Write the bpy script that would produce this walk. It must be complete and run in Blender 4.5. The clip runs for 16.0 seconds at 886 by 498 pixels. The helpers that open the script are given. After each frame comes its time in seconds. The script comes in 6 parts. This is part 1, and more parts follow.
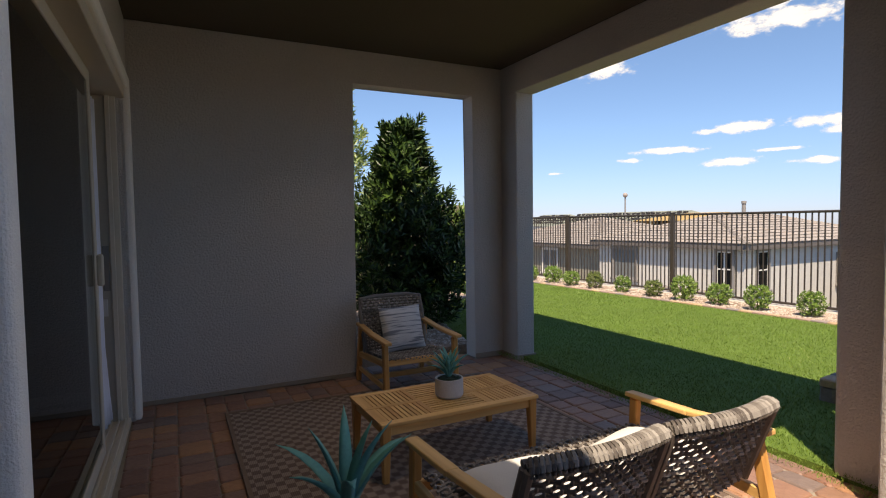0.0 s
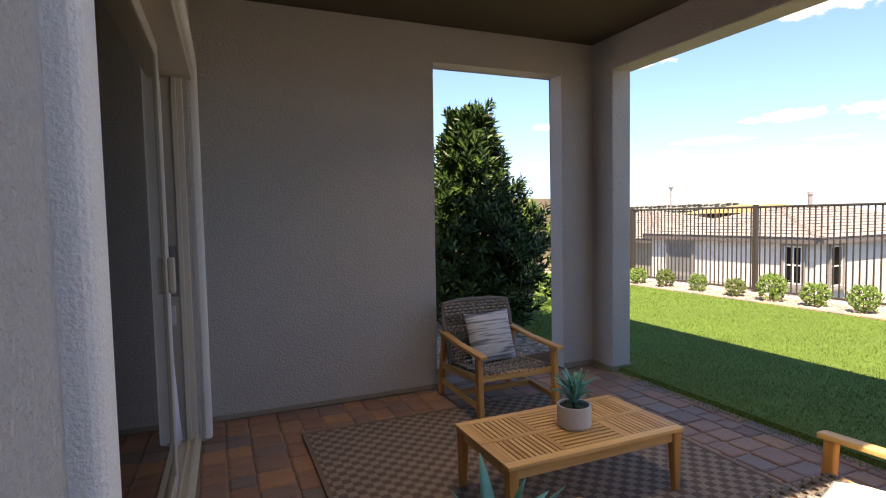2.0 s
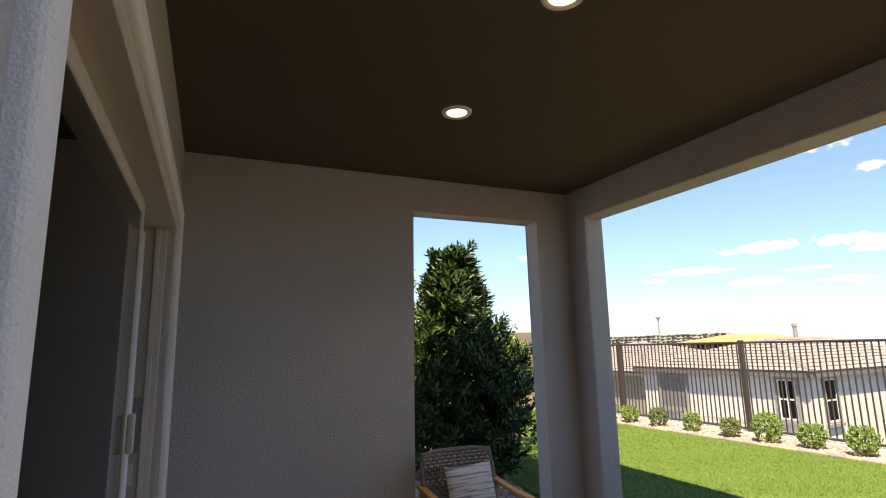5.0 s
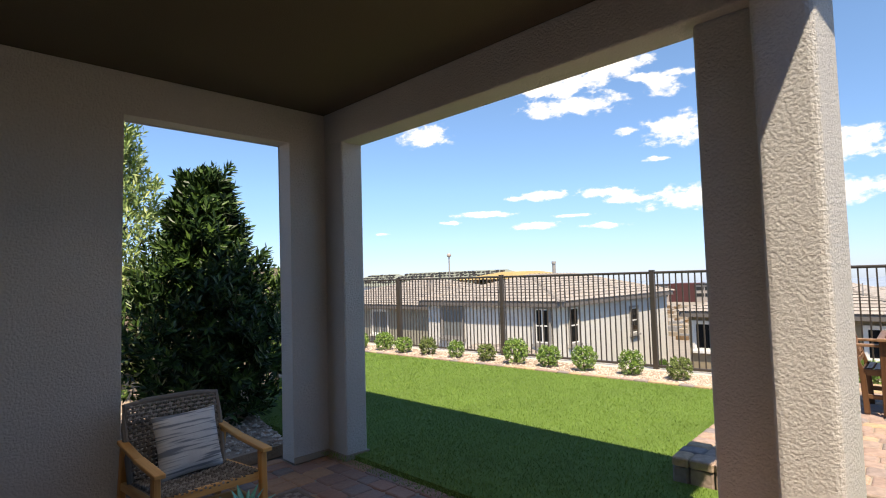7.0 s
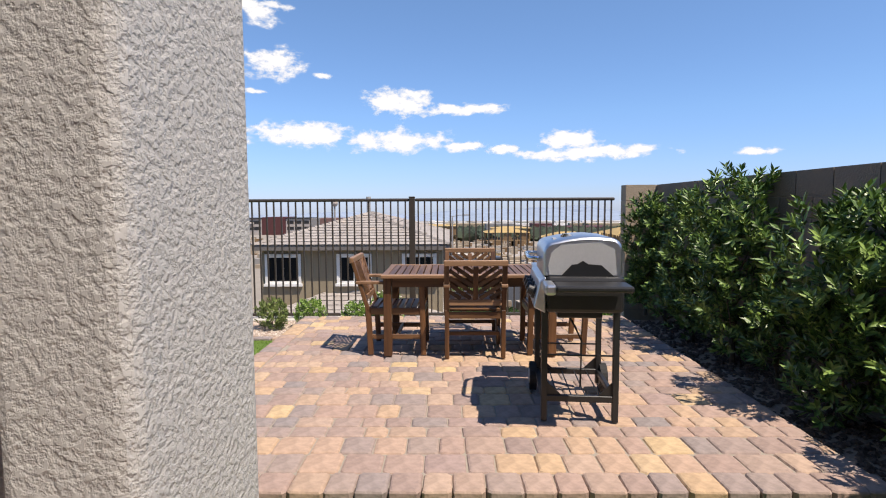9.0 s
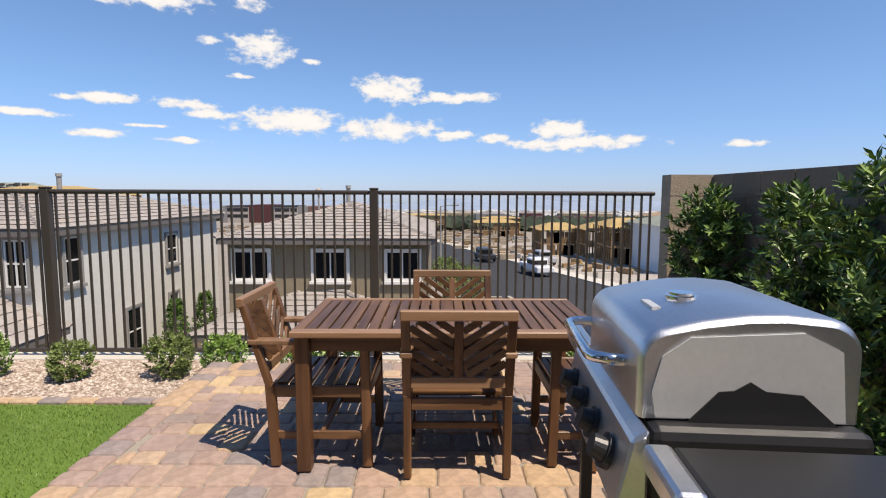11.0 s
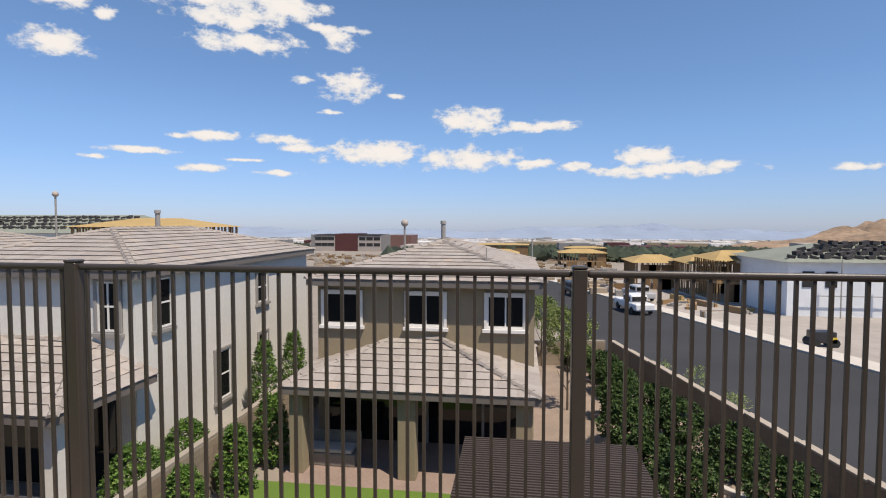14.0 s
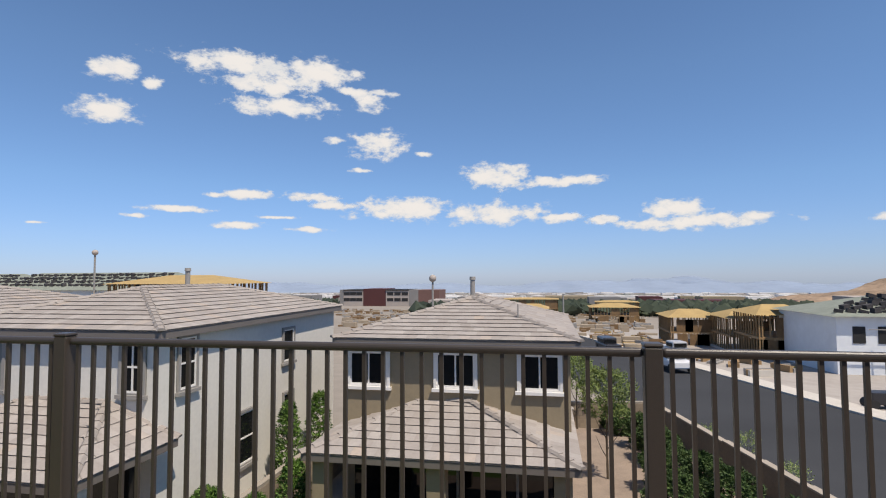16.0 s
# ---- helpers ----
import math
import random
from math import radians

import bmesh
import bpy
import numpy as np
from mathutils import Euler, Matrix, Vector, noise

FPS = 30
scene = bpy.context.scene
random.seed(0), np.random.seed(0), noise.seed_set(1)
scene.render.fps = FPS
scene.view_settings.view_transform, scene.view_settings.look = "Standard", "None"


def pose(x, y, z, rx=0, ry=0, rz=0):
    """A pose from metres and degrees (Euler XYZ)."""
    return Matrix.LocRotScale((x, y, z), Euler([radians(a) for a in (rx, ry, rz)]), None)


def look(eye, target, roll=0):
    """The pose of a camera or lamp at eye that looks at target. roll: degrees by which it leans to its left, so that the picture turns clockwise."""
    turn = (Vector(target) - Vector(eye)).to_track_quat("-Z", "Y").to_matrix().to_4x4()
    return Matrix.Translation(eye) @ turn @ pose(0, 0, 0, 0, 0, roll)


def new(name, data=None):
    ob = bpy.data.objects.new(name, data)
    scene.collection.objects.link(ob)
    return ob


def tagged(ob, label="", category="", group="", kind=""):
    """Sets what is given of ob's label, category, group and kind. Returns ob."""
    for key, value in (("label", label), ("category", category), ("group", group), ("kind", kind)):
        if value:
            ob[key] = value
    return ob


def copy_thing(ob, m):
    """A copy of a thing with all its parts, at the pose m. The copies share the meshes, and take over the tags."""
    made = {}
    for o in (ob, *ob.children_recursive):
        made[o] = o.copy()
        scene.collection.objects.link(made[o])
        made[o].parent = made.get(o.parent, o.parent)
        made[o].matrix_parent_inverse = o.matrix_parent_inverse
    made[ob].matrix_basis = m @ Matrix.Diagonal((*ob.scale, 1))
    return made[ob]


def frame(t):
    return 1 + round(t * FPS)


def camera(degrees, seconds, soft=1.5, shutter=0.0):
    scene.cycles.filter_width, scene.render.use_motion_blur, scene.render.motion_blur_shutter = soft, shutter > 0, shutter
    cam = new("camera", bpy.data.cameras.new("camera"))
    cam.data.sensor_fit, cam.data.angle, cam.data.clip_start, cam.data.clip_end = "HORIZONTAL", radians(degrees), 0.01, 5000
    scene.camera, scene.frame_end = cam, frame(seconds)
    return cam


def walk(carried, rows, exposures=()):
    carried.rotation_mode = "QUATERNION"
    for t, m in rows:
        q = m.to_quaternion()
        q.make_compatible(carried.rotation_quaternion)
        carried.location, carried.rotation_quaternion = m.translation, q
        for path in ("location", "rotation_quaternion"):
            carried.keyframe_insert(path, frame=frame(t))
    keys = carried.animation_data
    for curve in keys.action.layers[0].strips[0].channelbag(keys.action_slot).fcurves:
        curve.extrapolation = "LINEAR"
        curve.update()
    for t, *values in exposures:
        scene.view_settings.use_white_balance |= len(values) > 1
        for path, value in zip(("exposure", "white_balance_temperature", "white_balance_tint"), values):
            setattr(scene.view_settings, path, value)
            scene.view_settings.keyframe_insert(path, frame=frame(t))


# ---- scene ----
# ---- camera ----
cam = camera(78.9, 16.0, 1.1)
PATH = [
    (0, (0.194, 0.316, 1.430), (1.188, 2.025, 1.333), -0.8),
    (0.5, (0.207, 0.560, 1.440), (1.111, 2.319, 1.328), -0.9),
    (1, (0.128, 0.823, 1.430), (1.019, 2.589, 1.316), -0.9),
    (1.5, (0.098, 0.956, 1.441), (0.971, 2.725, 1.324), -1.0),
    (2, (0.064, 1.000, 1.450), (0.940, 2.767, 1.333), -1.1),
    (2.5, (0.080, 1.011, 1.446), (0.955, 2.780, 1.342), -1.1),
    (3, (0.078, 1.015, 1.494), (0.958, 2.784, 1.491), -1.1),
    (3.5, (0.100, 0.923, 1.489), (0.995, 2.686, 1.683), -1.0),
    (3.7, (0.105, 0.898, 1.484), (0.993, 2.653, 1.757), -1.0),
    (6, (0.199, 1.002, 1.612), (1.171, 2.684, 1.976), -0.9),
    (6.5, (0.447, 1.014, 1.543), (1.620, 2.590, 1.759), -1.4),
    (7, (0.717, 0.972, 1.516), (2.193, 2.283, 1.625), -1.6),
    (7.5, (1.059, 0.962, 1.499), (2.858, 1.782, 1.526), -1.5),
    (8, (1.587, 0.877, 1.496), (3.528, 1.251, 1.455), -1.6),
    (8.5, (2.040, 0.785, 1.475), (4.009, 0.903, 1.366), -1.0),
    (9, (2.456, 0.763, 1.447), (4.425, 0.783, 1.288), -0.3),
    (9.2, (2.623, 0.760, 1.471), (4.591, 0.745, 1.289), 0.0),
    (11.5, (4.780, 0.627, 1.530), (6.745, 0.611, 1.328), 0.3),
    (12, (5.096, 0.796, 1.648), (7.065, 0.828, 1.490), 0.5),
    (12.5, (5.473, 0.938, 1.655), (7.443, 1.026, 1.514), 0.4),
    (13, (5.776, 1.073, 1.710), (7.740, 1.236, 1.577), 0.3),
    (13.5, (6.137, 1.426, 1.737), (8.099, 1.630, 1.612), 0.5),
    (14, (6.419, 1.548, 1.787), (8.374, 1.819, 1.691), 0.1),
    (14.5, (6.613, 1.625, 1.814), (8.563, 1.940, 1.769), 0.0),
    (15, (6.678, 1.667, 1.861), (8.625, 2.002, 1.873), -0.2),
    (15.5, (6.681, 1.664, 1.859), (8.625, 2.017, 1.917), -0.1),
    (16, (6.852, 1.667, 1.848), (8.793, 2.038, 1.952), -0.3),
]
walk(cam, [(t, look(eye, target, roll)) for t, eye, target, roll in PATH],
     [(0, 0.48, 8200, 15), (1.0, 0.94, 8500, 17), (2.0, 1.36, 8600, 18), (2.5, 1.44, 8500, 18), (3.7, 1.40, 8600, 18), (6.0, 0.95, 8900, 15), (6.5, 0.92, 8700, 16), (7.0, 0.76, 7800, 11), (7.5, 0.62, 7350, 12),
      (9.2, 0.34, 7100, 14), (11.5, 0.17, 7250, 13), (14.5, 0.03, 7200, 13), (16, -0.02, 7100, 12)])

# ---- world, sun ----
SUN_DIR = Vector((0.345, 0.40, -1.0)).normalized()      # the way the light travels
world = bpy.data.worlds.new("world")
scene.world = world
world.use_nodes = True
wn, wl = world.node_tree.nodes, world.node_tree.links
sky = wn.new("ShaderNodeTexSky")
sky.sky_type = "NISHITA"
sky.sun_disc = False
sky.sun_elevation = math.asin(-SUN_DIR.z)
sky.sun_rotation = math.atan2(-SUN_DIR.x, -SUN_DIR.y)
sky.altitude = 800
sky.air_density = 1.0
sky.dust_density = 0.1
sky.ozone_density = 3.5
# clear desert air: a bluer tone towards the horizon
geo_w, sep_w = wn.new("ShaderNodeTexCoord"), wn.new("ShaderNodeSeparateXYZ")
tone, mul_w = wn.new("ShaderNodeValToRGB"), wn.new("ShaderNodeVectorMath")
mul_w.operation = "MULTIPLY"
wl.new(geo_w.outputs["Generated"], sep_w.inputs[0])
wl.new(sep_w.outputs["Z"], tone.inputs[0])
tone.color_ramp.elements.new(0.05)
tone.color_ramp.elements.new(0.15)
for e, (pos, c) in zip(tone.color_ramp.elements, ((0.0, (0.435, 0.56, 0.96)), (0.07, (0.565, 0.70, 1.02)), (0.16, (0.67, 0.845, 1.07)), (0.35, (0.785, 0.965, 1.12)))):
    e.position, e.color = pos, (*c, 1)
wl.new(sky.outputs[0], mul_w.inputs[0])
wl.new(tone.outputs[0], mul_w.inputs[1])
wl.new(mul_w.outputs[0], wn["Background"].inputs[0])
wn["Background"].inputs[1].default_value = 0.128
sun_data = bpy.data.lights.new("sun", "SUN")
sun_data.energy, sun_data.angle, sun_data.color = 5.0, radians(0.53), (1.0, 0.945, 0.86)
sun = new("sun", sun_data)
sun.rotation_mode = "QUATERNION"
sun.rotation_quaternion = SUN_DIR.to_track_quat("-Z", "Y")
sun.location = (0, -20, 40)

# ---- material helpers ----
def links_of(m):
    return m.node_tree.nodes, m.node_tree.links


def mat(name, base, rough=0.8, vary=0.15, grain=40.0, stain=1.2, bump=0.0, bump_scale=60.0, metal=0.0, random_tint=0.0, spec=0.5, coords="Object"):
    """Principled surface with grain and broad stains in real-world size, and fine relief."""
    m = bpy.data.materials.new(name)
    m.use_nodes = True
    n, l = links_of(m)
    p = n["Principled BSDF"]
    p.inputs["Roughness"].default_value = rough
    p.inputs["Metallic"].default_value = metal
    p.inputs["Specular IOR Level"].default_value = spec
    co = n.new("ShaderNodeTexCoord")
    fine, broad = n.new("ShaderNodeTexNoise"), n.new("ShaderNodeTexNoise")
    for node, sc, det in ((fine, grain, 4.0), (broad, stain, 5.0)):
        node.inputs["Scale"].default_value = sc
        node.inputs["Detail"].default_value = det
        node.inputs["Roughness"].default_value = 0.6
        l.new(co.outputs[coords], node.inputs["Vector"])
    add = n.new("ShaderNodeMath"); add.operation = "ADD"
    l.new(fine.outputs["Fac"], add.inputs[0]); l.new(broad.outputs["Fac"], add.inputs[1])
    rng = n.new("ShaderNodeMapRange")
    rng.inputs["From Min"].default_value, rng.inputs["From Max"].default_value = 0.6, 1.4
    rng.inputs["To Min"].default_value, rng.inputs["To Max"].default_value = 1 - vary, 1 + vary
    l.new(add.outputs[0], rng.inputs["Value"])
    col = n.new("ShaderNodeVectorMath"); col.operation = "SCALE"
    col.inputs[0].default_value = base[:3]
    l.new(rng.outputs[0], col.inputs["Scale"])
    out = col.outputs[0]
    if random_tint:
        info = n.new("ShaderNodeObjectInfo")
        rr = n.new("ShaderNodeMapRange")
        rr.inputs["To Min"].default_value, rr.inputs["To Max"].default_value = 1 - random_tint, 1 + random_tint
        l.new(info.outputs["Random"], rr.inputs["Value"])
        c2 = n.new("ShaderNodeVectorMath"); c2.operation = "SCALE"
        l.new(out, c2.inputs[0]); l.new(rr.outputs[0], c2.inputs["Scale"])
        out = c2.outputs[0]
    l.new(out, p.inputs["Base Color"])
    if bump:
        b = n.new("ShaderNodeBump")
        b.inputs["Strength"].default_value = 1.0
        b.inputs["Distance"].default_value = bump
        bn = n.new("ShaderNodeTexNoise")
        bn.inputs["Scale"].default_value, bn.inputs["Detail"].default_value = bump_scale, 3.0
        l.new(co.outputs[coords], bn.inputs["Vector"])
        l.new(bn.outputs["Fac"], b.inputs["Height"])
        l.new(b.outputs[0], p.inputs["Normal"])
    return m


def ramp_by(m, source, stops, interp="LINEAR"):
    """Colour a material by a ramp over a value socket."""
    n, l = links_of(m)
    r = n.new("ShaderNodeValToRGB")
    r.color_ramp.interpolation = interp
    while len(r.color_ramp.elements) < len(stops):
        r.color_ramp.elements.new(0.5)
    for e, (pos, c) in zip(r.color_ramp.elements, stops):
        e.position, e.color = pos, (*c, 1)
    l.new(source, r.inputs[0])
    return r


def wood(name, dark, light, rough=0.55, scale=1.0, axis=0):
    """Wood with grain lines along one axis of the part."""
    m = bpy.data.materials.new(name)
    m.use_nodes = True
    n, l = links_of(m)
    p = n["Principled BSDF"]
    p.inputs["Roughness"].default_value = rough
    co, mp, tex, info = n.new("ShaderNodeTexCoord"), n.new("ShaderNodeMapping"), n.new("ShaderNodeTexNoise"), n.new("ShaderNodeObjectInfo")
    s = [26.0 * scale] * 3
    s[axis] = 1.6 * scale
    mp.inputs["Scale"].default_value = s
    l.new(co.outputs["Object"], mp.inputs["Vector"])
    off = n.new("ShaderNodeCombineXYZ")
    mul = n.new("ShaderNodeMath"); mul.operation = "MULTIPLY"; mul.inputs[1].default_value = 37.0
    l.new(info.outputs["Random"], mul.inputs[0])
    for k in range(3):
        l.new(mul.outputs[0], off.inputs[k])
    l.new(off.outputs[0], mp.inputs["Location"])
    l.new(mp.outputs[0], tex.inputs["Vector"])
    tex.inputs["Scale"].default_value, tex.inputs["Detail"].default_value = 1.0, 5.0
    mix = n.new("ShaderNodeMath"); mix.operation = "MULTIPLY_ADD"
    l.new(info.outputs["Random"], mix.inputs[0]); mix.inputs[1].default_value = 0.28
    sub = n.new("ShaderNodeMath"); sub.operation = "SUBTRACT"; sub.inputs[1].default_value = 0.14
    l.new(tex.outputs["Fac"], sub.inputs[0]); l.new(sub.outputs[0], mix.inputs[2])
    r = ramp_by(m, mix.outputs[0], [(0.28, dark), (0.72, light)])
    l.new(r.outputs[0], p.inputs["Base Color"])
    b = n.new("ShaderNodeBump"); b.inputs["Distance"].default_value = 0.002
    l.new(tex.outputs["Fac"], b.inputs["Height"]); l.new(b.outputs[0], p.inputs["Normal"])
    return m


def island_mat(name, stops, rough=0.8, grain=25.0, bump=0.0, vary=0.12, sheen=0.0):
    """Colour by Random Per Island over a ramp, with fine grain."""
    m = mat(name, (1, 1, 1), rough, vary, grain, 2.0, bump, grain * 2)
    n, l = links_of(m)
    p = n["Principled BSDF"]
    geo = n.new("ShaderNodeNewGeometry")
    r = ramp_by(m, geo.outputs["Random Per Island"], stops)
    mul = n.new("ShaderNodeVectorMath"); mul.operation = "MULTIPLY"
    l.new(p.inputs["Base Color"].links[0].from_socket, mul.inputs[0])
    l.new(r.outputs[0], mul.inputs[1])
    l.new(mul.outputs[0], p.inputs["Base Color"])
    return m


def object_mat(name, stops, rough=0.8, grain=25.0, bump=0.0, vary=0.12):
    """Colour by Object Info's Random over a ramp, with grain."""
    m = mat(name, (1, 1, 1), rough, vary, grain, 6.0, bump, grain * 1.5)
    n, l = links_of(m)
    p = n["Principled BSDF"]
    info = n.new("ShaderNodeObjectInfo")
    r = ramp_by(m, info.outputs["Random"], stops)
    mul = n.new("ShaderNodeVectorMath"); mul.operation = "MULTIPLY"
    l.new(p.inputs["Base Color"].links[0].from_socket, mul.inputs[0])
    l.new(r.outputs[0], mul.inputs[1])
    l.new(mul.outputs[0], p.inputs["Base Color"])
    return m


# ---- mesh helpers ----
def mesh(name, verts, faces, material=None, parent=None, label="", smooth=False):
    me = bpy.data.meshes.new(name)
    me.from_pydata([tuple(v) for v in verts], [], faces)
    if material:
        me.materials.append(material)
    if smooth:
        me.polygons.foreach_set("use_smooth", [True] * len(me.polygons))
    me.update()
    ob = new(name, me)
    if parent:
        ob.parent = parent
    if label:
        ob["label"] = label
    return ob


def part(name, bm, material, parent=None, label="", smooth=False):
    me = bpy.data.meshes.new(name)
    bmesh.ops.recalc_face_normals(bm, faces=bm.faces[:])
    bm.to_mesh(me)
    bm.free()
    me.materials.append(material)
    if smooth:
        me.polygons.foreach_set("use_smooth", [True] * len(me.polygons))
    ob = new(name, me)
    if parent:
        ob.parent = parent
    if label:
        ob["label"] = label
    return ob


BOX_F = [(0, 3, 2, 1), (4, 5, 6, 7), (0, 1, 5, 4), (1, 2, 6, 5), (2, 3, 7, 6), (3, 0, 4, 7)]


def box_v(x0, y0, z0, x1, y1, z1):
    return [(x0, y0, z0), (x1, y0, z0), (x1, y1, z0), (x0, y1, z0), (x0, y0, z1), (x1, y0, z1), (x1, y1, z1), (x0, y1, z1)]


def add_box(bm, x0, y0, z0, x1, y1, z1, m=None):
    vs = [bm.verts.new(m @ Vector(v) if m else v) for v in box_v(x0, y0, z0, x1, y1, z1)]
    return [bm.faces.new([vs[i] for i in f]) for f in BOX_F]


def bevelled(bm, width, segments=2):
    bmesh.ops.bevel(bm, geom=bm.edges[:], offset=width, segments=segments, profile=0.5, affect="EDGES", clamp_overlap=True)
    return bm


def block(name, x0, y0, z0, x1, y1, z1, material, parent=None, bevel=0.0, seg=2, label="", m=None):
    bm = bmesh.new()
    add_box(bm, x0, y0, z0, x1, y1, z1, m)
    if bevel:
        bevelled(bm, bevel, seg)
    return part(name, bm, material, parent, label, smooth=False)


def beam(bm, a, b, w, h, up=(0, 0, 1)):
    """A bar of section w by h from a to b."""
    a, b = Vector(a), Vector(b)
    d = (b - a)
    ln = d.length
    d.normalize()
    side = d.cross(Vector(up))
    if side.length < 1e-4:
        side = d.cross(Vector((1, 0, 0)))
    side.normalize()
    u = side.cross(d)
    vs = []
    for p in (a, b):
        for sx, sz in ((-1, -1), (1, -1), (1, 1), (-1, 1)):
            vs.append(bm.verts.new(p + side * (sx * w / 2) + u * (sz * h / 2)))
    for f in ((0, 1, 2, 3), (7, 6, 5, 4), (0, 4, 5, 1), (1, 5, 6, 2), (2, 6, 7, 3), (3, 7, 4, 0)):
        bm.faces.new([vs[i] for i in f])


def bar(name, a, b, w, h, material, parent=None, bevel=0.004, up=(0, 0, 1), label=""):
    bm = bmesh.new()
    beam(bm, a, b, w, h, up)
    if bevel:
        bevelled(bm, bevel, 1)
    return part(name, bm, material, parent, label)


def tube(bm, pts, r, n=8, closed=False, taper=None):
    """A round tube through points."""
    pts = [Vector(p) for p in pts]
    rings = []
    for i, p in enumerate(pts):
        if closed:
            d = pts[(i + 1) % len(pts)] - pts[i - 1]
        else:
            d = pts[min(i + 1, len(pts) - 1)] - pts[max(i - 1, 0)]
        d.normalize()
        s = d.cross(Vector((0, 0, 1)))
        if s.length < 0.05:
            s = d.cross(Vector((1, 0, 0)))
        s.normalize()
        u = s.cross(d)
        rr = r if taper is None else r * taper[i]
        rings.append([bm.verts.new(p + (s * math.cos(k * 2 * math.pi / n) + u * math.sin(k * 2 * math.pi / n)) * rr) for k in range(n)])
    m = len(rings)
    for i in range(m if closed else m - 1):
        for k in range(n):
            bm.faces.new((rings[i][k], rings[i][(k + 1) % n], rings[(i + 1) % m][(k + 1) % n], rings[(i + 1) % m][k]))
    if not closed:
        bm.faces.new(rings[0][::-1])
        bm.faces.new(rings[-1])


def cyl(bm, x, y, z0, z1, r0, r1=None, n=24):
    tube(bm, [(x, y, z0), (x, y, z1)], r0, n, taper=(1, (r1 if r1 is not None else r0) / r0))


def thing(name, m, label, category, group="", kind=""):
    ob = new(name)
    ob.empty_display_size = 0.1
    ob.matrix_world = m
    return tagged(ob, label, category, group, kind)


# ---- materials ----
STUCCO = mat("stucco_grey", (0.51, 0.495, 0.475), 0.92, 0.10, 90, 0.7, 0.0036, 70)


def float_finish(m):
    """Turns a stucco's relief into flat-topped grains with pits between them."""
    n, l = links_of(m)
    height = n["Bump"].inputs["Height"]
    tex = height.links[0].from_node
    tex.inputs["Detail"].default_value, tex.inputs["Roughness"].default_value = 5.0, 0.6
    pits = n.new("ShaderNodeMapRange")
    pits.inputs["From Min"].default_value, pits.inputs["From Max"].default_value = 0.36, 0.60
    l.new(tex.outputs["Fac"], pits.inputs["Value"])
    l.new(pits.outputs[0], height)


float_finish(STUCCO)
STUCCO_TRIM = mat("stucco_trim", (0.82, 0.80, 0.75), 0.9, 0.08, 90, 1.0, 0.004, 160)
# ceiling taupe, set darker so the colour carries part of its shade
CEIL = mat("ceiling_taupe_shaded", (0.085, 0.068, 0.047), 0.92, 0.08, 60, 0.8, 0.004, 140)
VINYL = mat("almond_vinyl", (0.56, 0.505, 0.41), 0.45, 0.04, 30, 2)
IRON = mat("bronze_iron", (0.054, 0.044, 0.036), 0.36, 0.10, 50, 1.5, 0.0006, 200)
ROOFTILE = island_mat("roof_tile", [(0.0, (0.295, 0.26, 0.232)), (0.5, (0.325, 0.29, 0.262)), (0.9, (0.36, 0.325, 0.295)), (1.0, (0.38, 0.315, 0.26))], 0.9, 12, 0.003)
ROOFCAP = island_mat("roof_cap", [(0.0, (0.28, 0.245, 0.215)), (1.0, (0.33, 0.295, 0.265))], 0.9, 12, 0.003)
WALL_G = mat("wall_light_grey", (0.67, 0.645, 0.585), 0.92, 0.07, 8, 0.5, 0.004, 40)
WALL_B = mat("wall_olive_tan", (0.27, 0.22, 0.145), 0.92, 0.08, 8, 0.5, 0.004, 40)
WALL_H = mat("wall_olive_grey", (0.34, 0.32, 0.25), 0.92, 0.08, 8, 0.5, 0.004, 40)
TRIM_W = mat("trim_white", (0.74, 0.72, 0.68), 0.6, 0.05, 20, 1)
TRIM_G = mat("trim_grey", (0.28, 0.265, 0.245), 0.7, 0.05, 20, 1)
FASCIA = mat("fascia_brown", (0.16, 0.14, 0.125), 0.6, 0.08, 20, 1)
DARK = mat("dark_interior", (0.016, 0.016, 0.017), 0.8, 0.2, 5, 1)
CONCRETE = mat("concrete", (0.52, 0.48, 0.42), 0.9, 0.12, 30, 1.0, 0.003, 60)
BLOCK_PLAIN = mat("block_plain", (0.34, 0.275, 0.20), 0.95, 0.15, 25, 1.0, 0.004, 60)
MORTAR = mat("mortar", (0.30, 0.26, 0.21), 0.95, 0.1, 40, 2, 0.002, 80)
ASPHALT = mat("asphalt", (0.050, 0.052, 0.056), 0.95, 0.2, 15, 0.15, 0.003, 80, spec=0.08)
LAWN_SOIL = mat("turf_base", (0.095, 0.165, 0.022), 0.95, 0.2, 50, 1.2, 0.004, 150)
GRAVEL_BASE = mat("gravel_base", (0.33, 0.25, 0.19), 0.95, 0.3, 45, 3, 0.01, 60)


def glass_mat(name, tint=(0.010, 0.011, 0.012), rough=0.03):
    m = mat(name, tint, rough, 0.05, 4, 0.6, spec=0.45)
    return m


PANE = glass_mat("window_glass")
PANE_BLIND = glass_mat("window_glass_blind", (0.20, 0.215, 0.21), 0.12)

# ---- ground: one sheet to the horizon ----
def land(x, y):
    """Height of the natural ground: pads near, then a long slope down to the valley floor."""
    if x < 9.45:
        return -0.06
    z = -5.4 - 0.0365 * max(0.0, x - 18.0)
    return max(z, -116.0)


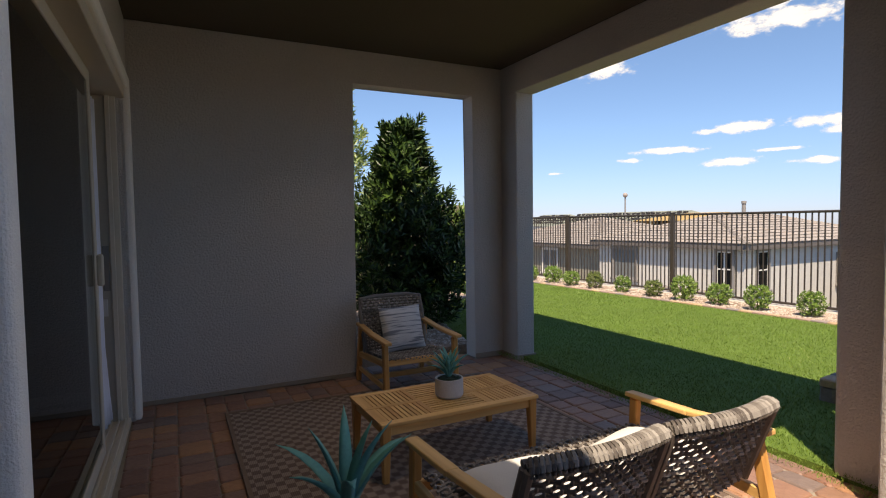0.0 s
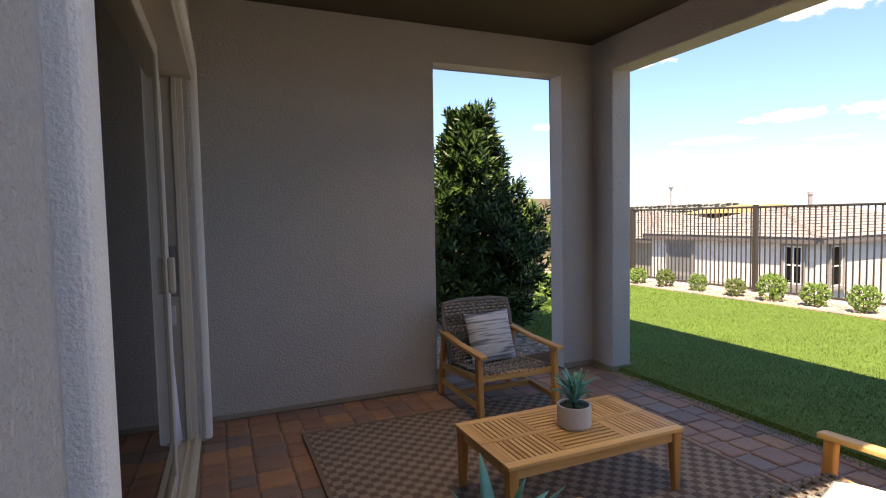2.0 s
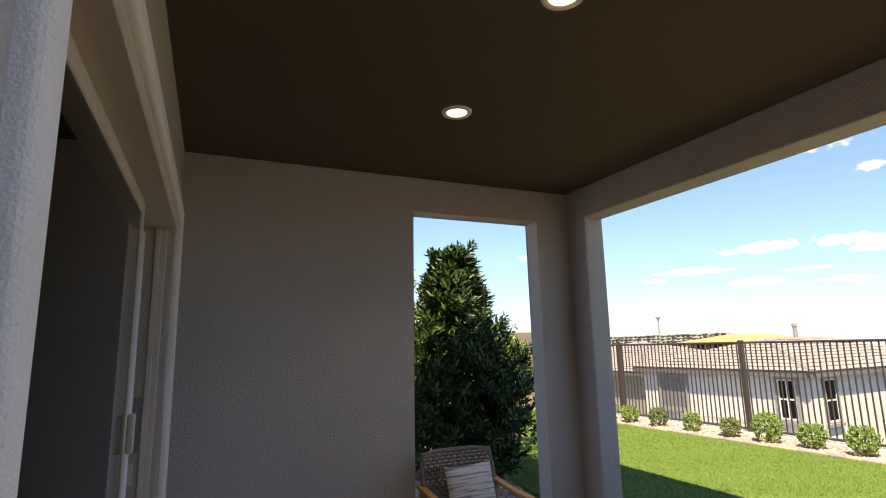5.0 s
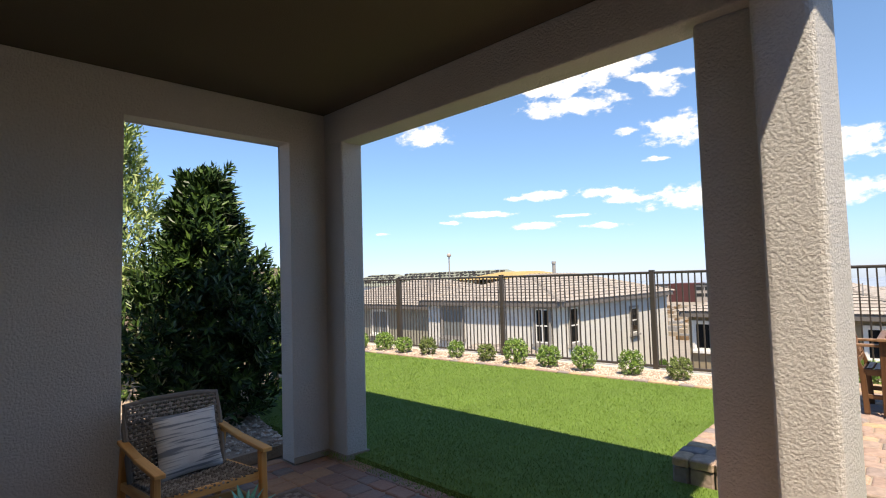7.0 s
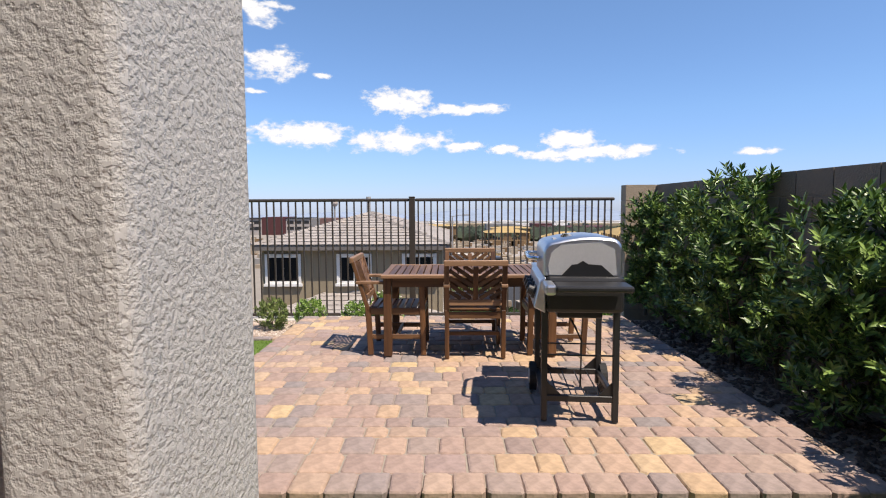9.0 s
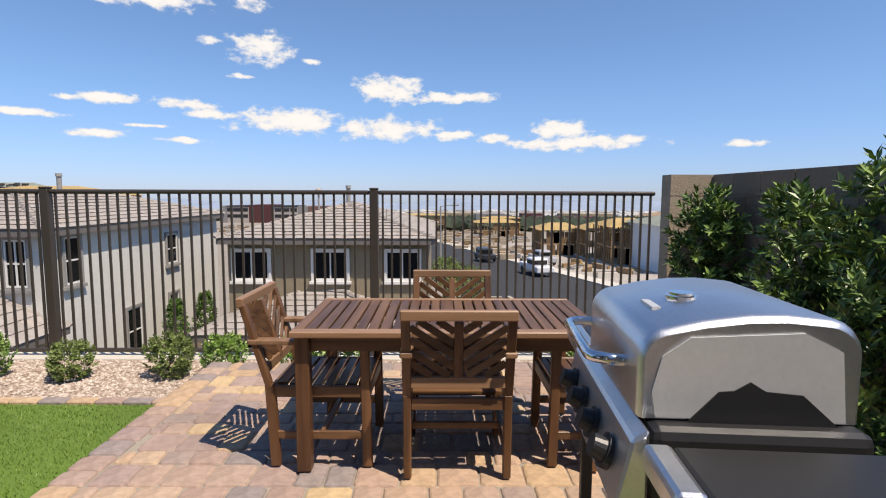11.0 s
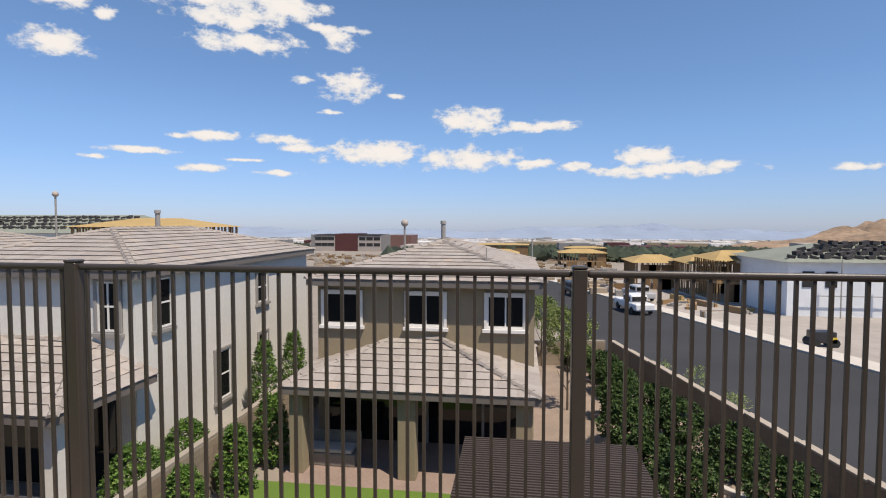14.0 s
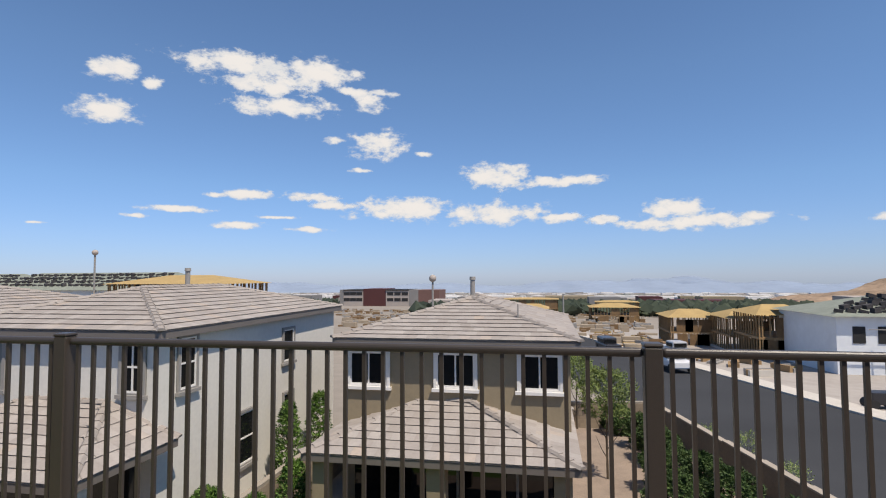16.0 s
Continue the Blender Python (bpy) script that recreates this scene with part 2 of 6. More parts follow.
xs = [-400, -120, -40, -12, 0, 5, 9.44, 9.46, 12, 16, 20, 26, 33, 42, 55, 72, 95, 125, 170, 230, 310, 420, 560, 760, 1000, 1350, 1800, 2400, 3040, 3300, 4900]
ys = [-4900, -3000, -1800, -1000, -600, -380, -240, -150, -95, -60, -38, -24, -14, -7, -2, 3, 9, 16, 25, 40, 64, 100, 160, 250, 400, 640, 1000, 1800, 3000, 4900]
gv = [(x, y, land(x, y)) for x in xs for y in ys]
gf = [(i * len(ys) + j, (i + 1) * len(ys) + j, (i + 1) * len(ys) + j + 1, i * len(ys) + j + 1) for i in range(len(xs) - 1) for j in range(len(ys) - 1)]
GROUND = mat("open_desert", (0.26, 0.225, 0.185), 0.97, 0.22, 0.6, 0.02, 0.03, 3)
n, l = links_of(GROUND)
# far valley: town, trees and pale roofs as a broken pattern on the plain
co = n.new("ShaderNodeTexCoord")
vor = n.new("ShaderNodeTexVoronoi"); vor.inputs["Scale"].default_value = 0.016
l.new(co.outputs["Object"], vor.inputs["Vector"])
sep = n.new("ShaderNodeSeparateXYZ"); l.new(co.outputs["Object"], sep.inputs[0])
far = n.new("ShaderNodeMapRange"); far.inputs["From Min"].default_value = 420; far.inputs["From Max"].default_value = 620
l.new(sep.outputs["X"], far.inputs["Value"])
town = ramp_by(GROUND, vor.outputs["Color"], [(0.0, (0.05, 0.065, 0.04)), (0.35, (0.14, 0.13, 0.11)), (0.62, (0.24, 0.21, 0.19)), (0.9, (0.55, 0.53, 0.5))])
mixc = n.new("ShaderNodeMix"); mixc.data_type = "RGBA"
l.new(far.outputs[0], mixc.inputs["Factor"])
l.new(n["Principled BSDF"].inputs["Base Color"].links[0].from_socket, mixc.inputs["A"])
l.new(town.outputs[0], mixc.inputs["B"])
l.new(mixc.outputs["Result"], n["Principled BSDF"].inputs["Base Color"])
tagged(mesh("ground", gv, gf, GROUND), "pale desert ground sloping down to a built-up valley", "ground", kind="structure")

# ---- our house: frame at the far foot of the patio door's trim, turned a little off the lot lines ----
HM = pose(0.235, 4.93, 0, 0, 0, -3.5)
HD = pose(0.235, 4.93, 0, 0, 0, -4.6)      # the door wall


def hpart(ob, label, category):
    ob.matrix_world = HM
    return tagged(ob, label, category, kind="structure")


def boxes(name, rows, material, bevel=0.0, seg=3, parent=None):
    bm = bmesh.new()
    for r in rows:
        b = bmesh.new()
        add_box(b, *r)
        if bevel:
            bevelled(b, bevel, seg)
        me = bpy.data.meshes.new("tmp")
        b.to_mesh(me); b.free()
        bm.from_mesh(me)
        bpy.data.meshes.remove(me)
    return part(name, bm, material, parent)


CZ, SOF = 3.03, 2.735      # ceiling and soffit heights
hpart(boxes("wall_west", [(-0.30, -14, 0, -0.04, -3.10, 3.35), (-0.30, -3.10, 2.42, -0.04, -0.1, 3.35), (-0.30, -0.1, 0, -0.04, 0.24, 3.35)], STUCCO), "grey stucco house wall round the patio door", "wall").matrix_world = HD
outline = [(-0.24, 0), (1.764, 0), (1.764, SOF), (3.05, SOF), (3.05, 0), (3.61, 0), (3.61, CZ), (-0.24, CZ)]
bm = bmesh.new()
near, far = [[bm.verts.new((x, y, z)) for x, z in outline] for y in (0.25, 0.45)]
bm.faces.new(near); bm.faces.new(far[::-1])
for i in range(8):
    bm.faces.new((near[i], far[i], far[(i + 1) % 8], near[(i + 1) % 8]))
bevelled(bm, 0.01, 2)
hpart(part("wall_north", bm, STUCCO), "grey stucco patio end wall with a tall opening", "wall")
hpart(boxes("wall_pilaster", [(3.39, -0.02, 0.0, 3.61, 0.26, SOF + 0.02)], STUCCO, 0.018), "grey stucco corner pilaster of the patio", "wall")
hpart(boxes("wall_beam_east", [(3.385, -3.25, SOF, 3.615, 0.25, CZ)], STUCCO, 0.012), "grey stucco beam over the wide patio opening", "beam")
hpart(boxes("wall_header_south", [(-0.14, -3.55, SOF, 3.66, -3.25, CZ)], STUCCO, 0.012), "grey stucco header beam at the patio's open end", "beam")
hpart(boxes("wall_pier", [(3.21, -3.51, 0.0, 3.66, -3.28, SOF + 0.01), (3.46, -3.30, 0.0, 3.63, -2.96, SOF + 0.012)], STUCCO, 0.03), "grey stucco pier between patio and raised terrace", "pillar")
hpart(block("ceiling", -0.24, -3.55, CZ, 3.66, 0.45, CZ + 0.12, CEIL), "taupe stucco patio ceiling, colour darkened for the shade on it", "ceiling")
hpart(boxes("wall_parapet", [(-0.24, -3.55, CZ + 0.12, 3.62, 0.45, 3.35)], STUCCO), "grey stucco wall band under the eave", "wall")
hpart(boxes("roof_eave", [(-8, -14, 3.35, 0.45, 1.1, 3.6), (0.45, -3.85, 3.35, 4.0, 1.1, 3.6)], FASCIA), "brown eave slab of the house roof", "roof")
# dark stem at the foot of the walls
hpart(boxes("baseboard_north", [(-0.04, 0.238, 0.0, 1.764, 0.25, 0.035), (3.05, 0.238, 0, 3.40, 0.25, 0.05), (3.378, -0.032, 0, 3.622, 0.25, 0.045)], MORTAR), "grey weep screed at the foot of the stucco", "baseboard")
# unseen wall, added to keep low southern sky light off the patio
tagged(block("wall_next_house", -16, -12, -0.1, 2.6, -3.7, 4.3, WALL_B), "unseen plain tan wall added to block sky light from the south", "wall", kind="structure")
# the room behind the door; near-black colour stands in for its unlit interior
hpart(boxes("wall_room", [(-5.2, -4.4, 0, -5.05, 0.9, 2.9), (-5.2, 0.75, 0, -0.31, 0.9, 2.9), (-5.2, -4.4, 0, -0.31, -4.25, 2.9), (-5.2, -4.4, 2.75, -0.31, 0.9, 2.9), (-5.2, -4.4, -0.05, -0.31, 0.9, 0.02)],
            mat("room_unlit_dark", (0.022, 0.034, 0.031), 0.8, 0.05, 10, 0.8)), "room behind the patio door, unlit darkness put into its colour", "wall")

# ---- patio slab, lawn, terrace, bed, gravel ----
hpart(block("floor", -0.32, -6.7, -0.12, 3.47, 0.45, -0.012, MORTAR), "patio floor bedding under tumbled pavers", "floor")
LZ = 0.03
DX0, DX1, DY0, DY1, DZ = 4.72, 8.5, -1.2, 2.40, 0.20      # raised terrace
lawn_x = lambda y: 0.235 + 3.47 * 0.99813 + (y - 4.93 + 3.47 * 0.061) * 0.0612
lv = [(lawn_x(-1.87), -1.87, LZ), (DX0, -1.87, LZ), (DX0, DY1, LZ), (8.08, DY1, LZ), (8.16, 12.6, LZ), (lawn_x(12.6), 12.6, LZ)]
low = [(x, y, -0.10) for x, y, z in lv]
k = len(lv)
tagged(mesh("lawn", lv + low, [tuple(range(k)), tuple(range(2 * k - 1, k - 1, -1))] + [(i, i + k, (i + 1) % k + k, (i + 1) % k) for i in range(k)], LAWN_SOIL), "bright green artificial turf lawn", "lawn", kind="structure")
tagged(block("terrace_base", DX0 + 0.05, DY0, -0.1, DX1 - 0.02, DY1 - 0.05, DZ - 0.012, MORTAR), "raised paver terrace bedding", "terrace", kind="structure")
gl = [(8.10, DY1 + 0.02, -0.055, 9.2, 12.9, -0.01), (DX1, -1.9, -0.055, 9.2, DY1 + 0.02, -0.01)]
tagged(boxes("gravel_bed", gl, GRAVEL_BASE), "tan gravel planting bed along the fence", "gravel", kind="structure")
tagged(block("planting_bed", 1.0, -1.88, -0.05, DX1, DY0, 0.12, GRAVEL_BASE), "shaded planting bed beside the block wall", "ground", kind="structure")
tagged(block("stem_wall", 9.2, -1.4, -6.0, 9.44, 12.9, 0.005, CONCRETE, bevel=0.01), "pale concrete stem wall under the fence", "wall", kind="structure")


# ---- iron fence ----
def fence_panel(y0, y1):
    f = thing("iron_fence", pose(9.314, y0, 0), "dark bronze iron fence panel on a concrete stem wall", "fence", "fence along the terrace")
    L = y1 - y0
    bm = bmesh.new(); add_box(bm, -0.02, 0, 1.50, 0.02, L, 1.54); bevelled(bm, 0.016, 3); part("top_rail", bm, IRON, f)
    bm = bmesh.new(); add_box(bm, -0.018, 0, 0.032, 0.018, L, 0.072); bevelled(bm, 0.012, 2); part("bottom_rail", bm, IRON, f)
    n = 31
    first = None
    for i in range(n):
        y = (i + 0.5) * L / n
        if first is None:
            bm = bmesh.new(); add_box(bm, -0.009, -0.009, 0.06, 0.009, 0.009, 1.52)
            first = part("picket", bm, IRON, f)
            first.location.y = y
        else:
            o = new("picket", first.data); o.parent = f; o.location.y = y
    return f


def fence_post(y):
    p = thing("fence_post", pose(9.314, y, 0), "square dark bronze fence post with a flat cap", "fence post", "fence posts")
    bm = bmesh.new(); add_box(bm, -0.038, -0.038, 0.0, 0.038, 0.038, 1.545); bevelled(bm, 0.005, 1); part("shaft", bm, IRON, p)
    bm = bmesh.new(); add_box(bm, -0.0405, -0.0405, 1.545, 0.0405, 0.0405, 1.563); bevelled(bm, 0.008, 2); part("cap", bm, IRON, p)


POSTS = [-1.38, 1.224, 4.19, 7.113, 10.0, 12.85]
for a, b in zip(POSTS, POSTS[1:]):
    fence_panel(a + 0.038, b - 0.038)
for y in POSTS[1:]:
    fence_post(y)


# ---- block walls ----
def block_run(name, a, b, z0, z1, thick, label, n_named=0, bl=0.40, bh=0.20, material=None):
    """A wall core with recessed joints and courses of separate blocks from a to b (plan points)."""
    a, b = Vector((*a, 0)), Vector((*b, 0))
    d = b - a
    L = d.length
    m = Matrix.Translation((a.x, a.y, 0)) @ Matrix.Rotation(math.atan2(d.y, d.x), 4, "Z")
    core = block(name, 0.005, -thick / 2 + 0.008, z0, L - 0.005, thick / 2 - 0.008, z1 - 0.01, MORTAR)
    core.matrix_world = m
    tagged(core, label, "block wall", kind="structure")
    rows = int(round((z1 - z0) / bh))
    vs, fs = [], []
    for r in range(rows):
        x = -(r % 2) * bl / 2
        while x < L - 0.02:
            x0, x1 = max(x, 0) + 0.004, min(x + bl, L) - 0.004
            x += bl
            if x1 - x0 < 0.03:
                continue
            e = random.uniform(-0.002, 0.002)
            k = len(vs)
            vs += box_v(x0, -thick / 2 + e, z0 + r * bh + 0.004, x1, thick / 2 + e, z0 + (r + 1) * bh - 0.004)
            fs += [tuple(i + k for i in f) for f in BOX_F]
    o = mesh("blocks", vs, fs, material or BLOCK_ISLAND, core)
    o["kind"] = "stuff"
    return core


BLOCK_ISLAND = island_mat("block_island", [(0.0, (0.22, 0.172, 0.125)), (1.0, (0.31, 0.25, 0.185))], 0.95, 30, 0.004)
# one block in two tones: wall darkened for shade, pier lightened for sun
BLOCK_SHADED = island_mat("block_shaded", [(0.0, (0.165, 0.128, 0.096)), (1.0, (0.225, 0.178, 0.135))], 0.95, 30, 0.004)
BLOCK_SUNLIT = island_mat("block_sunlit", [(0.0, (0.34, 0.27, 0.195)), (1.0, (0.44, 0.36, 0.265))], 0.95, 30, 0.004)
block_run("wall_south", (-1.0, -1.98), (9.34, -1.98), -0.1, 1.70, 0.2, "slump block garden wall with its shade put into the brown", material=BLOCK_SHADED)
block_run("wall_south_pier", (9.44, -1.49), (9.44, -1.95), -0.1, 1.70, 0.2, "block pier at the fence's end, sunlight put into its tan", material=BLOCK_SUNLIT)
block_run("wall_north_garden", (0.0, 12.95), (9.4, 12.95), -0.1, 1.9, 0.2, "tan block garden wall beyond the lawn")


# ---- tiled roofs ----
def tile_slope(vs, fs, e0, e1, r0, r1, tile_w=0.33, course=0.36):
    """Overlapping flat tiles on a slope from the eave e0-e1 up to the ridge r0-r1."""
    e0, e1, r0, r1 = map(Vector, (e0, e1, r0, r1))
    mid_e, mid_r = (e0 + e1) / 2, (r0 + r1) / 2
    up = mid_r - mid_e
    along = (e1 - e0).normalized()
    up_dir = (up - along * up.dot(along))
    run = up_dir.length
    up_dir.normalize()
    nrm = along.cross(up_dir)
    if nrm.z < 0:
        nrm = -nrm
    rows = max(2, int(run / course))
    for r in range(rows):
        s0, s1 = r / rows, (r + 1) / rows
        a, b = e0.lerp(r0, s0), e1.lerp(r1, s0)
        ta, tb = a.dot(along), b.dot(along)
        a2, b2 = e0.lerp(r0, s1).dot(along), e1.lerp(r1, s1).dot(along)
        base = e0 + up_dir * (run * s0)
        off0 = base.dot(along)
        t = ta - (r % 2) * tile_w * 0.5
        while t < tb - 0.02:
            c0, c1 = max(t, ta) + 0.002, min(t + tile_w, tb) - 0.002
            t += tile_w
            if c1 - c0 < 0.04:
                continue
            d0 = min(max(c0, min(a2, b2)), max(a2, b2))
            d1 = min(max(c1, min(a2, b2)), max(a2, b2))
            d0, d1 = (c0 if a2 <= c0 else min(a2, c1)), (c1 if b2 >= c1 else max(b2, c0))
            h = random.uniform(0.0, 0.008)
            top = run / rows * 1.05
            p = [base + along * (c0 - off0), base + along * (c1 - off0), base + along * (max(d1, d0) - off0) + up_dir * top, base + along * (min(d0, d1) - off0) + up_dir * top]
            k = len(vs)
            for q, lift in zip(p, (0.036 + h, 0.036 + h, 0.010, 0.010)):
                vs.append(q + nrm * lift)
            for q, lift in zip(p[:2], (0.0, 0.0)):
                vs.append(q + up_dir * 0.03 + nrm * lift)
            fs += [(k, k + 1, k + 2, k + 3), (k + 4, k + 5, k + 1, k)]


def hip_caps(vs, fs, a, b, w=0.24):
    """Row of overlapping cap tiles along a hip or ridge."""
    a, b = Vector(a), Vector(b)
    d = b - a
    nn = max(2, int(d.length / 0.36))
    d.normalize()
    s = d.cross(Vector((0, 0, 1))).normalized()
    u = s.cross(d)
    st = (Vector(b) - Vector(a)).length / nn
    for i in range(nn):
        p, q = a + d * (i * st), a + d * ((i + 1.12) * st)
        k = len(vs)
        for c, lift in ((p, 0.05), (q, 0.02)):
            vs += [c - s * w / 2 + u * (lift - 0.03), c - s * w / 4 + u * (lift + 0.045), c + s * w / 4 + u * (lift + 0.045), c + s * w / 2 + u * (lift - 0.03)]
        fs += [(k, k + 1, k + 5, k + 4), (k + 1, k + 2, k + 6, k + 5), (k + 2, k + 3, k + 7, k + 6), (k, k + 3, k + 2, k + 1)]


def hip_roof(parent, x0, x1, y0, y1, ze, rise, rx0, rx1, ry0, ry1, sides="wens", tiles=True):
    """A hip roof: eave rectangle and ridge line; deck, fascia, tile courses and caps as parts."""
    zr = ze + rise
    A, B, C, D = (x0, y0, ze), (x1, y0, ze), (x1, y1, ze), (x0, y1, ze)
    R0, R1 = (rx0, ry0, zr), (rx1, ry1, zr)
    if rx1 - rx0 >= ry1 - ry0:      # ridge along x
        slopes = {"w": (A, D, R0, R0), "e": (B, C, R1, R1), "s": (A, B, R0, R1), "n": (D, C, R0, R1)}
        hips = [(A, R0), (D, R0), (B, R1), (C, R1), (R0, R1)]
    else:                           # ridge along y
        slopes = {"w": (A, D, R0, R1), "e": (B, C, R0, R1), "s": (A, B, R0, R0), "n": (D, C, R1, R1)}
        hips = [(A, R0), (B, R0), (D, R1), (C, R1), (R0, R1)]
    v, f = [], []
    for key in "wens":
        k = len(v)
        q = slopes[key]
        v += q
        f.append((k, k + 1, k + 3, k + 2))
    deck = mesh("roof_deck", v, f, ROOFCAP, parent)
    block("fascia", x0 + 0.02, y0 + 0.02, ze - 0.20, x1 - 0.02, y1 - 0.02, ze - 0.01, FASCIA, parent)
    vs, fs = [], []
    for key in sides:
        tile_slope(vs, fs, *slopes[key])
    t = mesh("roof_tiles", vs, fs, ROOFTILE, parent, "weathered grey-brown flat concrete roof tiles")
    t["kind"] = "stuff"
    vs, fs = [], []
    for a, b in hips:
        if (Vector(a) - Vector(b)).length > 0.3:
            hip_caps(vs, fs, a, b)
    c = mesh("ridge_cap", vs, fs, ROOFCAP, parent)
    c["kind"] = "stuff"


def window_on(parent, face, c, a0, a1, z0, z1, trim, sash=TRIM_W, tw=0.09, muntin=True, sill=True, split=2, grid=False, pane=None):
    """A window with trim, sash and dark panes on a house face: face 'w' at x=c over y, or 's' at y=c over x."""
    def bx(bm, p0, p1, q0, q1, d0, d1):
        if face == "w":
            add_box(bm, c - d1, p0, q0, c - d0, p1, q1)
        else:
            add_box(bm, p0, c - d1, q0, p1, c - d0, q1)
    bm = bmesh.new()
    bx(bm, a0, a1, z0, z1, 0.0, 0.012)
    w = part("window", bm, DARK, parent)
    i0, i1, j0, j1 = a0 + tw, a1 - tw, z0 + tw + 0.03, z1 - tw
    bm = bmesh.new()
    bx(bm, a0, i0, z0, z1, -0.01, 0.07); bx(bm, i1, a1, z0, z1, -0.01, 0.07); bx(bm, i0, i1, j1, z1, -0.01, 0.07); bx(bm, i0, i1, z0, j0, -0.01, 0.07)
    part("window_trim", bm, trim, w)
    if sill:
        bm = bmesh.new(); bx(bm, a0 - 0.05, a1 + 0.05, z0 - 0.03, z0 + 0.07, -0.01, 0.12); part("window_sill", bm, trim, w)
    bm = bmesh.new()
    s = 0.05
    bx(bm, i0, i0 + s, j0, j1, 0.014, 0.045); bx(bm, i1 - s, i1, j0, j1, 0.014, 0.045); bx(bm, i0 + s, i1 - s, j1 - s, j1, 0.014, 0.045); bx(bm, i0 + s, i1 - s, j0, j0 + s, 0.014, 0.045)
    if split == 2:
        mid = (i0 + i1) / 2
        bx(bm, mid - s / 2, mid + s / 2, j0 + s, j1 - s, 0.014, 0.04)
    if grid:
        zm = (j0 + j1) / 2
        bx(bm, i0 + s, i1 - s, zm - s / 2, zm + s / 2, 0.014, 0.038)
    part("window_sash", bm, sash, w)
    bm = bmesh.new(); bx(bm, i0 + s * 0.5, i1 - s * 0.5, j0 + s * 0.5, j1 - s * 0.5, 0.0145, 0.02); part("window_pane", bm, pane or PANE, w)
    return w


def vent_pipe(parent, x, y, z0, z1, r=0.09, ball=False):
    bm = bmesh.new(); cyl(bm, x, y, z0, z1, r, n=12); cyl(bm, x, y, z1, z1 + 0.12, r * 1.35, r * 1.2, n=12)
    part("vent_pipe", bm, TRIM_G, parent)


# ---- neighbour: olive-tan house straight below the terrace ----
hb = thing("house", pose(0, 0, 0), "two-storey olive-tan stucco house with white window trim", "house", "houses below")
block("wall", 23.45, 1.0, -5.6, 33.6, 8.1, -0.12, WALL_B, hb)
hip_roof(hb, 23.0, 34.0, 0.68, 8.35, -0.05, 1.13, 27.2, 29.8, 4.45, 4.55)
for a0, a1 in ((6.56, 7.97), (3.78, 5.15), (1.23, 2.58)):
    window_on(hb, "w", 23.45, a0, a1, -1.66, -0.42, TRIM_W)
hip_roof(hb, 20.5, 26.6, 0.86, 8.2, -2.82, 0.86, 23.4, 23.7, 3.95, 5.45, sides="wns")
for y0, y1 in ((7.55, 7.95), (4.3, 4.8), (1.1, 1.55)):
    block("patio_post", 20.75, y0, -5.5, 21.2, y1, -2.9, WALL_B, hb, 0.01, 1)
block("patio_floor", 20.2, 0.9, -5.5, 23.5, 8.1, -5.36, mat("lower_pavers", (0.26, 0.19, 0.155), 0.9, 0.2, 12, 1.0), hb)
block("patio_back", 23.40, 1.4, -5.4, 23.46, 7.7, -3.1, PANE, hb, label="dark glazed patio doors")
for y in (2.6, 4.4, 6.2):
    block("door_stile", 23.34, y - 0.04, -5.36, 23.42, y + 0.04, -3.1, TRIM_G, hb)
vent_pipe(hb, 27.3, 4.43, 0.9, 1.75)
bm = bmesh.new(); cyl(bm, 24.9, 2.6, 0.2, 0.95, 0.02, n=6); part("vent_pipe", bm, TRIM_G, hb)

# ---- neighbour: light grey two-storey house ----
hg = thing("house", pose(0, 0, 0), "two-storey light grey stucco house with grey window trim", "house", "houses below")
block("wall", 19.35, 11.6, -5.6, 31.1, 18.6, 0.42, WALL_G, hg)
hip_roof(hg, 19.05, 31.4, 11.3, 18.9, 0.5, 1.05, 22.85, 27.6, 15.05, 15.15)
window_on(hg, "s", 11.6, 20.04, 20.92, -1.32, 0.30, TRIM_G, TRIM_W, grid=True, split=1)
window_on(hg, "s", 11.6, 26.0, 27.0, -1.46, -0.05, TRIM_G, TRIM_W, grid=True, split=1)
window_on(hg, "s", 11.6, 23.02, 24.1, -4.37, -2.5, TRIM_G, TRIM_W, grid=True, split=1)
window_on(hg, "s", 11.6, 26.06, 26.97, -3.9, -2.5, TRIM_G, TRIM_W, grid=True, split=1)
window_on(hg, "w", 19.35, 11.95, 12.75, -1.25, 0.30, TRIM_G, TRIM_W, grid=True, split=2)
window_on(hg, "w", 19.35, 16.35, 17.75, -1.25, 0.25, TRIM_G, TRIM_G, split=1, pane=PANE_BLIND)
hip_roof(hg, 16.2, 19.55, 11.1, 17.6, -2.29, 0.9, 19.2, 19.4, 13.0, 15.6, sides="wns")
for y in (11.4, 14.3):
    block("patio_post", 16.6, y, -5.5, 17.0, y + 0.4, -2.4, WALL_G, hg, 0.01, 1)
block("patio_back", 19.28, 12.2, -5.4, 19.36, 17.0, -3.0, PANE, hg, label="dark glazed patio doors")
vent_pipe(hg, 25.5, 15.3, 1.3, 2.14)

# ---- neighbour: olive-grey house further along ----
hh = thing("house", pose(0, 0, 0), "olive-grey stucco house with a tiled hip roof", "house", "houses below")
block("wall", 20.6, 19.4, -5.6, 31, 29.5, 0.1, WALL_H, hh)
hip_roof(hh, 20.2, 31.4, 19.0, 29.9, 0.2, 1.35, 25.5, 26.0, 24.2, 24.8, sides="ws")
window_on(hh, "w", 20.6, 22.7, 24.1, -1.5, -0.05, TRIM_W, pane=PANE_BLIND)
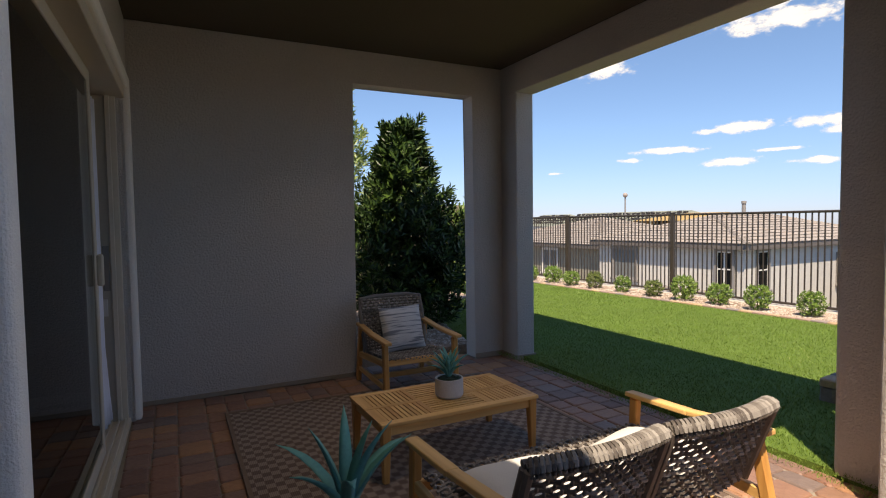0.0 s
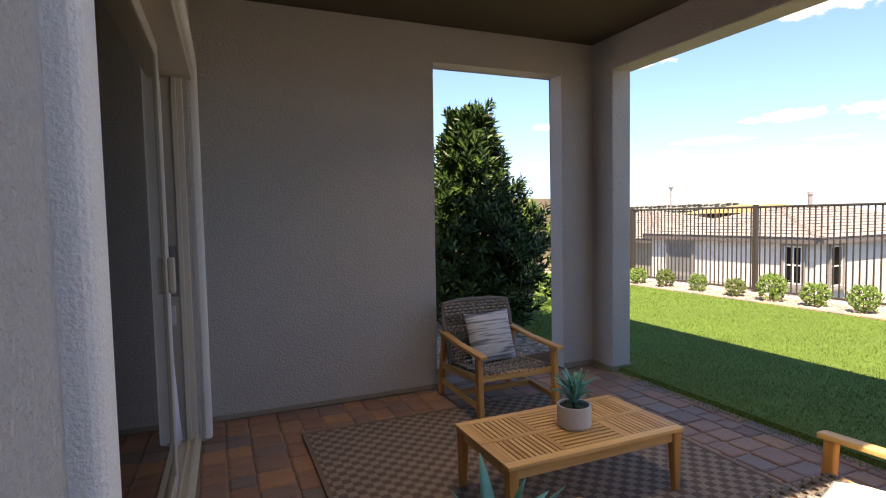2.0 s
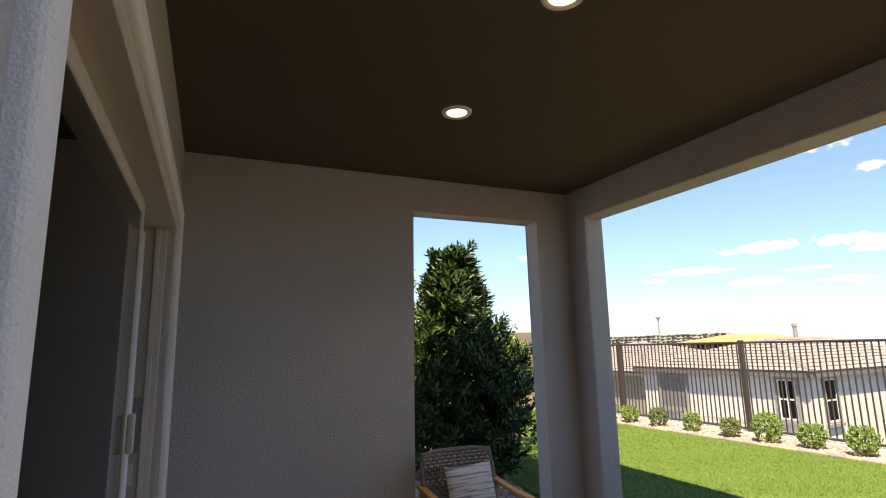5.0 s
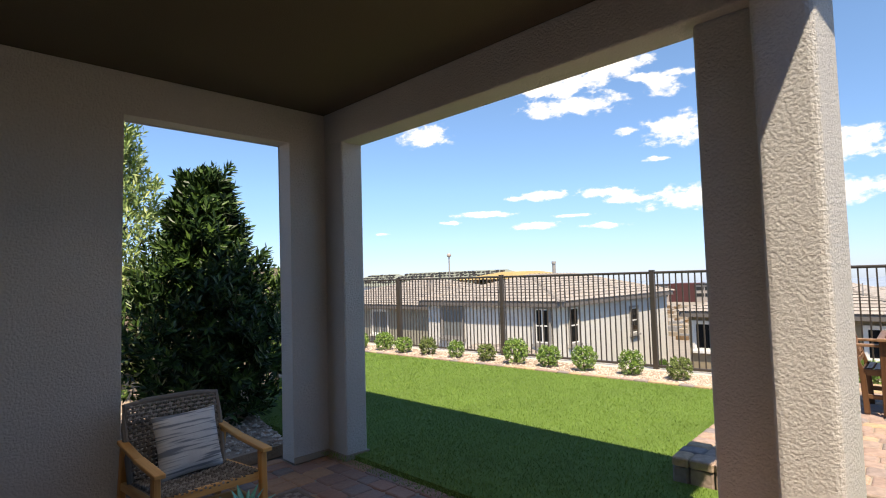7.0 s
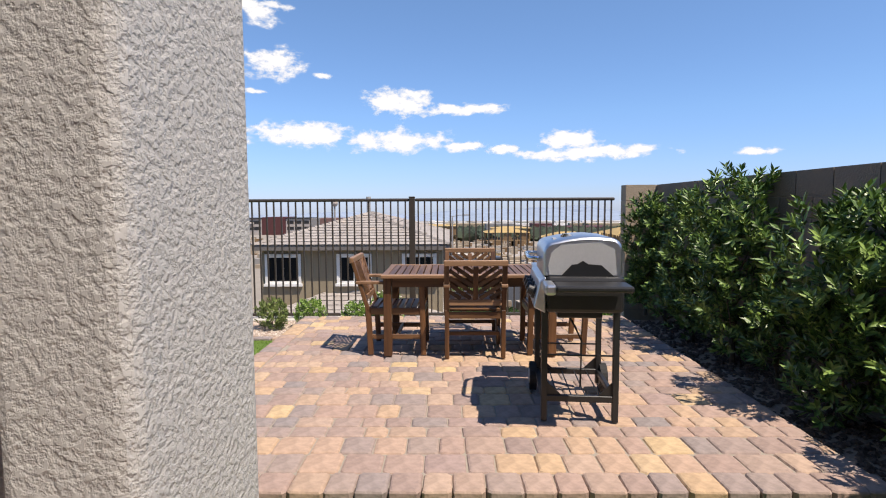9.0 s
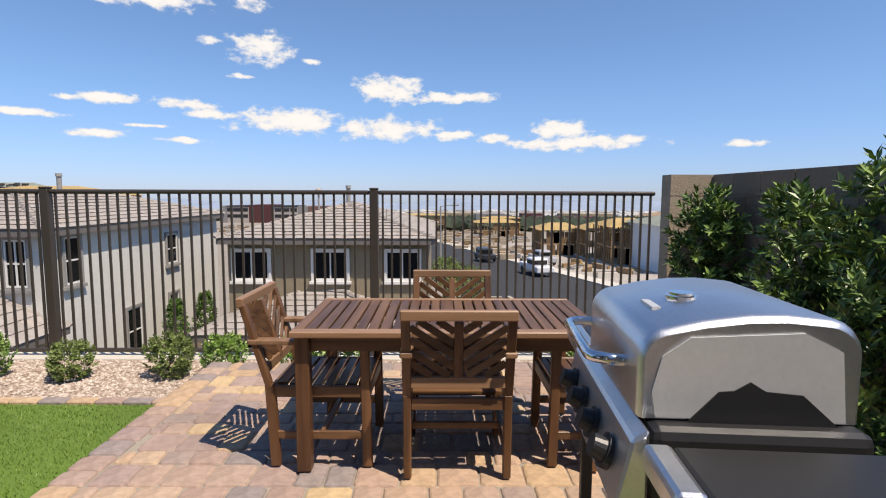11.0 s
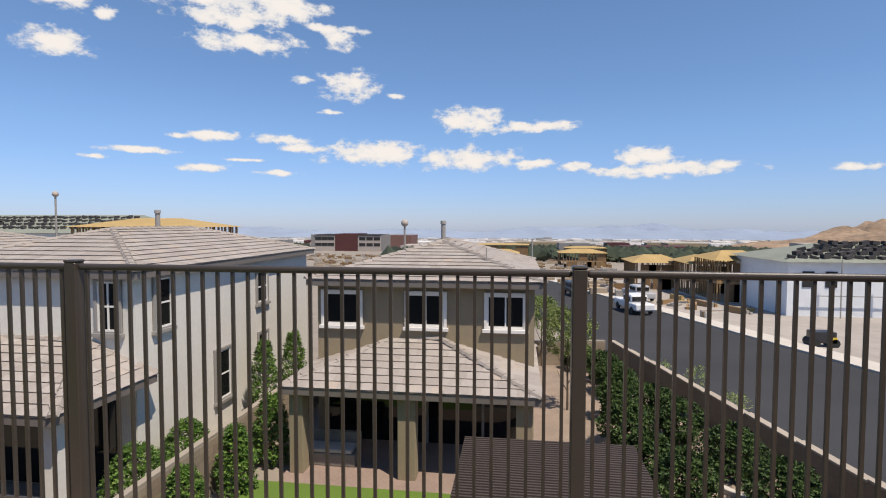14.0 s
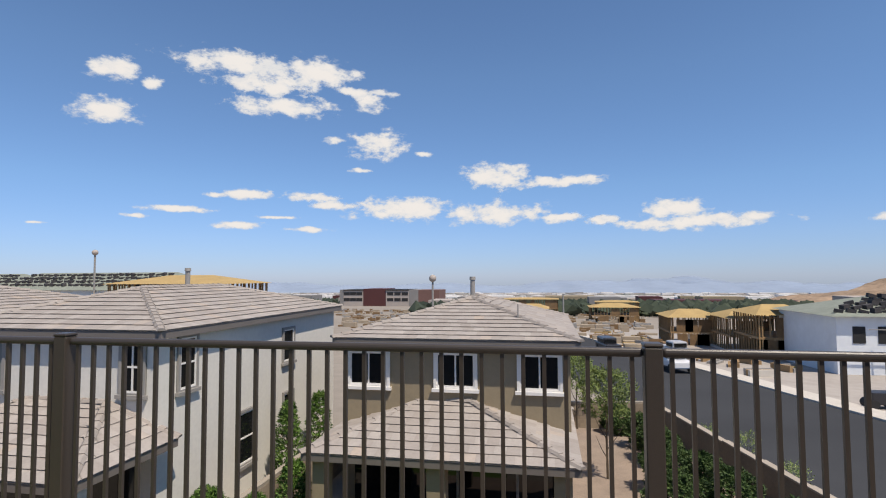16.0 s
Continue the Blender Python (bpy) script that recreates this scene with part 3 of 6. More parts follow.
window_on(hh, "w", 20.6, 26.3, 27.3, -1.5, -0.1, TRIM_W)

# ---- foliage ----
LEAF_TREE = island_mat("leaf_laurel", [(0.0, (0.012, 0.030, 0.008)), (0.6, (0.028, 0.062, 0.014)), (1.0, (0.085, 0.15, 0.03))], 0.42, 20, 0)
LEAF_SHRUB = island_mat("leaf_shrub", [(0.0, (0.045, 0.10, 0.02)), (0.6, (0.09, 0.175, 0.035)), (1.0, (0.17, 0.26, 0.06))], 0.45, 20, 0)
LEAF_BRIGHT = island_mat("leaf_bright", [(0.0, (0.085, 0.165, 0.028)), (0.6, (0.165, 0.285, 0.05)), (1.0, (0.31, 0.42, 0.11))], 0.5, 20, 0)
LEAF_PALE = island_mat("leaf_pale", [(0.0, (0.10, 0.15, 0.04)), (1.0, (0.22, 0.27, 0.09))], 0.5, 20, 0)
LEAF_HEDGE = island_mat("leaf_hedge", [(0.0, (0.035, 0.075, 0.015)), (0.5, (0.085, 0.16, 0.032)), (1.0, (0.24, 0.35, 0.085))], 0.4, 20, 0)
LEAF_GOLD = island_mat("leaf_yellow_green", [(0.0, (0.13, 0.20, 0.05)), (0.6, (0.24, 0.32, 0.09)), (1.0, (0.42, 0.46, 0.18))], 0.5, 20, 0)
LEAF_VALLEY = island_mat("leaf_valley", [(0.0, (0.022, 0.034, 0.020)), (1.0, (0.05, 0.066, 0.036))], 0.8, 20, 0)
LEAF_FAR = island_mat("leaf_far", [(0.0, (0.022, 0.048, 0.015)), (1.0, (0.085, 0.135, 0.04))], 0.6, 20, 0)
FLOWER = island_mat("white_petal", [(0.0, (0.75, 0.73, 0.62)), (1.0, (0.82, 0.81, 0.76))], 0.6, 20, 0)
for leaf in (LEAF_TREE, LEAF_SHRUB, LEAF_PALE, LEAF_FAR):
    leaf.node_tree.nodes["Principled BSDF"].inputs["Specular IOR Level"].default_value = 0.25
BARK = mat("bark", (0.11, 0.085, 0.06), 0.95, 0.3, 40, 5, 0.006, 30)


def leaf_mesh(vs, fs, p, d, up, ln, wd):
    """One folded pointed leaf from p along d."""
    s = d.cross(up)
    if s.length < 1e-3:
        return
    s.normalize()
    nrm = s.cross(d)
    k = len(vs)
    vs += [p, p + d * (ln * 0.5) + s * (wd / 2) + nrm * (wd * 0.15), p + d * ln, p + d * (ln * 0.5) - s * (wd / 2) + nrm * (wd * 0.15)]
    fs += [(k, k + 1, k + 2), (k, k + 2, k + 3)]


def shoots(rng, inside, count, per, leaf, width, length=0.16, rise=0.5, skin=0.72):
    """Leafy shoots in a body: inside(rng) gives a point and its outward way."""
    vs, fs = [], []
    for _ in range(count):
        p, out = inside(rng)
        d = (out + Vector((rng.uniform(-0.5, 0.5), rng.uniform(-0.5, 0.5), rise + rng.uniform(-0.3, 0.3)))).normalized()
        for i in range(per):
            t = i / per
            base = p + d * (length * t)
            a = i * 2.4 + rng.uniform(0, 1)
            side = d.cross(Vector((0.3, 0.2, 1))).normalized()
            w2 = side.cross(d)
            ld = (side * math.cos(a) + w2 * math.sin(a) + d * (0.5 + 0.9 * t)).normalized()
            leaf_mesh(vs, fs, base, ld, d, leaf * rng.uniform(0.7, 1.15), width * rng.uniform(0.8, 1.1))
    return vs, fs


def ellipsoid(rx, ry, z0, h, profile, seed=0, lump=0.22):
    """Sampler of points near the skin of an upright body with an uneven outline."""
    def f(rng):
        z = rng.random() ** 0.85
        a = rng.uniform(0, 2 * math.pi)
        r = profile(z)
        nz = noise.noise(Vector((math.cos(a) * 1.6 + seed * 7.1, math.sin(a) * 1.6, z * h * 2.2)))
        rad = r * (1 + lump * nz) * (rng.random() ** 0.22)
        out = Vector((math.cos(a), math.sin(a), 0.25))
        return Vector((rx * rad * math.cos(a), ry * rad * math.sin(a), z0 + z * h)), out
    return f


def limbs(rng, h, r, n, spread, z0=0.0):
    bm = bmesh.new()
    tube(bm, [(0, 0, z0), (0.02, 0.01, z0 + h * 0.4), (-0.02, 0.02, z0 + h * 0.9)], r, 7, taper=(1, 0.75, 0.25))
    for i in range(n):
        a = i * 2.4
        zb = z0 + h * (0.12 + 0.6 * i / n)
        L = spread * rng.uniform(0.6, 1.0) * (1 - 0.5 * i / n)
        tube(bm, [(0, 0, zb), (L * 0.5 * math.cos(a), L * 0.5 * math.sin(a), zb + h * 0.12), (L * math.cos(a), L * math.sin(a), zb + h * 0.28)], r * 0.45, 5, taper=(1, 0.6, 0.2))
    return bm


def plant(name, m, label, category, seed, body, count, per, leaf, width, material, h, trunk_r, nl, spread, group="", length=0.16, flowers=0, rise=0.5):
    rng = random.Random(seed)
    t = thing(name, m, label, category, group)
    part("trunk", limbs(rng, h, trunk_r, nl, spread), BARK, t)
    vs, fs = shoots(rng, body, count, per, leaf, width, length, rise)
    c = mesh("crown", vs, fs, material, t)
    if flowers:
        vs, fs = [], []
        for _ in range(flowers):
            p, o = body(rng)
            p = p + o * 0.05 + Vector((0, 0, 0.05))
            for k in range(6):
                a = k * 1.05
                leaf_mesh(vs, fs, p, Vector((math.cos(a), math.sin(a), rng.uniform(0.1, 0.7))).normalized(), Vector((0, 0, 1)), 0.016, 0.014)
        mesh("flowers", vs, fs, FLOWER, t, "small white blossoms")["kind"] = "stuff"
    return t


def lobed(h, r, n, seed, profile, leaders=3):
    """Sampler over a crown made of many leafy lobes on an upright body, with a few thin leaders on top."""
    q = random.Random(seed)
    lb = []
    for i in range(n):
        z = (i + 0.5) / n
        a = i * 2.39996 + q.uniform(-0.5, 0.5)
        rr = r * profile(z)
        off = rr * q.uniform(0.45, 0.85)
        lb.append((Vector((off * math.cos(a), off * math.sin(a), 0.15 + z * h * 0.93)), rr * q.uniform(0.28, 0.42) + 0.10))
    for i in range(leaders):
        a = i * 2.1
        for k in range(5):
            lb.append((Vector((0.22 * math.cos(a), 0.22 * math.sin(a), h * (0.90 - 0.05 * i) + 0.10 * k)), 0.05 - 0.008 * k))

    def f(rng):
        c, rl = lb[rng.randrange(n)] if not leaders or rng.random() < 0.985 else lb[-1 - rng.randrange(5 * leaders)]
        d = Vector((rng.gauss(0, 1), rng.gauss(0, 1), rng.gauss(0.2, 1))).normalized()
        return c + d * (rl * rng.uniform(0.55, 1.0)), d + Vector((c.x, c.y, 0)) * 0.5 + Vector((0, 0, 0.25))
    return f


round_body = lambda z: max(0.12, math.sin(math.pi * min(0.98, 0.12 + 0.82 * z)) ** 0.6)
cone_body = lambda z: (0.62 + 1.5 * z if z < 0.25 else 1.0 - 0.93 * ((z - 0.25) / 0.75) ** 0.95)
hedge_body = lambda z: (0.75 + 0.35 * z) * (1.0 if z < 0.75 else 1.0 - 0.75 * ((z - 0.75) / 0.25) ** 1.6)
column_body = lambda z: 0.8 * (1 - z ** 3) + 0.12

# ---- street, kerbs, far pavement ----
RU, RN = Vector((0.98058, 0.19612, 0)), Vector((-0.19612, 0.98058, 0))
RP = Vector((39.3, -16.8, 0))


def strip(name, off0, off1, lift, thick, material, label, category, s0=-45, s1=150, step=6.0):
    vs, fs = [], []
    nseg = int((s1 - s0) / step)
    for i in range(nseg + 1):
        s = s0 + i * step
        for o, dz in ((off0, lift), (off1, lift), (off1, lift - thick), (off0, lift - thick)):
            p = RP + RU * s + RN * o
            vs.append((p.x, p.y, land(max(p.x, 9.6), p.y) + dz))
    for i in range(nseg):
        a, b = i * 4, i * 4 + 4
        fs += [(a + j, a + (j + 1) % 4, b + (j + 1) % 4, b + j) for j in range(4)]
    fs += [(0, 1, 2, 3), (nseg * 4 + 3, nseg * 4 + 2, nseg * 4 + 1, nseg * 4)]
    return tagged(mesh(name, vs, fs, material), label, category, kind="structure")


strip("road", 0.0, 13.25, 0.03, 0.2, ASPHALT, "grey asphalt street sloping down between lots", "road", -28)
strip("kerb", -0.35, 0.0, 0.15, 0.3, CONCRETE, "pale concrete kerb", "kerb", -28)
strip("pavement", -1.9, -0.35, 0.13, 0.3, CONCRETE, "pale concrete pavement beside dirt lots", "pavement", -28)
strip("dirt_lot", -60, -1.9, 0.02, 0.2, mat("graded_dirt", (0.335, 0.30, 0.265), 0.97, 0.22, 0.8, 0.08, 0.03, 4), "graded tan dirt building lots", "ground", -28, 90)

# street-side block wall, stepping with the slope
a0, u0 = Vector((8.6, -9.3, 0)), RU
CAP = mat("cap_tan", (0.36, 0.31, 0.25), 0.95, 0.15, 20, 1.0)
# wall block darkened in colour for the shade on its garden side
STREET_WALL_SHADED = mat("street_wall_shaded", (0.21, 0.165, 0.12), 0.95, 0.2, 12, 0.8, 0.006, 30)
wall_top = thing("garden_wall", pose(0, 0, 0), "tan block wall, faces coloured darker for shade, pale cap stepping down the street", "block wall", kind="structure")
for i in range(12):
    p, q = a0 + RU * (i * 2.4), a0 + RU * (i * 2.4 + 2.4)
    z1 = -4.19 - 0.019 * (i * 2.4 + 1.2)
    bm = bmesh.new(); beam(bm, (p.x, p.y, z1 - 1.2), (q.x, q.y, z1 - 1.2), 0.2, 2.4); part("wall_panel", bm, STREET_WALL_SHADED, wall_top)
    bm = bmesh.new(); beam(bm, (p.x, p.y, z1 + 0.03), (q.x, q.y, z1 + 0.03), 0.26, 0.06); part("cap_stone", bm, CAP, wall_top)
block_run("wall_between_lots", (12, 9.75), (30, 9.6), -5.6, -3.9, 0.2, "tan block wall between the lower gardens")
block_run("wall_lower_end", (37.0, -3.3), (36.2, 1.0), -6.6, -4.7, 0.2, "tan block wall at the side garden's end")
gx = [10.5, 14, 18, 24, 30, 36.2]
gt = [(x, y, land(x, y) + dz) for x in gx for y, dz in ((-9.18 + (x - 8.6) * 0.2, 0.03), (1.0, 0.03), (1.0, -0.2), (-9.18 + (x - 8.6) * 0.2, -0.2))]
gq = [(4 * a + k, 4 * a + (k + 1) % 4, 4 * a + 4 + (k + 1) % 4, 4 * a + 4 + k) for a in range(len(gx) - 1) for k in range(4)]
tagged(mesh("lower_gravel", gt, gq, mat("pink_gravel", (0.27, 0.21, 0.165), 0.95, 0.3, 20, 1, 0.02, 25)), "pinkish gravel side garden", "gravel", kind="structure")
tagged(block("lower_lawn", 13.5, 3.2, -5.45, 20.2, 8.9, -5.36, LAWN_SOIL), "small green lower lawn", "lawn", kind="structure")

# pergola below
pg = thing("pergola", pose(0, 0, 0), "dark brown slatted pergola over the lower garden", "pergola")
PERG = mat("pergola_brown", (0.06, 0.045, 0.038), 0.6, 0.15, 20, 2)
for i in range(26):
    x = 15.9 + i * 0.108
    block("slat", x, -1.07, -3.22, x + 0.05, 2.72, -3.16, PERG, pg)
for y in (-0.9, 2.5):
    block("rafter", 15.8, y - 0.06, -3.36, 18.7, y + 0.06, -3.22, PERG, pg)
    for x in (16.1, 18.3):
        block("post", x - 0.07, y - 0.07, -5.4, x + 0.07, y + 0.07, -3.36, PERG, pg)
sf = thing("garden_sofa", pose(21.7, 7.0, -5.36), "grey wicker sofa on the lower patio", "sofa")
WICK = mat("grey_wicker", (0.22, 0.20, 0.18), 0.8, 0.3, 60, 4, 0.006, 120)
block("sofa_base", -0.4, -0.8, 0, 0.4, 0.8, 0.38, WICK, sf, 0.03)
block("sofa_back", 0.22, -0.8, 0.38, 0.4, 0.8, 0.8, WICK, sf, 0.03)
block("cushion", -0.38, -0.7, 0.38, 0.22, 0.7, 0.5, mat("cushion_grey", (0.4, 0.39, 0.37), 0.9, 0.1, 40, 3), sf, 0.04)

# lower garden plants
rng = random.Random(5)
for i in range(10):
    p = a0 + RU * (4.4 + i * 2.6) + RN * (1.75 + 0.35 * (i % 2))
    h = 1.1 + 0.3 * rng.random()
    plant("garden_shrub", pose(p.x, p.y, -5.4 - 0.0365 * max(0, p.x - 18)), "dense green shrub along the street wall", "shrub", 40 + i,
          ellipsoid(0.72, 0.7, 0.05, h, round_body, i, 0.6), 680, 8, 0.13, 0.06, LEAF_FAR, h * 0.8, 0.04, 5, 0.5, "shrubs along the street wall")
for i, (px_, py_) in enumerate(((20.0, -2.6), (22.1, -2.2), (24.5, -2.0), (27.3, -2.2), (31.1, -2.7))):
    p = Vector((px_, py_, 0))
    h = 1.2 + 0.35 * rng.random()
    plant("garden_shrub", pose(p.x, p.y, -5.4 - 0.0365 * max(0, p.x - 18)), "dense green shrub in the side garden", "shrub", 240 + i,
          ellipsoid(0.62, 0.62, 0.05, h, round_body, i + 3, 0.6), 620, 8, 0.13, 0.06, LEAF_FAR, h * 0.8, 0.04, 5, 0.5, "shrubs in the side garden")
for i, (s0, o0) in enumerate(((6.2, 3.2), (7.6, 2.7), (9.0, 2.9), (10.3, 2.4), (11.8, 2.6), (13.2, 2.3))):
    p = a0 + RU * s0 + RN * o0
    eb = block("edging_block", -0.75, -0.1, 0, 0.75, 0.1, 0.16, CONCRETE, bevel=0.02, seg=1)
    eb.matrix_world = Matrix.Translation((p.x, p.y, land(p.x, p.y) + 0.02)) @ Matrix.Rotation(math.atan2(RU.y, RU.x) + (0.5 if i % 2 else -0.35), 4, "Z")
    tagged(eb, "pale concrete edging block in a gravel bed", "edging", "edging blocks")
for i, (x, y, h, r) in enumerate(((24.6, 10.6, 3.0, 0.5), (27.4, 10.7, 2.9, 0.5), (19.6, 8.95, 1.7, 0.45), (17.3, 8.9, 1.6, 0.45), (18.2, 10.8, 1.6, 0.8), (20.3, 10.8, 1.5, 0.8), (21.6, 8.9, 2.0, 0.5))):
    plant("columnar_shrub", pose(x, y, land(x, y)), "upright dark green shrub beside the lower block wall", "shrub", 60 + i,
          ellipsoid(r, r, 0.05, h, column_body, i), 620, 8, 0.11, 0.05, LEAF_SHRUB, h * 0.8, 0.04, 4, 0.3, "upright shrubs below")
for i, (x, y, h) in enumerate(((28.3, -0.5, 3.9), (36.0, 0.2, 3.6))):
    t = plant("young_tree", pose(x, y, land(x, y)), "slender young tree with airy pale green crown", "tree", 80 + i,
              ellipsoid(0.75, 0.75, h * 0.58, h * 0.44, round_body, i, 0.6), 420, 7, 0.15, 0.055, LEAF_PALE, h * 0.9, 0.05, 6, 0.9, "young trees below", 0.3)

for i, (x, y, h) in enumerate(((30.2, -6.0, 1.3), (27.6, -6.6, 0.9), (33.4, -5.4, 0.8))):
    plant("roadside_weed", pose(x, y, land(x, y)), "airy yellow-green weed growing at the street wall", "weed", 300 + i,
          ellipsoid(0.35, 0.35, 0.2, h, round_body, i, 0.6), 110, 6, 0.11, 0.03, LEAF_GOLD, h * 0.9, 0.02, 5, 0.3, "weeds along the street wall", 0.2, rise=0.9)

# ---- houses under construction across the street ----
OSB = mat("osb_yellow", (0.40, 0.275, 0.11), 0.85, 0.2, 6, 0.6)
STUD = mat("stud_wood", (0.30, 0.19, 0.09), 0.8, 0.25, 8, 0.8)
SHEATH = mat("brown_sheathing", (0.19, 0.115, 0.055), 0.9, 0.25, 4, 0.5)


def framed_house(x, y, w, d, h, seed, rise=1.0):
    """A timber-framed shell: studs, plates, floor deck, some sheathing, and a bare hip roof."""
    r = random.Random(seed)
    z = land(x, y)
    t = thing("framed_house", pose(x, y, z), "timber-framed house under construction with a bare yellow roof", "building site", "houses under construction")
    bm = bmesh.new()
    for lev in (0, 1):
        z0 = lev * h / 2
        for i in range(int(d / 0.8) + 1):
            for xx in (0, w):
                add_box(bm, xx - 0.07, i * 0.8 - 0.07, z0, xx + 0.07, i * 0.8 + 0.07, z0 + h / 2)
        for i in range(int(w / 0.8) + 1):
            for yy in (0, d):
                add_box(bm, i * 0.8 - 0.07, yy - 0.07, z0, i * 0.8 + 0.07, yy + 0.07, z0 + h / 2)
    o = part("studs", bm, STUD, t); o["kind"] = "stuff"
    block("floor_deck", -0.1, -0.1, h / 2 - 0.25, w + 0.1, d + 0.1, h / 2, STUD, t)
    block("ground_slab", -0.2, -0.2, -0.8, w + 0.2, d + 0.2, 0.1, CONCRETE, t)
    for _ in range(6):
        y0 = r.uniform(0, d - 2); lev = r.choice((0, 1)); L = r.uniform(1.2, 3)
        block("sheathing", -0.12, y0, lev * h / 2, -0.08, min(d, y0 + L), lev * h / 2 + h / 2 - 0.3, SHEATH, t)
    e = 0.5
    v = [(-e, -e, h), (w + e, -e, h), (w + e, d + e, h), (-e, d + e, h), (w / 2, d * 0.3, h + rise), (w / 2, d * 0.7, h + rise)]
    mesh("roof", v, [(0, 1, 4), (1, 2, 5, 4), (2, 3, 5), (3, 0, 4, 5), (0, 3, 2, 1)], OSB, t)
    return t


for x, y, w, d, h, k in ((155, -22, 9, 12, 4.1, 1), (88, -22.2, 8, 6.7, 4.0, 2), (80, -26.0, 8, 5.2, 4.2, 3), (72, -27.2, 8, 5.9, 4.9, 4), (140, 1.5, 9, 7, 4.0, 5), (170, 10, 9, 9, 4.2, 6)):
    framed_house(x, y, w, d, h, k)

framed_house(60, 36.0, 9, 14.6, 8.2, 9)
framed_house(192, -2, 10, 18, 6.0, 12, 0.5)
framed_house(205, -30, 9, 14, 5.0, 13, 0.6)


def street_lamp(x, y, top):
    """A tapered pole with a short arm and a flat head over the street."""
    z = land(x, y)
    t = thing("street_lamp", pose(x, y, z), "slim grey street lamp with a flat head", "street lamp")
    bm = bmesh.new(); cyl(bm, 0, 0, 0, top - z, 0.10, 0.055, n=10); part("pole", bm, TRIM_G, t)
    bm = bmesh.new(); tube(bm, [(0, 0, top - z - 0.05), (0, -0.5, top - z + 0.06), (0, -1.0, top - z + 0.08)], 0.035, 6); part("arm", bm, TRIM_G, t)
    block("lamp_head", -0.13, -1.5, top - z + 0.03, 0.13, -0.9, top - z + 0.13, TRIM_G, t, 0.02)
    bm = bmesh.new(); cyl(bm, 0, 0, 0, 0.3, 0.17, 0.15, n=10); part("base", bm, CONCRETE, t)


street_lamp(49.0, 0.42, 0.55)

# white-wrapped house with stacked tiles on its roof
WRAP = mat("white_wrap", (0.70, 0.73, 0.75), 0.7, 0.08, 1.2, 0.4)
ww = thing("wrapped_house", pose(61, -48.2, -7.1), "unfinished house in white wrap with stacked roof tiles", "building site")
block("wall", 0, 0, -0.5, 12, 24.5, 5.3, WRAP, ww)
v = [(-0.6, -0.6, 5.3), (12.6, -0.6, 5.3), (12.6, 25.1, 5.3), (-0.6, 25.1, 5.3), (6, 5.5, 6.9), (6, 19, 6.9)]
mesh("roof", v, [(0, 1, 4), (1, 2, 5, 4), (2, 3, 5), (3, 0, 4, 5), (0, 3, 2, 1)], mat("roof_felt", (0.21, 0.23, 0.19), 0.9, 0.2, 2, 0.4), ww)
TILE_DARK = mat("dark_tile_stack", (0.045, 0.04, 0.04), 0.8, 0.3, 8, 2)
stack_rng = random.Random(14)
for i in range(24):
    for j in range(5):
        s = (j + 0.6) / 5.4
        y0 = 1.0 + i * 0.98
        if y0 < 6.0 * s or y0 > 24.5 - 6.0 * s:
            continue
        jit = Matrix.Translation((6 * s + stack_rng.uniform(-0.15, 0.15), y0 + 0.37, 5.40 + 1.6 * s)) @ Matrix.Rotation(stack_rng.uniform(-0.5, 0.5), 4, "Z") @ Matrix.Rotation(stack_rng.uniform(-0.3, 0.3), 4, "X")
        block("tile_pallet", -0.25, -0.36, 0, 0.25, 0.36, stack_rng.uniform(0.22, 0.42), TILE_DARK, ww, m=jit)
for i, y0 in enumerate((22.2, 20.2, 13.2, 10.8, 6)):
    block("window", -0.06, y0, 2.9, 0.02, y0 + 1.0, 4.4, DARK, ww)
    if i > 1:
        block("window", -0.06, y0 + 0.2, 0.6, 0.02, y0 + 1.0, 1.8, DARK, ww)
for k in range(5):
    block("scaffold_pole", -1.2, 2.0 + k * 4.6, -0.3, -1.12, 2.08 + k * 4.6, 5.6, TRIM_G, ww)
for z in (2.2, 4.2):
    block("scaffold_rail", -1.2, 0, z, -1.12, 22.5, z + 0.07, TRIM_G, ww)

# houses being roofed beyond the grey one
for x, y, L in ((64, 44.5, 29), (70, 75, 16)):
    fh = thing("unroofed_house", pose(x, y, -7.0), "unfinished house with green felt roof and stacked tiles", "building site", "houses being roofed")
    block("wall", 0, 0, -0.5, 10, L, 7.5, WRAP, fh)
    v = [(-0.6, -0.6, 7.5), (10.6, -0.6, 7.5), (10.6, L + 0.6, 7.5), (-0.6, L + 0.6, 7.5), (5, 4, 9.7), (5, L - 4, 9.7)]
    mesh("roof", v, [(0, 1, 4), (1, 2, 5, 4), (2, 3, 5), (3, 0, 4, 5), (0, 3, 2, 1)], bpy.data.materials["roof_felt"], fh)
    for i in range(int(L / 0.9)):
        for j in range(4):
            s = (j + 0.7) / 4.6
            y0 = 0.4 + i * 0.9
            if y0 < 4.4 * s or y0 > L - 0.4 - 4.4 * s:
                continue
            jit = Matrix.Translation((5 * s + stack_rng.uniform(-0.15, 0.15), y0 + 0.3, 7.66 + 2.0 * s)) @ Matrix.Rotation(stack_rng.uniform(-0.5, 0.5), 4, "Z") @ Matrix.Rotation(stack_rng.uniform(-0.3, 0.3), 4, "X")
            block("tile_pallet", -0.22, -0.28, 0, 0.22, 0.28, stack_rng.uniform(0.2, 0.4), TILE_DARK, fh, m=jit)

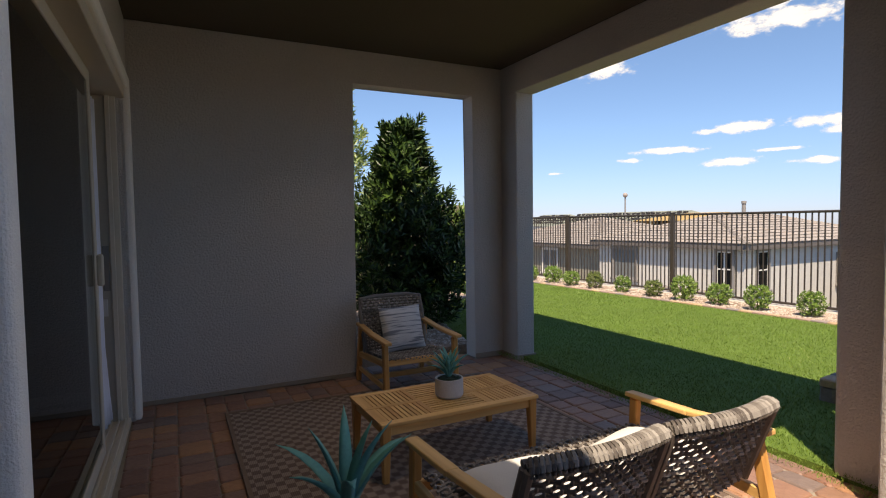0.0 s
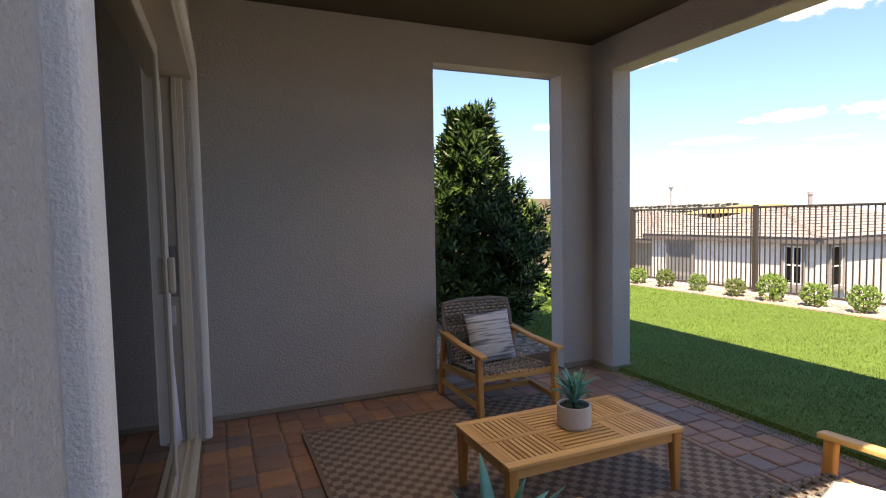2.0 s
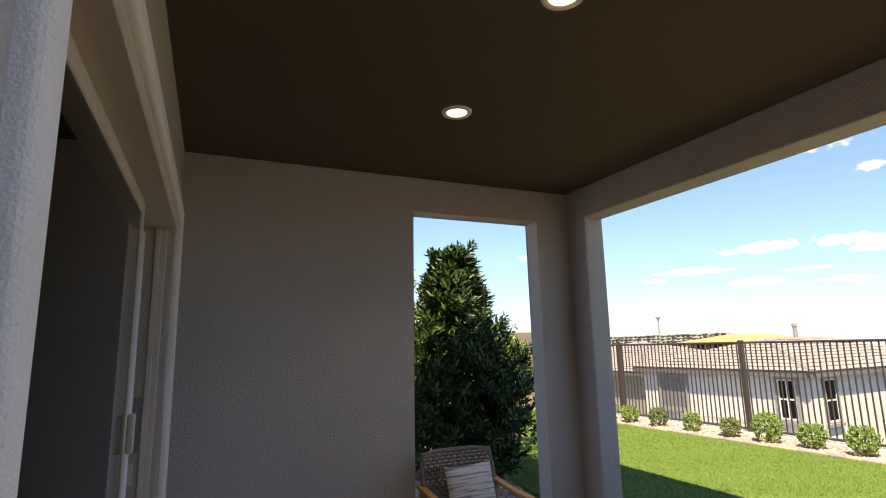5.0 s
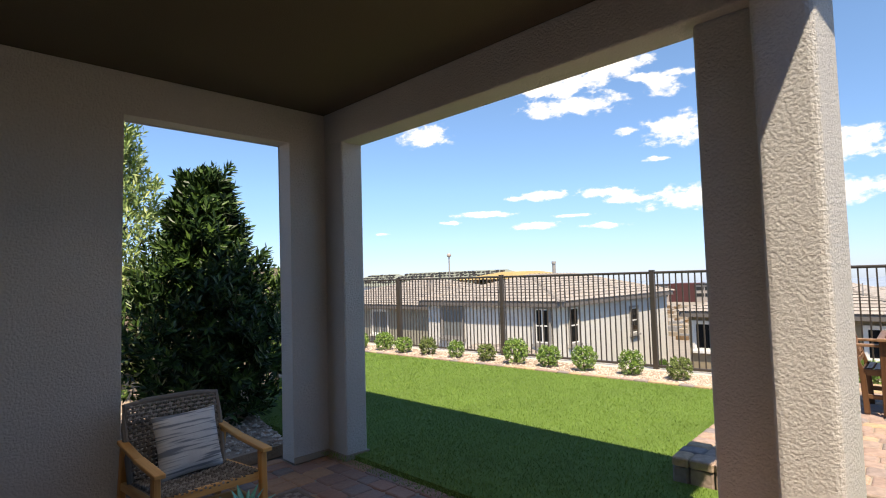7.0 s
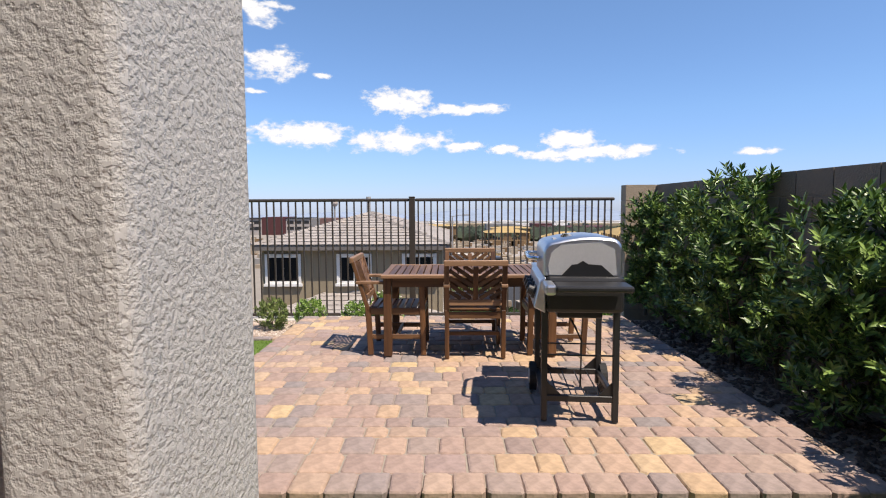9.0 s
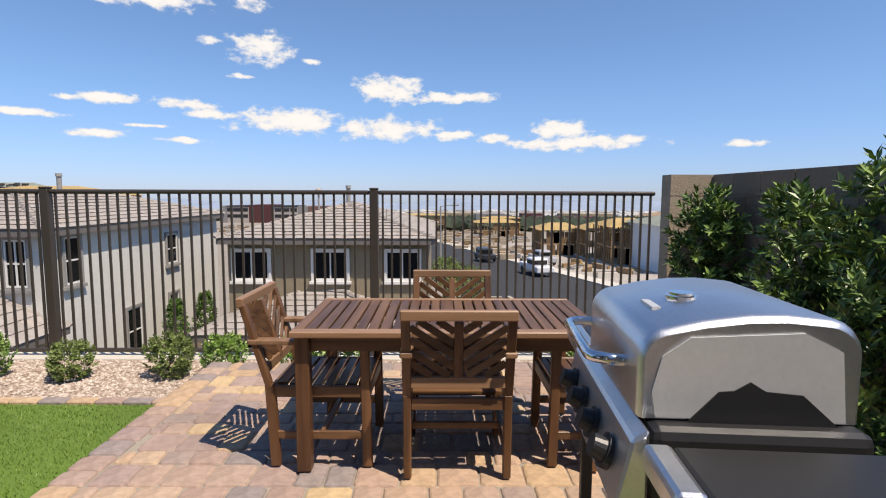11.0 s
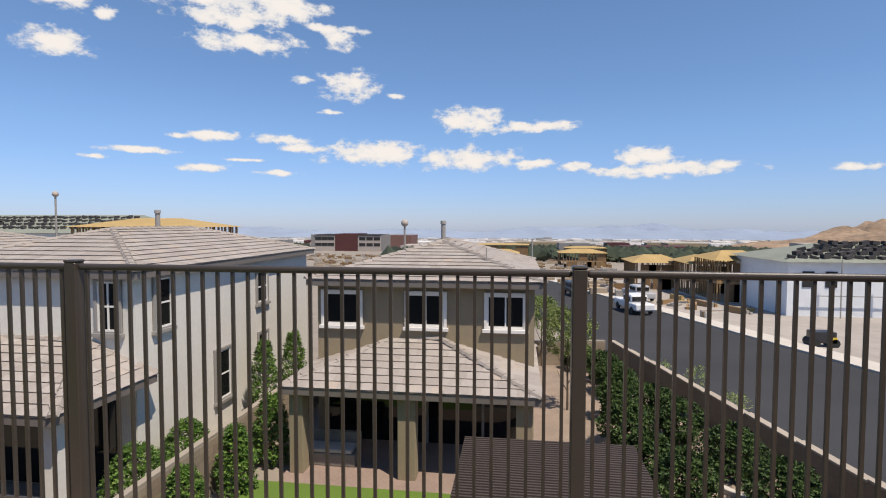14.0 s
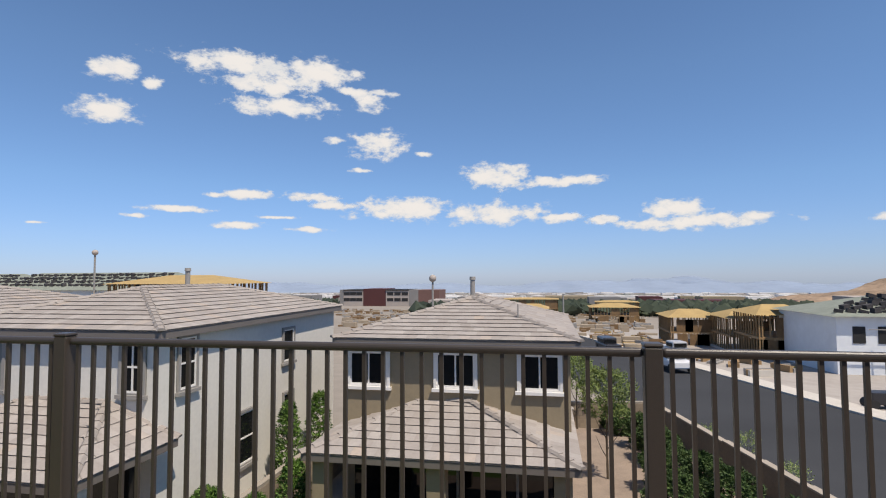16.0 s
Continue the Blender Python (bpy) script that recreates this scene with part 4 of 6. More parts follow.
# ---- far buildings, masts, hills, mountains ----
RED = mat("oxblood_panel", (0.08, 0.022, 0.02), 0.7, 0.1, 1, 0.1)
CGREY = mat("commercial_grey", (0.22, 0.21, 0.20), 0.8, 0.1, 1, 0.1)
CLIGHT = mat("commercial_pale", (0.38, 0.33, 0.29), 0.8, 0.1, 1, 0.1)
cb = thing("commercial_building", pose(380, 76, -21), "long three-storey grey and oxblood commercial building", "building")
BRICKY = mat("commercial_brown", (0.16, 0.085, 0.07), 0.8, 0.1, 1, 0.1)
for y0, y1, z1, m_ in ((0, 15, 13.9, BRICKY), (15, 22, 14.0, CGREY), (22, 39, 13.6, CLIGHT), (39, 56, 14.8, RED), (56, 71, 13.6, CLIGHT), (71, 74, 14.2, CGREY)):
    block("wing", 0, y0, 0, 25, y1 - 0.05, z1, m_, cb)
for y0 in (22.6, 28.0, 33.4, 56.6, 61.4, 66.2):
    for z0 in (6.0, 10.2):
        block("window", -0.15, y0, z0, 0.05, y0 + 4.6, z0 + 2.2, DARK, cb)
block("cornice", -0.6, 22, 13.6, 25.5, 38.95, 14.2, DARK, cb)
block("cornice", -0.6, 56, 13.6, 25.5, 70.95, 14.2, DARK, cb)
rng = random.Random(11)
for i in range(46):
    x, y = rng.uniform(200, 900), rng.uniform(-260, 520)
    if abs(y - 112) < 60 and x < 440:
        continue
    b = thing("far_building", pose(x, y, land(x, y)), "low flat-roofed far building", "building", "far buildings")
    block("wall", 0, 0, -1, rng.uniform(12, 30), rng.uniform(14, 46), rng.uniform(4, 8), rng.choice((CLIGHT, CGREY, WALL_B, RED, CLIGHT)), b)
HILLM = mat("brown_hill", (0.27, 0.19, 0.125), 0.97, 0.55, 0.25, 0.03, 1.5, 0.12)


def hill(name, cx, cy, rx, ry, h, label, material, seed, base=None):
    n = 80
    vs, fs = [], []
    for i in range(n + 1):
        for j in range(n + 1):
            u, w = i / n * 2 - 1, j / n * 2 - 1
            x, y = cx + u * rx, cy + w * ry
            r2 = min(1, u * u + w * w)
            f = (1 - r2) ** 1.3
            z = (land(x, y) if base is None else base) - 3 + h * f * (0.75 + 0.5 * noise.fractal(Vector((u * 2.2 + seed, w * 2.2, seed)), 0.8, 2.0, 8))
            vs.append((x, y, z))
    fs = [(i * (n + 1) + j, (i + 1) * (n + 1) + j, (i + 1) * (n + 1) + j + 1, i * (n + 1) + j + 1) for i in range(n) for j in range(n)]
    return tagged(mesh(name, vs, fs, material, smooth=True), label, "hill", kind="structure")


hill("hill_south", 430, -290, 190, 170, 29, "bare brown desert hill", HILLM, 3)
# the haze of the distance is in the mountains' blue base colour
MOUNT = mat("hazed_mountain", (0.23, 0.285, 0.37), 1.0, 0.12, 0.004, 0.0008)
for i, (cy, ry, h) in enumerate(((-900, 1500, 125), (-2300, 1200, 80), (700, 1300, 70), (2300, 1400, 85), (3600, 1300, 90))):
    hill("mountain_range", 4450, cy, 420, ry, h, "desert mountain range, blue of the haze put into its colour", MOUNT, 20 + i, -116)

# belt of dark trees between the sites and the town
rng = random.Random(31)
vs, fs = [], []
for i in range(3600):
    x = 1000 - 800 * rng.random() ** 0.6
    y = rng.uniform(-0.42, 0.5) * x
    if (abs(y - 112) < 60 and x < 440) or (x < 260 and -20 < y - 0.2 * (x - 39.3) < 4):
        continue
    r, z = rng.uniform(1.6, 4.2), land(x, y)
    k = len(vs)
    for a, b, c in ((1, 0, 0.5), (0, 1, 0.6), (-1, 0, 0.45), (0, -1, 0.5), (0.3, 0.2, 1.3), (0, 0, -0.2), (0.6, 0.6, 0.9), (-0.6, -0.5, 1.0)):
        vs.append((x + a * r * rng.uniform(0.7, 1.3), y + b * r * rng.uniform(0.7, 1.3), z + c * r * rng.uniform(0.8, 1.2)))
    fs += [(k + a, k + b, k + c) for a, b, c in ((0, 6, 4), (6, 1, 4), (1, 2, 4), (2, 7, 4), (7, 3, 4), (3, 0, 4), (1, 0, 5), (2, 1, 5), (3, 2, 5), (0, 3, 5), (0, 1, 6), (2, 3, 7))]
tagged(mesh("far_trees", vs, fs, LEAF_VALLEY), "belt of dark green trees across the valley edge", "trees", kind="stuff")

# rubble, low walls and timber strewn over the building sites
rng = random.Random(37)
for label, material, count in (("grey rubble and low block walls on the building sites", BLOCK_PLAIN, 420), ("stacked brown timber on the building sites", SHEATH, 220), ("dark scrub and pipe stacks on the building sites", TRIM_G, 160)):
    vs, fs = [], []
    for i in range(count):
        x = rng.uniform(75, 260)
        y = rng.uniform(-0.12, 0.42) * x - 6
        if -17.5 < y - 0.2 * (x - 39.3) < 0.5:
            continue
        w, d, h, z = rng.uniform(0.4, 1.6), rng.uniform(0.6, 3.0), rng.uniform(0.2, 1.1), land(x, y)
        k = len(vs)
        vs += box_v(x, y, z - 0.3, x + w, y + d, z + h)
        fs += [tuple(i_ + k for i_ in f) for f in BOX_F]
    tagged(mesh("site_rubble", vs, fs, material), label, "rubble", kind="stuff")

# pale roofs of the town on the valley floor
rng = random.Random(41)
vs, fs = [], []
for i in range(420):
    x, y = rng.uniform(1100, 3900), rng.uniform(-2400, 2600)
    w, d, h, z = rng.uniform(12, 60), rng.uniform(20, 110), rng.uniform(4, 11), land(x, y)
    k = len(vs)
    vs += [(x, y, z), (x + w, y, z), (x + w, y + d, z), (x, y + d, z), (x, y, z + h), (x + w, y, z + h), (x + w, y + d, z + h), (x, y + d, z + h)]
    fs += [(k + 4, k + 5, k + 6, k + 7), (k, k + 4, k + 7, k + 3), (k, k + 1, k + 5, k + 4), (k + 3, k + 7, k + 6, k + 2)]
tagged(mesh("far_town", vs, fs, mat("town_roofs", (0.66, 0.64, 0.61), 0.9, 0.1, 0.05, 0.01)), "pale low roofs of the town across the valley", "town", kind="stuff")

# mast with a ball, and a lamp mast
def mast(x, y, z0, z1, r, ball, label):
    t = thing("mast", pose(x, y, 0), label, "mast")
    bm = bmesh.new(); cyl(bm, 0, 0, z0, z1, r, n=8); part("pole", bm, TRIM_G, t)
    bm = bmesh.new(); bmesh.ops.create_icosphere(bm, subdivisions=2, radius=ball, matrix=Matrix.Translation((0, 0, z1))); part("globe", bm, CLIGHT, t, smooth=True)


mast(60, 12.9, -9, 1.75, 0.10, 0.38, "slim mast topped by a pale globe")
mast(60, 52.5, -9, 4.9, 0.10, 0.34, "slim white mast topped by a globe")

# ---- vehicles and site clutter ----
PAINTS = [mat("car_white", (0.7, 0.7, 0.7), 0.3, 0.03, 5, 1), mat("car_black", (0.03, 0.03, 0.035), 0.3, 0.03, 5, 1), mat("car_silver", (0.4, 0.4, 0.41), 0.3, 0.03, 5, 1)]
RUBBER = mat("rubber", (0.02, 0.02, 0.02), 0.8, 0.1, 20, 2)


def vehicle(x, y, paint, pickup, label):
    t = thing("pickup_truck" if pickup else "car", Matrix.Translation((x, y, land(x, y) + 0.04)) @ Matrix.Rotation(math.atan2(RU.y, RU.x), 4, "Z"), label, "truck" if pickup else "car", "parked vehicles")
    L = 5.4 if pickup else 4.6
    block("body", 0, -0.95, 0.4, L, 0.95, 1.05, paint, t, 0.12)
    block("cabin", 1.4, -0.85, 1.0, 3.4 if pickup else 4.2, 0.85, 1.75, paint, t, 0.18)
    block("side_glass", 1.6, -0.87, 1.12, 3.2, 0.87, 1.58, PANE, t, 0.05)
    block("windscreen", 1.36, -0.7, 1.12, 1.44, 0.7, 1.58, PANE, t, 0.01)
    for wx in (0.95, L - 1.0):
        for wy in (-0.98, 0.78):
            bm = bmesh.new(); tube(bm, [(wx, wy, 0.36), (wx, wy + 0.2, 0.36)], 0.36, 14)
            part("wheel", bm, RUBBER, t)
    return t


for s, o, paint, pk, lab in ((20.0, 2.6, 0, True, "white pickup truck parked at the kerb"), (31.0, -2.6, 2, True, "silver work truck parked on the dirt"), (36.9, 3.4, 1, False, "black car parked along the street")):
    p = RP + RU * s + RN * o
    vehicle(p.x, p.y, PAINTS[paint], pk, lab)
gen = thing("generator", pose(45, -18.5, land(45, -18)), "black and yellow site generator on dirt", "generator")
block("housing", -0.5, -0.7, 0.3, 0.5, 0.7, 1.05, PAINTS[1], gen, 0.05)
block("panel", -0.55, -0.7, 0.32, -0.5, -0.4, 0.7, mat("site_yellow", (0.7, 0.5, 0.05), 0.5, 0.1, 10, 1), gen)
for yy in (-0.6, 0.6):
    bm = bmesh.new(); tube(bm, [(-0.55, yy, 0.3), (0.55, yy, 0.3)], 0.3, 12); part("wheel", bm, RUBBER, gen)
rng = random.Random(9)
for i in range(26):
    s, o = rng.uniform(18, 80), rng.uniform(-9, -3)
    p = RP + RU * s + RN * o
    t = thing("lumber_pile", Matrix.Translation((p.x, p.y, land(p.x, p.y))) @ Matrix.Rotation(rng.uniform(0, 3), 4, "Z"), "stack of building timber and rubble", "building material", "site clutter")
    for k in range(3):
        block("plank", -1.2 + k * 0.1, -0.5 + 0.35 * k, 0, 1.2, -0.2 + 0.35 * k, rng.uniform(0.2, 0.7), rng.choice((STUD, CONCRETE, OSB, TRIM_G)), t)

# ---- clouds: thin far backdrops with broken edges ----
CLOUD = bpy.data.materials.new("cloud")
CLOUD.use_nodes = True
n, l = links_of(CLOUD)
n.remove(n["Principled BSDF"])
co, off = n.new("ShaderNodeTexCoord"), n.new("ShaderNodeMapping")
off.inputs["Scale"].default_value = (1.0, 1.0, 1.9)
l.new(co.outputs["Object"], off.inputs["Vector"])
nz = n.new("ShaderNodeTexNoise"); nz.inputs["Scale"].default_value = 0.0085; nz.inputs["Detail"].default_value = 11; nz.inputs["Roughness"].default_value = 0.64
l.new(off.outputs[0], nz.inputs["Vector"])
ln = n.new("ShaderNodeVectorMath"); ln.operation = "LENGTH"; l.new(co.outputs["UV"], ln.inputs[0])
body = n.new("ShaderNodeMapRange"); body.inputs["From Min"].default_value = 1.0; body.inputs["From Max"].default_value = 0.15
body.inputs["To Min"].default_value = -0.34; body.inputs["To Max"].default_value = 0.24
l.new(ln.outputs["Value"], body.inputs["Value"])
add = n.new("ShaderNodeMath"); add.operation = "ADD"; l.new(nz.outputs["Fac"], add.inputs[0]); l.new(body.outputs[0], add.inputs[1])
al = n.new("ShaderNodeMapRange"); al.inputs["From Min"].default_value = 0.44; al.inputs["From Max"].default_value = 0.66; al.interpolation_type = "SMOOTHSTEP"
l.new(add.outputs[0], al.inputs["Value"])
em, tr, mx = n.new("ShaderNodeEmission"), n.new("ShaderNodeBsdfTransparent"), n.new("ShaderNodeMixShader")
shade = ramp_by(CLOUD, add.outputs[0], [(0.5, (0.64, 0.71, 0.80)), (0.74, (0.84, 0.845, 0.86))])
l.new(shade.outputs[0], em.inputs[0])
em.inputs[1].default_value = 1.0
l.new(al.outputs[0], mx.inputs[0]); l.new(tr.outputs[0], mx.inputs[1]); l.new(em.outputs[0], mx.inputs[2])
l.new(mx.outputs[0], n["Material Output"].inputs[0])


def cloud(az, el, w, h):
    """A cloud by azimuth and height over the horizon, with its breadth and depth, in degrees."""
    R = 3500.0
    c = Vector((math.cos(radians(az)) * math.cos(radians(el)), math.sin(radians(az)) * math.cos(radians(el)), math.sin(radians(el)))) * R
    hw, hh = R * math.tan(radians(w * 0.98)), R * math.tan(radians(h * 0.90))
    fwd = c.normalized()
    right = fwd.cross(Vector((0, 0, 1))).normalized()
    up = right.cross(fwd)
    ob = mesh("backdrop_cloud", [c + right * (sx * hw) + up * (sy * hh) for sx, sy in ((-1, -1), (1, -1), (1, 1), (-1, 1))], [(0, 1, 2, 3)], CLOUD)
    lay = ob.data.uv_layers.new(name="UVMap")
    for i, q in enumerate(((-1, -1), (1, -1), (1, 1), (-1, 1))):
        lay.data[i].uv = q
    ob.visible_shadow = False
    tagged(ob, "small white fair-weather cloud", "cloud", "clouds", "structure")


for row in ((32.5, 20.7, 9.4, 2.7), (28.9, 19.3, 8.2, 3.4), (24.0, 20.6, 7.3, 2.8), (27.6, 17.3, 9.1, 2.3), (42.6, 18.7, 3.8, 2.2), (39.5, 18.0, 1.7, 1.2), (43.3, 15.0, 5.1, 2.3),
            (18.6, 18.3, 3.4, 2.3), (19.3, 19.1, 6.0, 1.0), (17.7, 13.9, 5.6, 3.3), (22.2, 14.2, 2.5, 0.9), (19.5, 11.2, 2.7, 0.6), (13.0, 13.0, 2.1, 0.7), (5.2, 10.7, 7.0, 2.7),
            (-1.5, 9.9, 9.4, 1.3), (14.8, 7.2, 10.7, 2.7), (5.5, 6.8, 11.9, 2.4), (-1.3, 6.2, 4.7, 1.1), (-5.5, 5.9, 4.1, 1.1), (-12.6, 6.6, 6.4, 2.2), (-14.6, 5.3, 12.6, 1.8),
            (-19.7, 5.5, 3.2, 0.9), (-29.2, 4.8, 3.5, 0.7), (37.2, 6.7, 6.6, 0.7), (40.8, 5.9, 2.3, 0.5), (31.1, 8.4, 5.3, 1.0), (33.8, 8.2, 2.3, 0.6), (24.9, 8.4, 5.9, 1.2),
            (22.3, 7.5, 4.0, 1.0), (31.8, 5.3, 4.7, 0.8), (27.9, 6.2, 4.2, 0.4), (25.1, 5.0, 5.4, 0.7), (48.1, 4.9, 1.6, 0.3),
            (52.0, 9.0, 3.0, 0.8), (-29.1, 4.8, 2.6, 0.8)):
    cloud(*row)


# ---- patio door ----
GLASS = bpy.data.materials.new("door_glass")
GLASS.use_nodes = True
n, l = links_of(GLASS)
n["Principled BSDF"].inputs["Transmission Weight"].default_value = 1.0
n["Principled BSDF"].inputs["Roughness"].default_value = 0.0
n["Principled BSDF"].inputs["IOR"].default_value = 1.2
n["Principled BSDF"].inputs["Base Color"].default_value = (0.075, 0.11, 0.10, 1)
door = thing("door_1", HD, "wide almond sliding patio door standing partly open", "door", kind="structure")
bm = bmesh.new()
for r in ((-0.085, -3.20, 0, 0.0, -3.10, 2.52), (-0.085, -0.10, 0, 0.0, 0.0, 2.52), (-0.085, -3.10, 2.42, 0.0, -0.10, 2.52)):
    b = bmesh.new(); add_box(b, *r); bevelled(b, 0.022, 4)
    me = bpy.data.meshes.new("tmp"); b.to_mesh(me); b.free(); bm.from_mesh(me); bpy.data.meshes.remove(me)
part("stucco_surround", bm, STUCCO_TRIM, door, "raised pale stucco surround")
block("frame_head", -0.24, -3.10, 2.35, -0.03, -0.10, 2.425, VINYL, door, 0.004, 1)
block("frame_jamb", -0.24, -3.10, 0.03, -0.086, -3.05, 2.36, VINYL, door, 0.004, 1)
block("frame_jamb", -0.24, -0.15, 0.03, -0.086, -0.10, 2.36, VINYL, door, 0.004, 1)
block("jamb_stop", -0.15, -0.17, 0.05, -0.12, -0.15, 2.36, VINYL, door, 0.003, 1)
block("frame_track", -0.25, -3.10, -0.01, -0.07, -0.10, 0.035, VINYL, door, 0.004, 1)
for x in (-0.10, -0.14, -0.19, -0.225):
    block("track_rib", x - 0.006, -3.05, 0.035, x + 0.006, -0.15, 0.05, VINYL, door)


def slider(y0, y1, x):
    s = block("panel_stile", x - 0.02, y0, 0.05, x + 0.02, y0 + 0.075, 2.36, VINYL, door, 0.004, 1)
    block("panel_stile", x - 0.02, y1 - 0.075, 0.05, x + 0.02, y1, 2.36, VINYL, door, 0.004, 1)
    block("panel_rail", x - 0.02, y0 + 0.075, 0.05, x + 0.02, y1 - 0.075, 0.13, VINYL, door, 0.004, 1)
    block("panel_rail", x - 0.02, y0 + 0.075, 2.28, x + 0.02, y1 - 0.075, 2.36, VINYL, door, 0.004, 1)
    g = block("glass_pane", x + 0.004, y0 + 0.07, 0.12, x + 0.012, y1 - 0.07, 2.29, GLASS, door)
    g.visible_shadow = False
    return s


slider(-3.04, -0.79, -0.17)
bm = bmesh.new(); add_box(bm, -0.15, -0.845, 1.08, -0.115, -0.805, 1.27); bevelled(bm, 0.012, 3); part("pull_handle", bm, VINYL, door)
bm = bmesh.new(); add_box(bm, -0.20, -0.158, 0.98, -0.16, -0.149, 1.30); bevelled(bm, 0.003, 1); part("strike_plate", bm, TRIM_G, door, "metal strike plate")
bm = bmesh.new(); add_box(bm, -0.21, -0.165, 0.80, -0.18, -0.149, 0.92); part("latch", bm, TRIM_W, door)
# sheer curtain in the open part
vs, fs = [], []
nn = 48
for i in range(nn + 1):
    y = -0.95 + i * 0.72 / nn
    for z in (0.07, 0.25, 0.6, 2.3):
        sway = 0.010 * math.sin(i * 1.1) + 0.03 * max(0, (i - 24) / 24) * max(0, 1 - z / 0.5)
        vs.append((-0.207 + sway, y + 0.05 * max(0, 1 - z / 0.8) * i / nn, z))
for i in range(nn):
    for j in range(3):
        k = i * 4 + j
        fs.append((k, k + 4, k + 5, k + 1))
CURT = mat("curtain_white", (0.78, 0.80, 0.88), 0.9, 0.05, 60, 2)
cu = mesh("curtain", vs, fs, CURT, smooth=True)
md = cu.modifiers.new("thick", "SOLIDIFY"); md.thickness = 0.003
cu.matrix_world = HD
tagged(cu, "white sheer curtain hanging inside the open patio door", "curtain")

# ---- recessed ceiling lights ----
LAMP = bpy.data.materials.new("lamp_glow")
LAMP.use_nodes = True
n, l = links_of(LAMP)
em = n.new("ShaderNodeEmission"); em.inputs[0].default_value = (1.0, 0.82, 0.6, 1); em.inputs[1].default_value = 2.5
l.new(em.outputs[0], n["Material Output"].inputs[0])


def downlight(x, y):
    t = thing("recessed_light", pose(x, y, CZ), "lit round recessed light with white trim ring in the ceiling", "ceiling light", "recessed lights")
    bm = bmesh.new()
    nseg = 32
    rings = [[bm.verts.new((r * math.cos(a * 2 * math.pi / nseg), r * math.sin(a * 2 * math.pi / nseg), z)) for a in range(nseg)] for r, z in ((0.098, -0.001), (0.092, -0.012), (0.072, -0.013), (0.062, -0.004))]
    for a, b in zip(rings, rings[1:]):
        for i in range(nseg):
            bm.faces.new((a[i], a[(i + 1) % nseg], b[(i + 1) % nseg], b[i]))
    part("trim_ring", bm, TRIM_W, t, smooth=True)
    bm = bmesh.new(); cyl(bm, 0, 0, -0.006, -0.003, 0.064, n=28); part("lens", bm, LAMP, t)
    data = bpy.data.lights.new("recessed_lamp", "AREA")
    data.shape, data.size, data.energy, data.color, data.spread = "DISK", 0.12, 1.7, (1.0, 0.86, 0.70), radians(105)
    lamp = new("recessed_lamp", data)
    lamp.parent = t
    lamp.location = (0, 0, -0.016)


downlight(1.72, 3.74)
downlight(1.57, 2.53)

# ---- rug ----
RUG = mat("rug_weave", (1, 1, 1), 0.95, 0.18, 220, 3, 0.003, 260)
n, l = links_of(RUG)
co = n.new("ShaderNodeTexCoord")
chk = n.new("ShaderNodeTexChecker"); chk.inputs["Scale"].default_value = 20.0
chk.inputs["Color1"].default_value = (0.165, 0.112, 0.085, 1); chk.inputs["Color2"].default_value = (0.32, 0.25, 0.20, 1)
l.new(co.outputs["Object"], chk.inputs["Vector"])
wv = n.new("ShaderNodeTexWave"); wv.inputs["Scale"].default_value = 32; wv.bands_direction = "X"; wv.inputs["Distortion"].default_value = 0.6
l.new(co.outputs["Object"], wv.inputs["Vector"])
rib = n.new("ShaderNodeMapRange"); rib.inputs["To Min"].default_value = 0.72; rib.inputs["To Max"].default_value = 1.12
l.new(wv.outputs["Fac"], rib.inputs["Value"])
m1, m2 = n.new("ShaderNodeVectorMath"), n.new("ShaderNodeVectorMath")
m1.operation, m2.operation = "MULTIPLY", "SCALE"
l.new(n["Principled BSDF"].inputs["Base Color"].links[0].from_socket, m1.inputs[0]); l.new(chk.outputs["Color"], m1.inputs[1])
l.new(m1.outputs[0], m2.inputs[0]); l.new(rib.outputs[0], m2.inputs["Scale"])
l.new(m2.outputs[0], n["Principled BSDF"].inputs["Base Color"])
rug = thing("rug", HM, "brown and tan checked flatweave outdoor rug on pavers", "rug")
block("weave", 0.56, -3.30, 0.004, 2.76, -0.30, 0.014, RUG, rug, 0.003, 1)
bm = bmesh.new()
for r in ((0.55, -3.31, 0.003, 2.77, -3.285, 0.017), (0.55, -0.315, 0.003, 2.77, -0.29, 0.017), (0.55, -3.285, 0.003, 0.575, -0.315, 0.017), (2.745, -3.285, 0.003, 2.77, -0.315, 0.017)):
    add_box(bm, *r)
part("binding", bm, mat("rug_binding", (0.20, 0.14, 0.10), 0.9, 0.15, 100, 3), rug)

# ---- coffee table ----
ACACIA_X = wood("acacia_along", (0.56, 0.285, 0.088), (0.80, 0.49, 0.185), 0.5, 1, 0)
ACACIA_Y = wood("acacia_across", (0.56, 0.285, 0.088), (0.80, 0.49, 0.185), 0.5, 1, 1)
ACACIA_Z = wood("acacia_up", (0.50, 0.22, 0.058), (0.72, 0.38, 0.115), 0.5, 1, 2)
TZ = 0.335
ct = thing("coffee_table", pose(1.855, 3.19, 0.015, 0, 0, -3.0), "slatted honey-coloured acacia coffee table on a rug", "coffee table")
W, D = 0.52, 0.285
for y0, y1 in ((-D, -D + 0.05), (-0.02, 0.02), (D - 0.05, D)):
    block("frame_rail", -W, y0, TZ - 0.022, W, y1, TZ, ACACIA_X, ct, 0.003, 1)
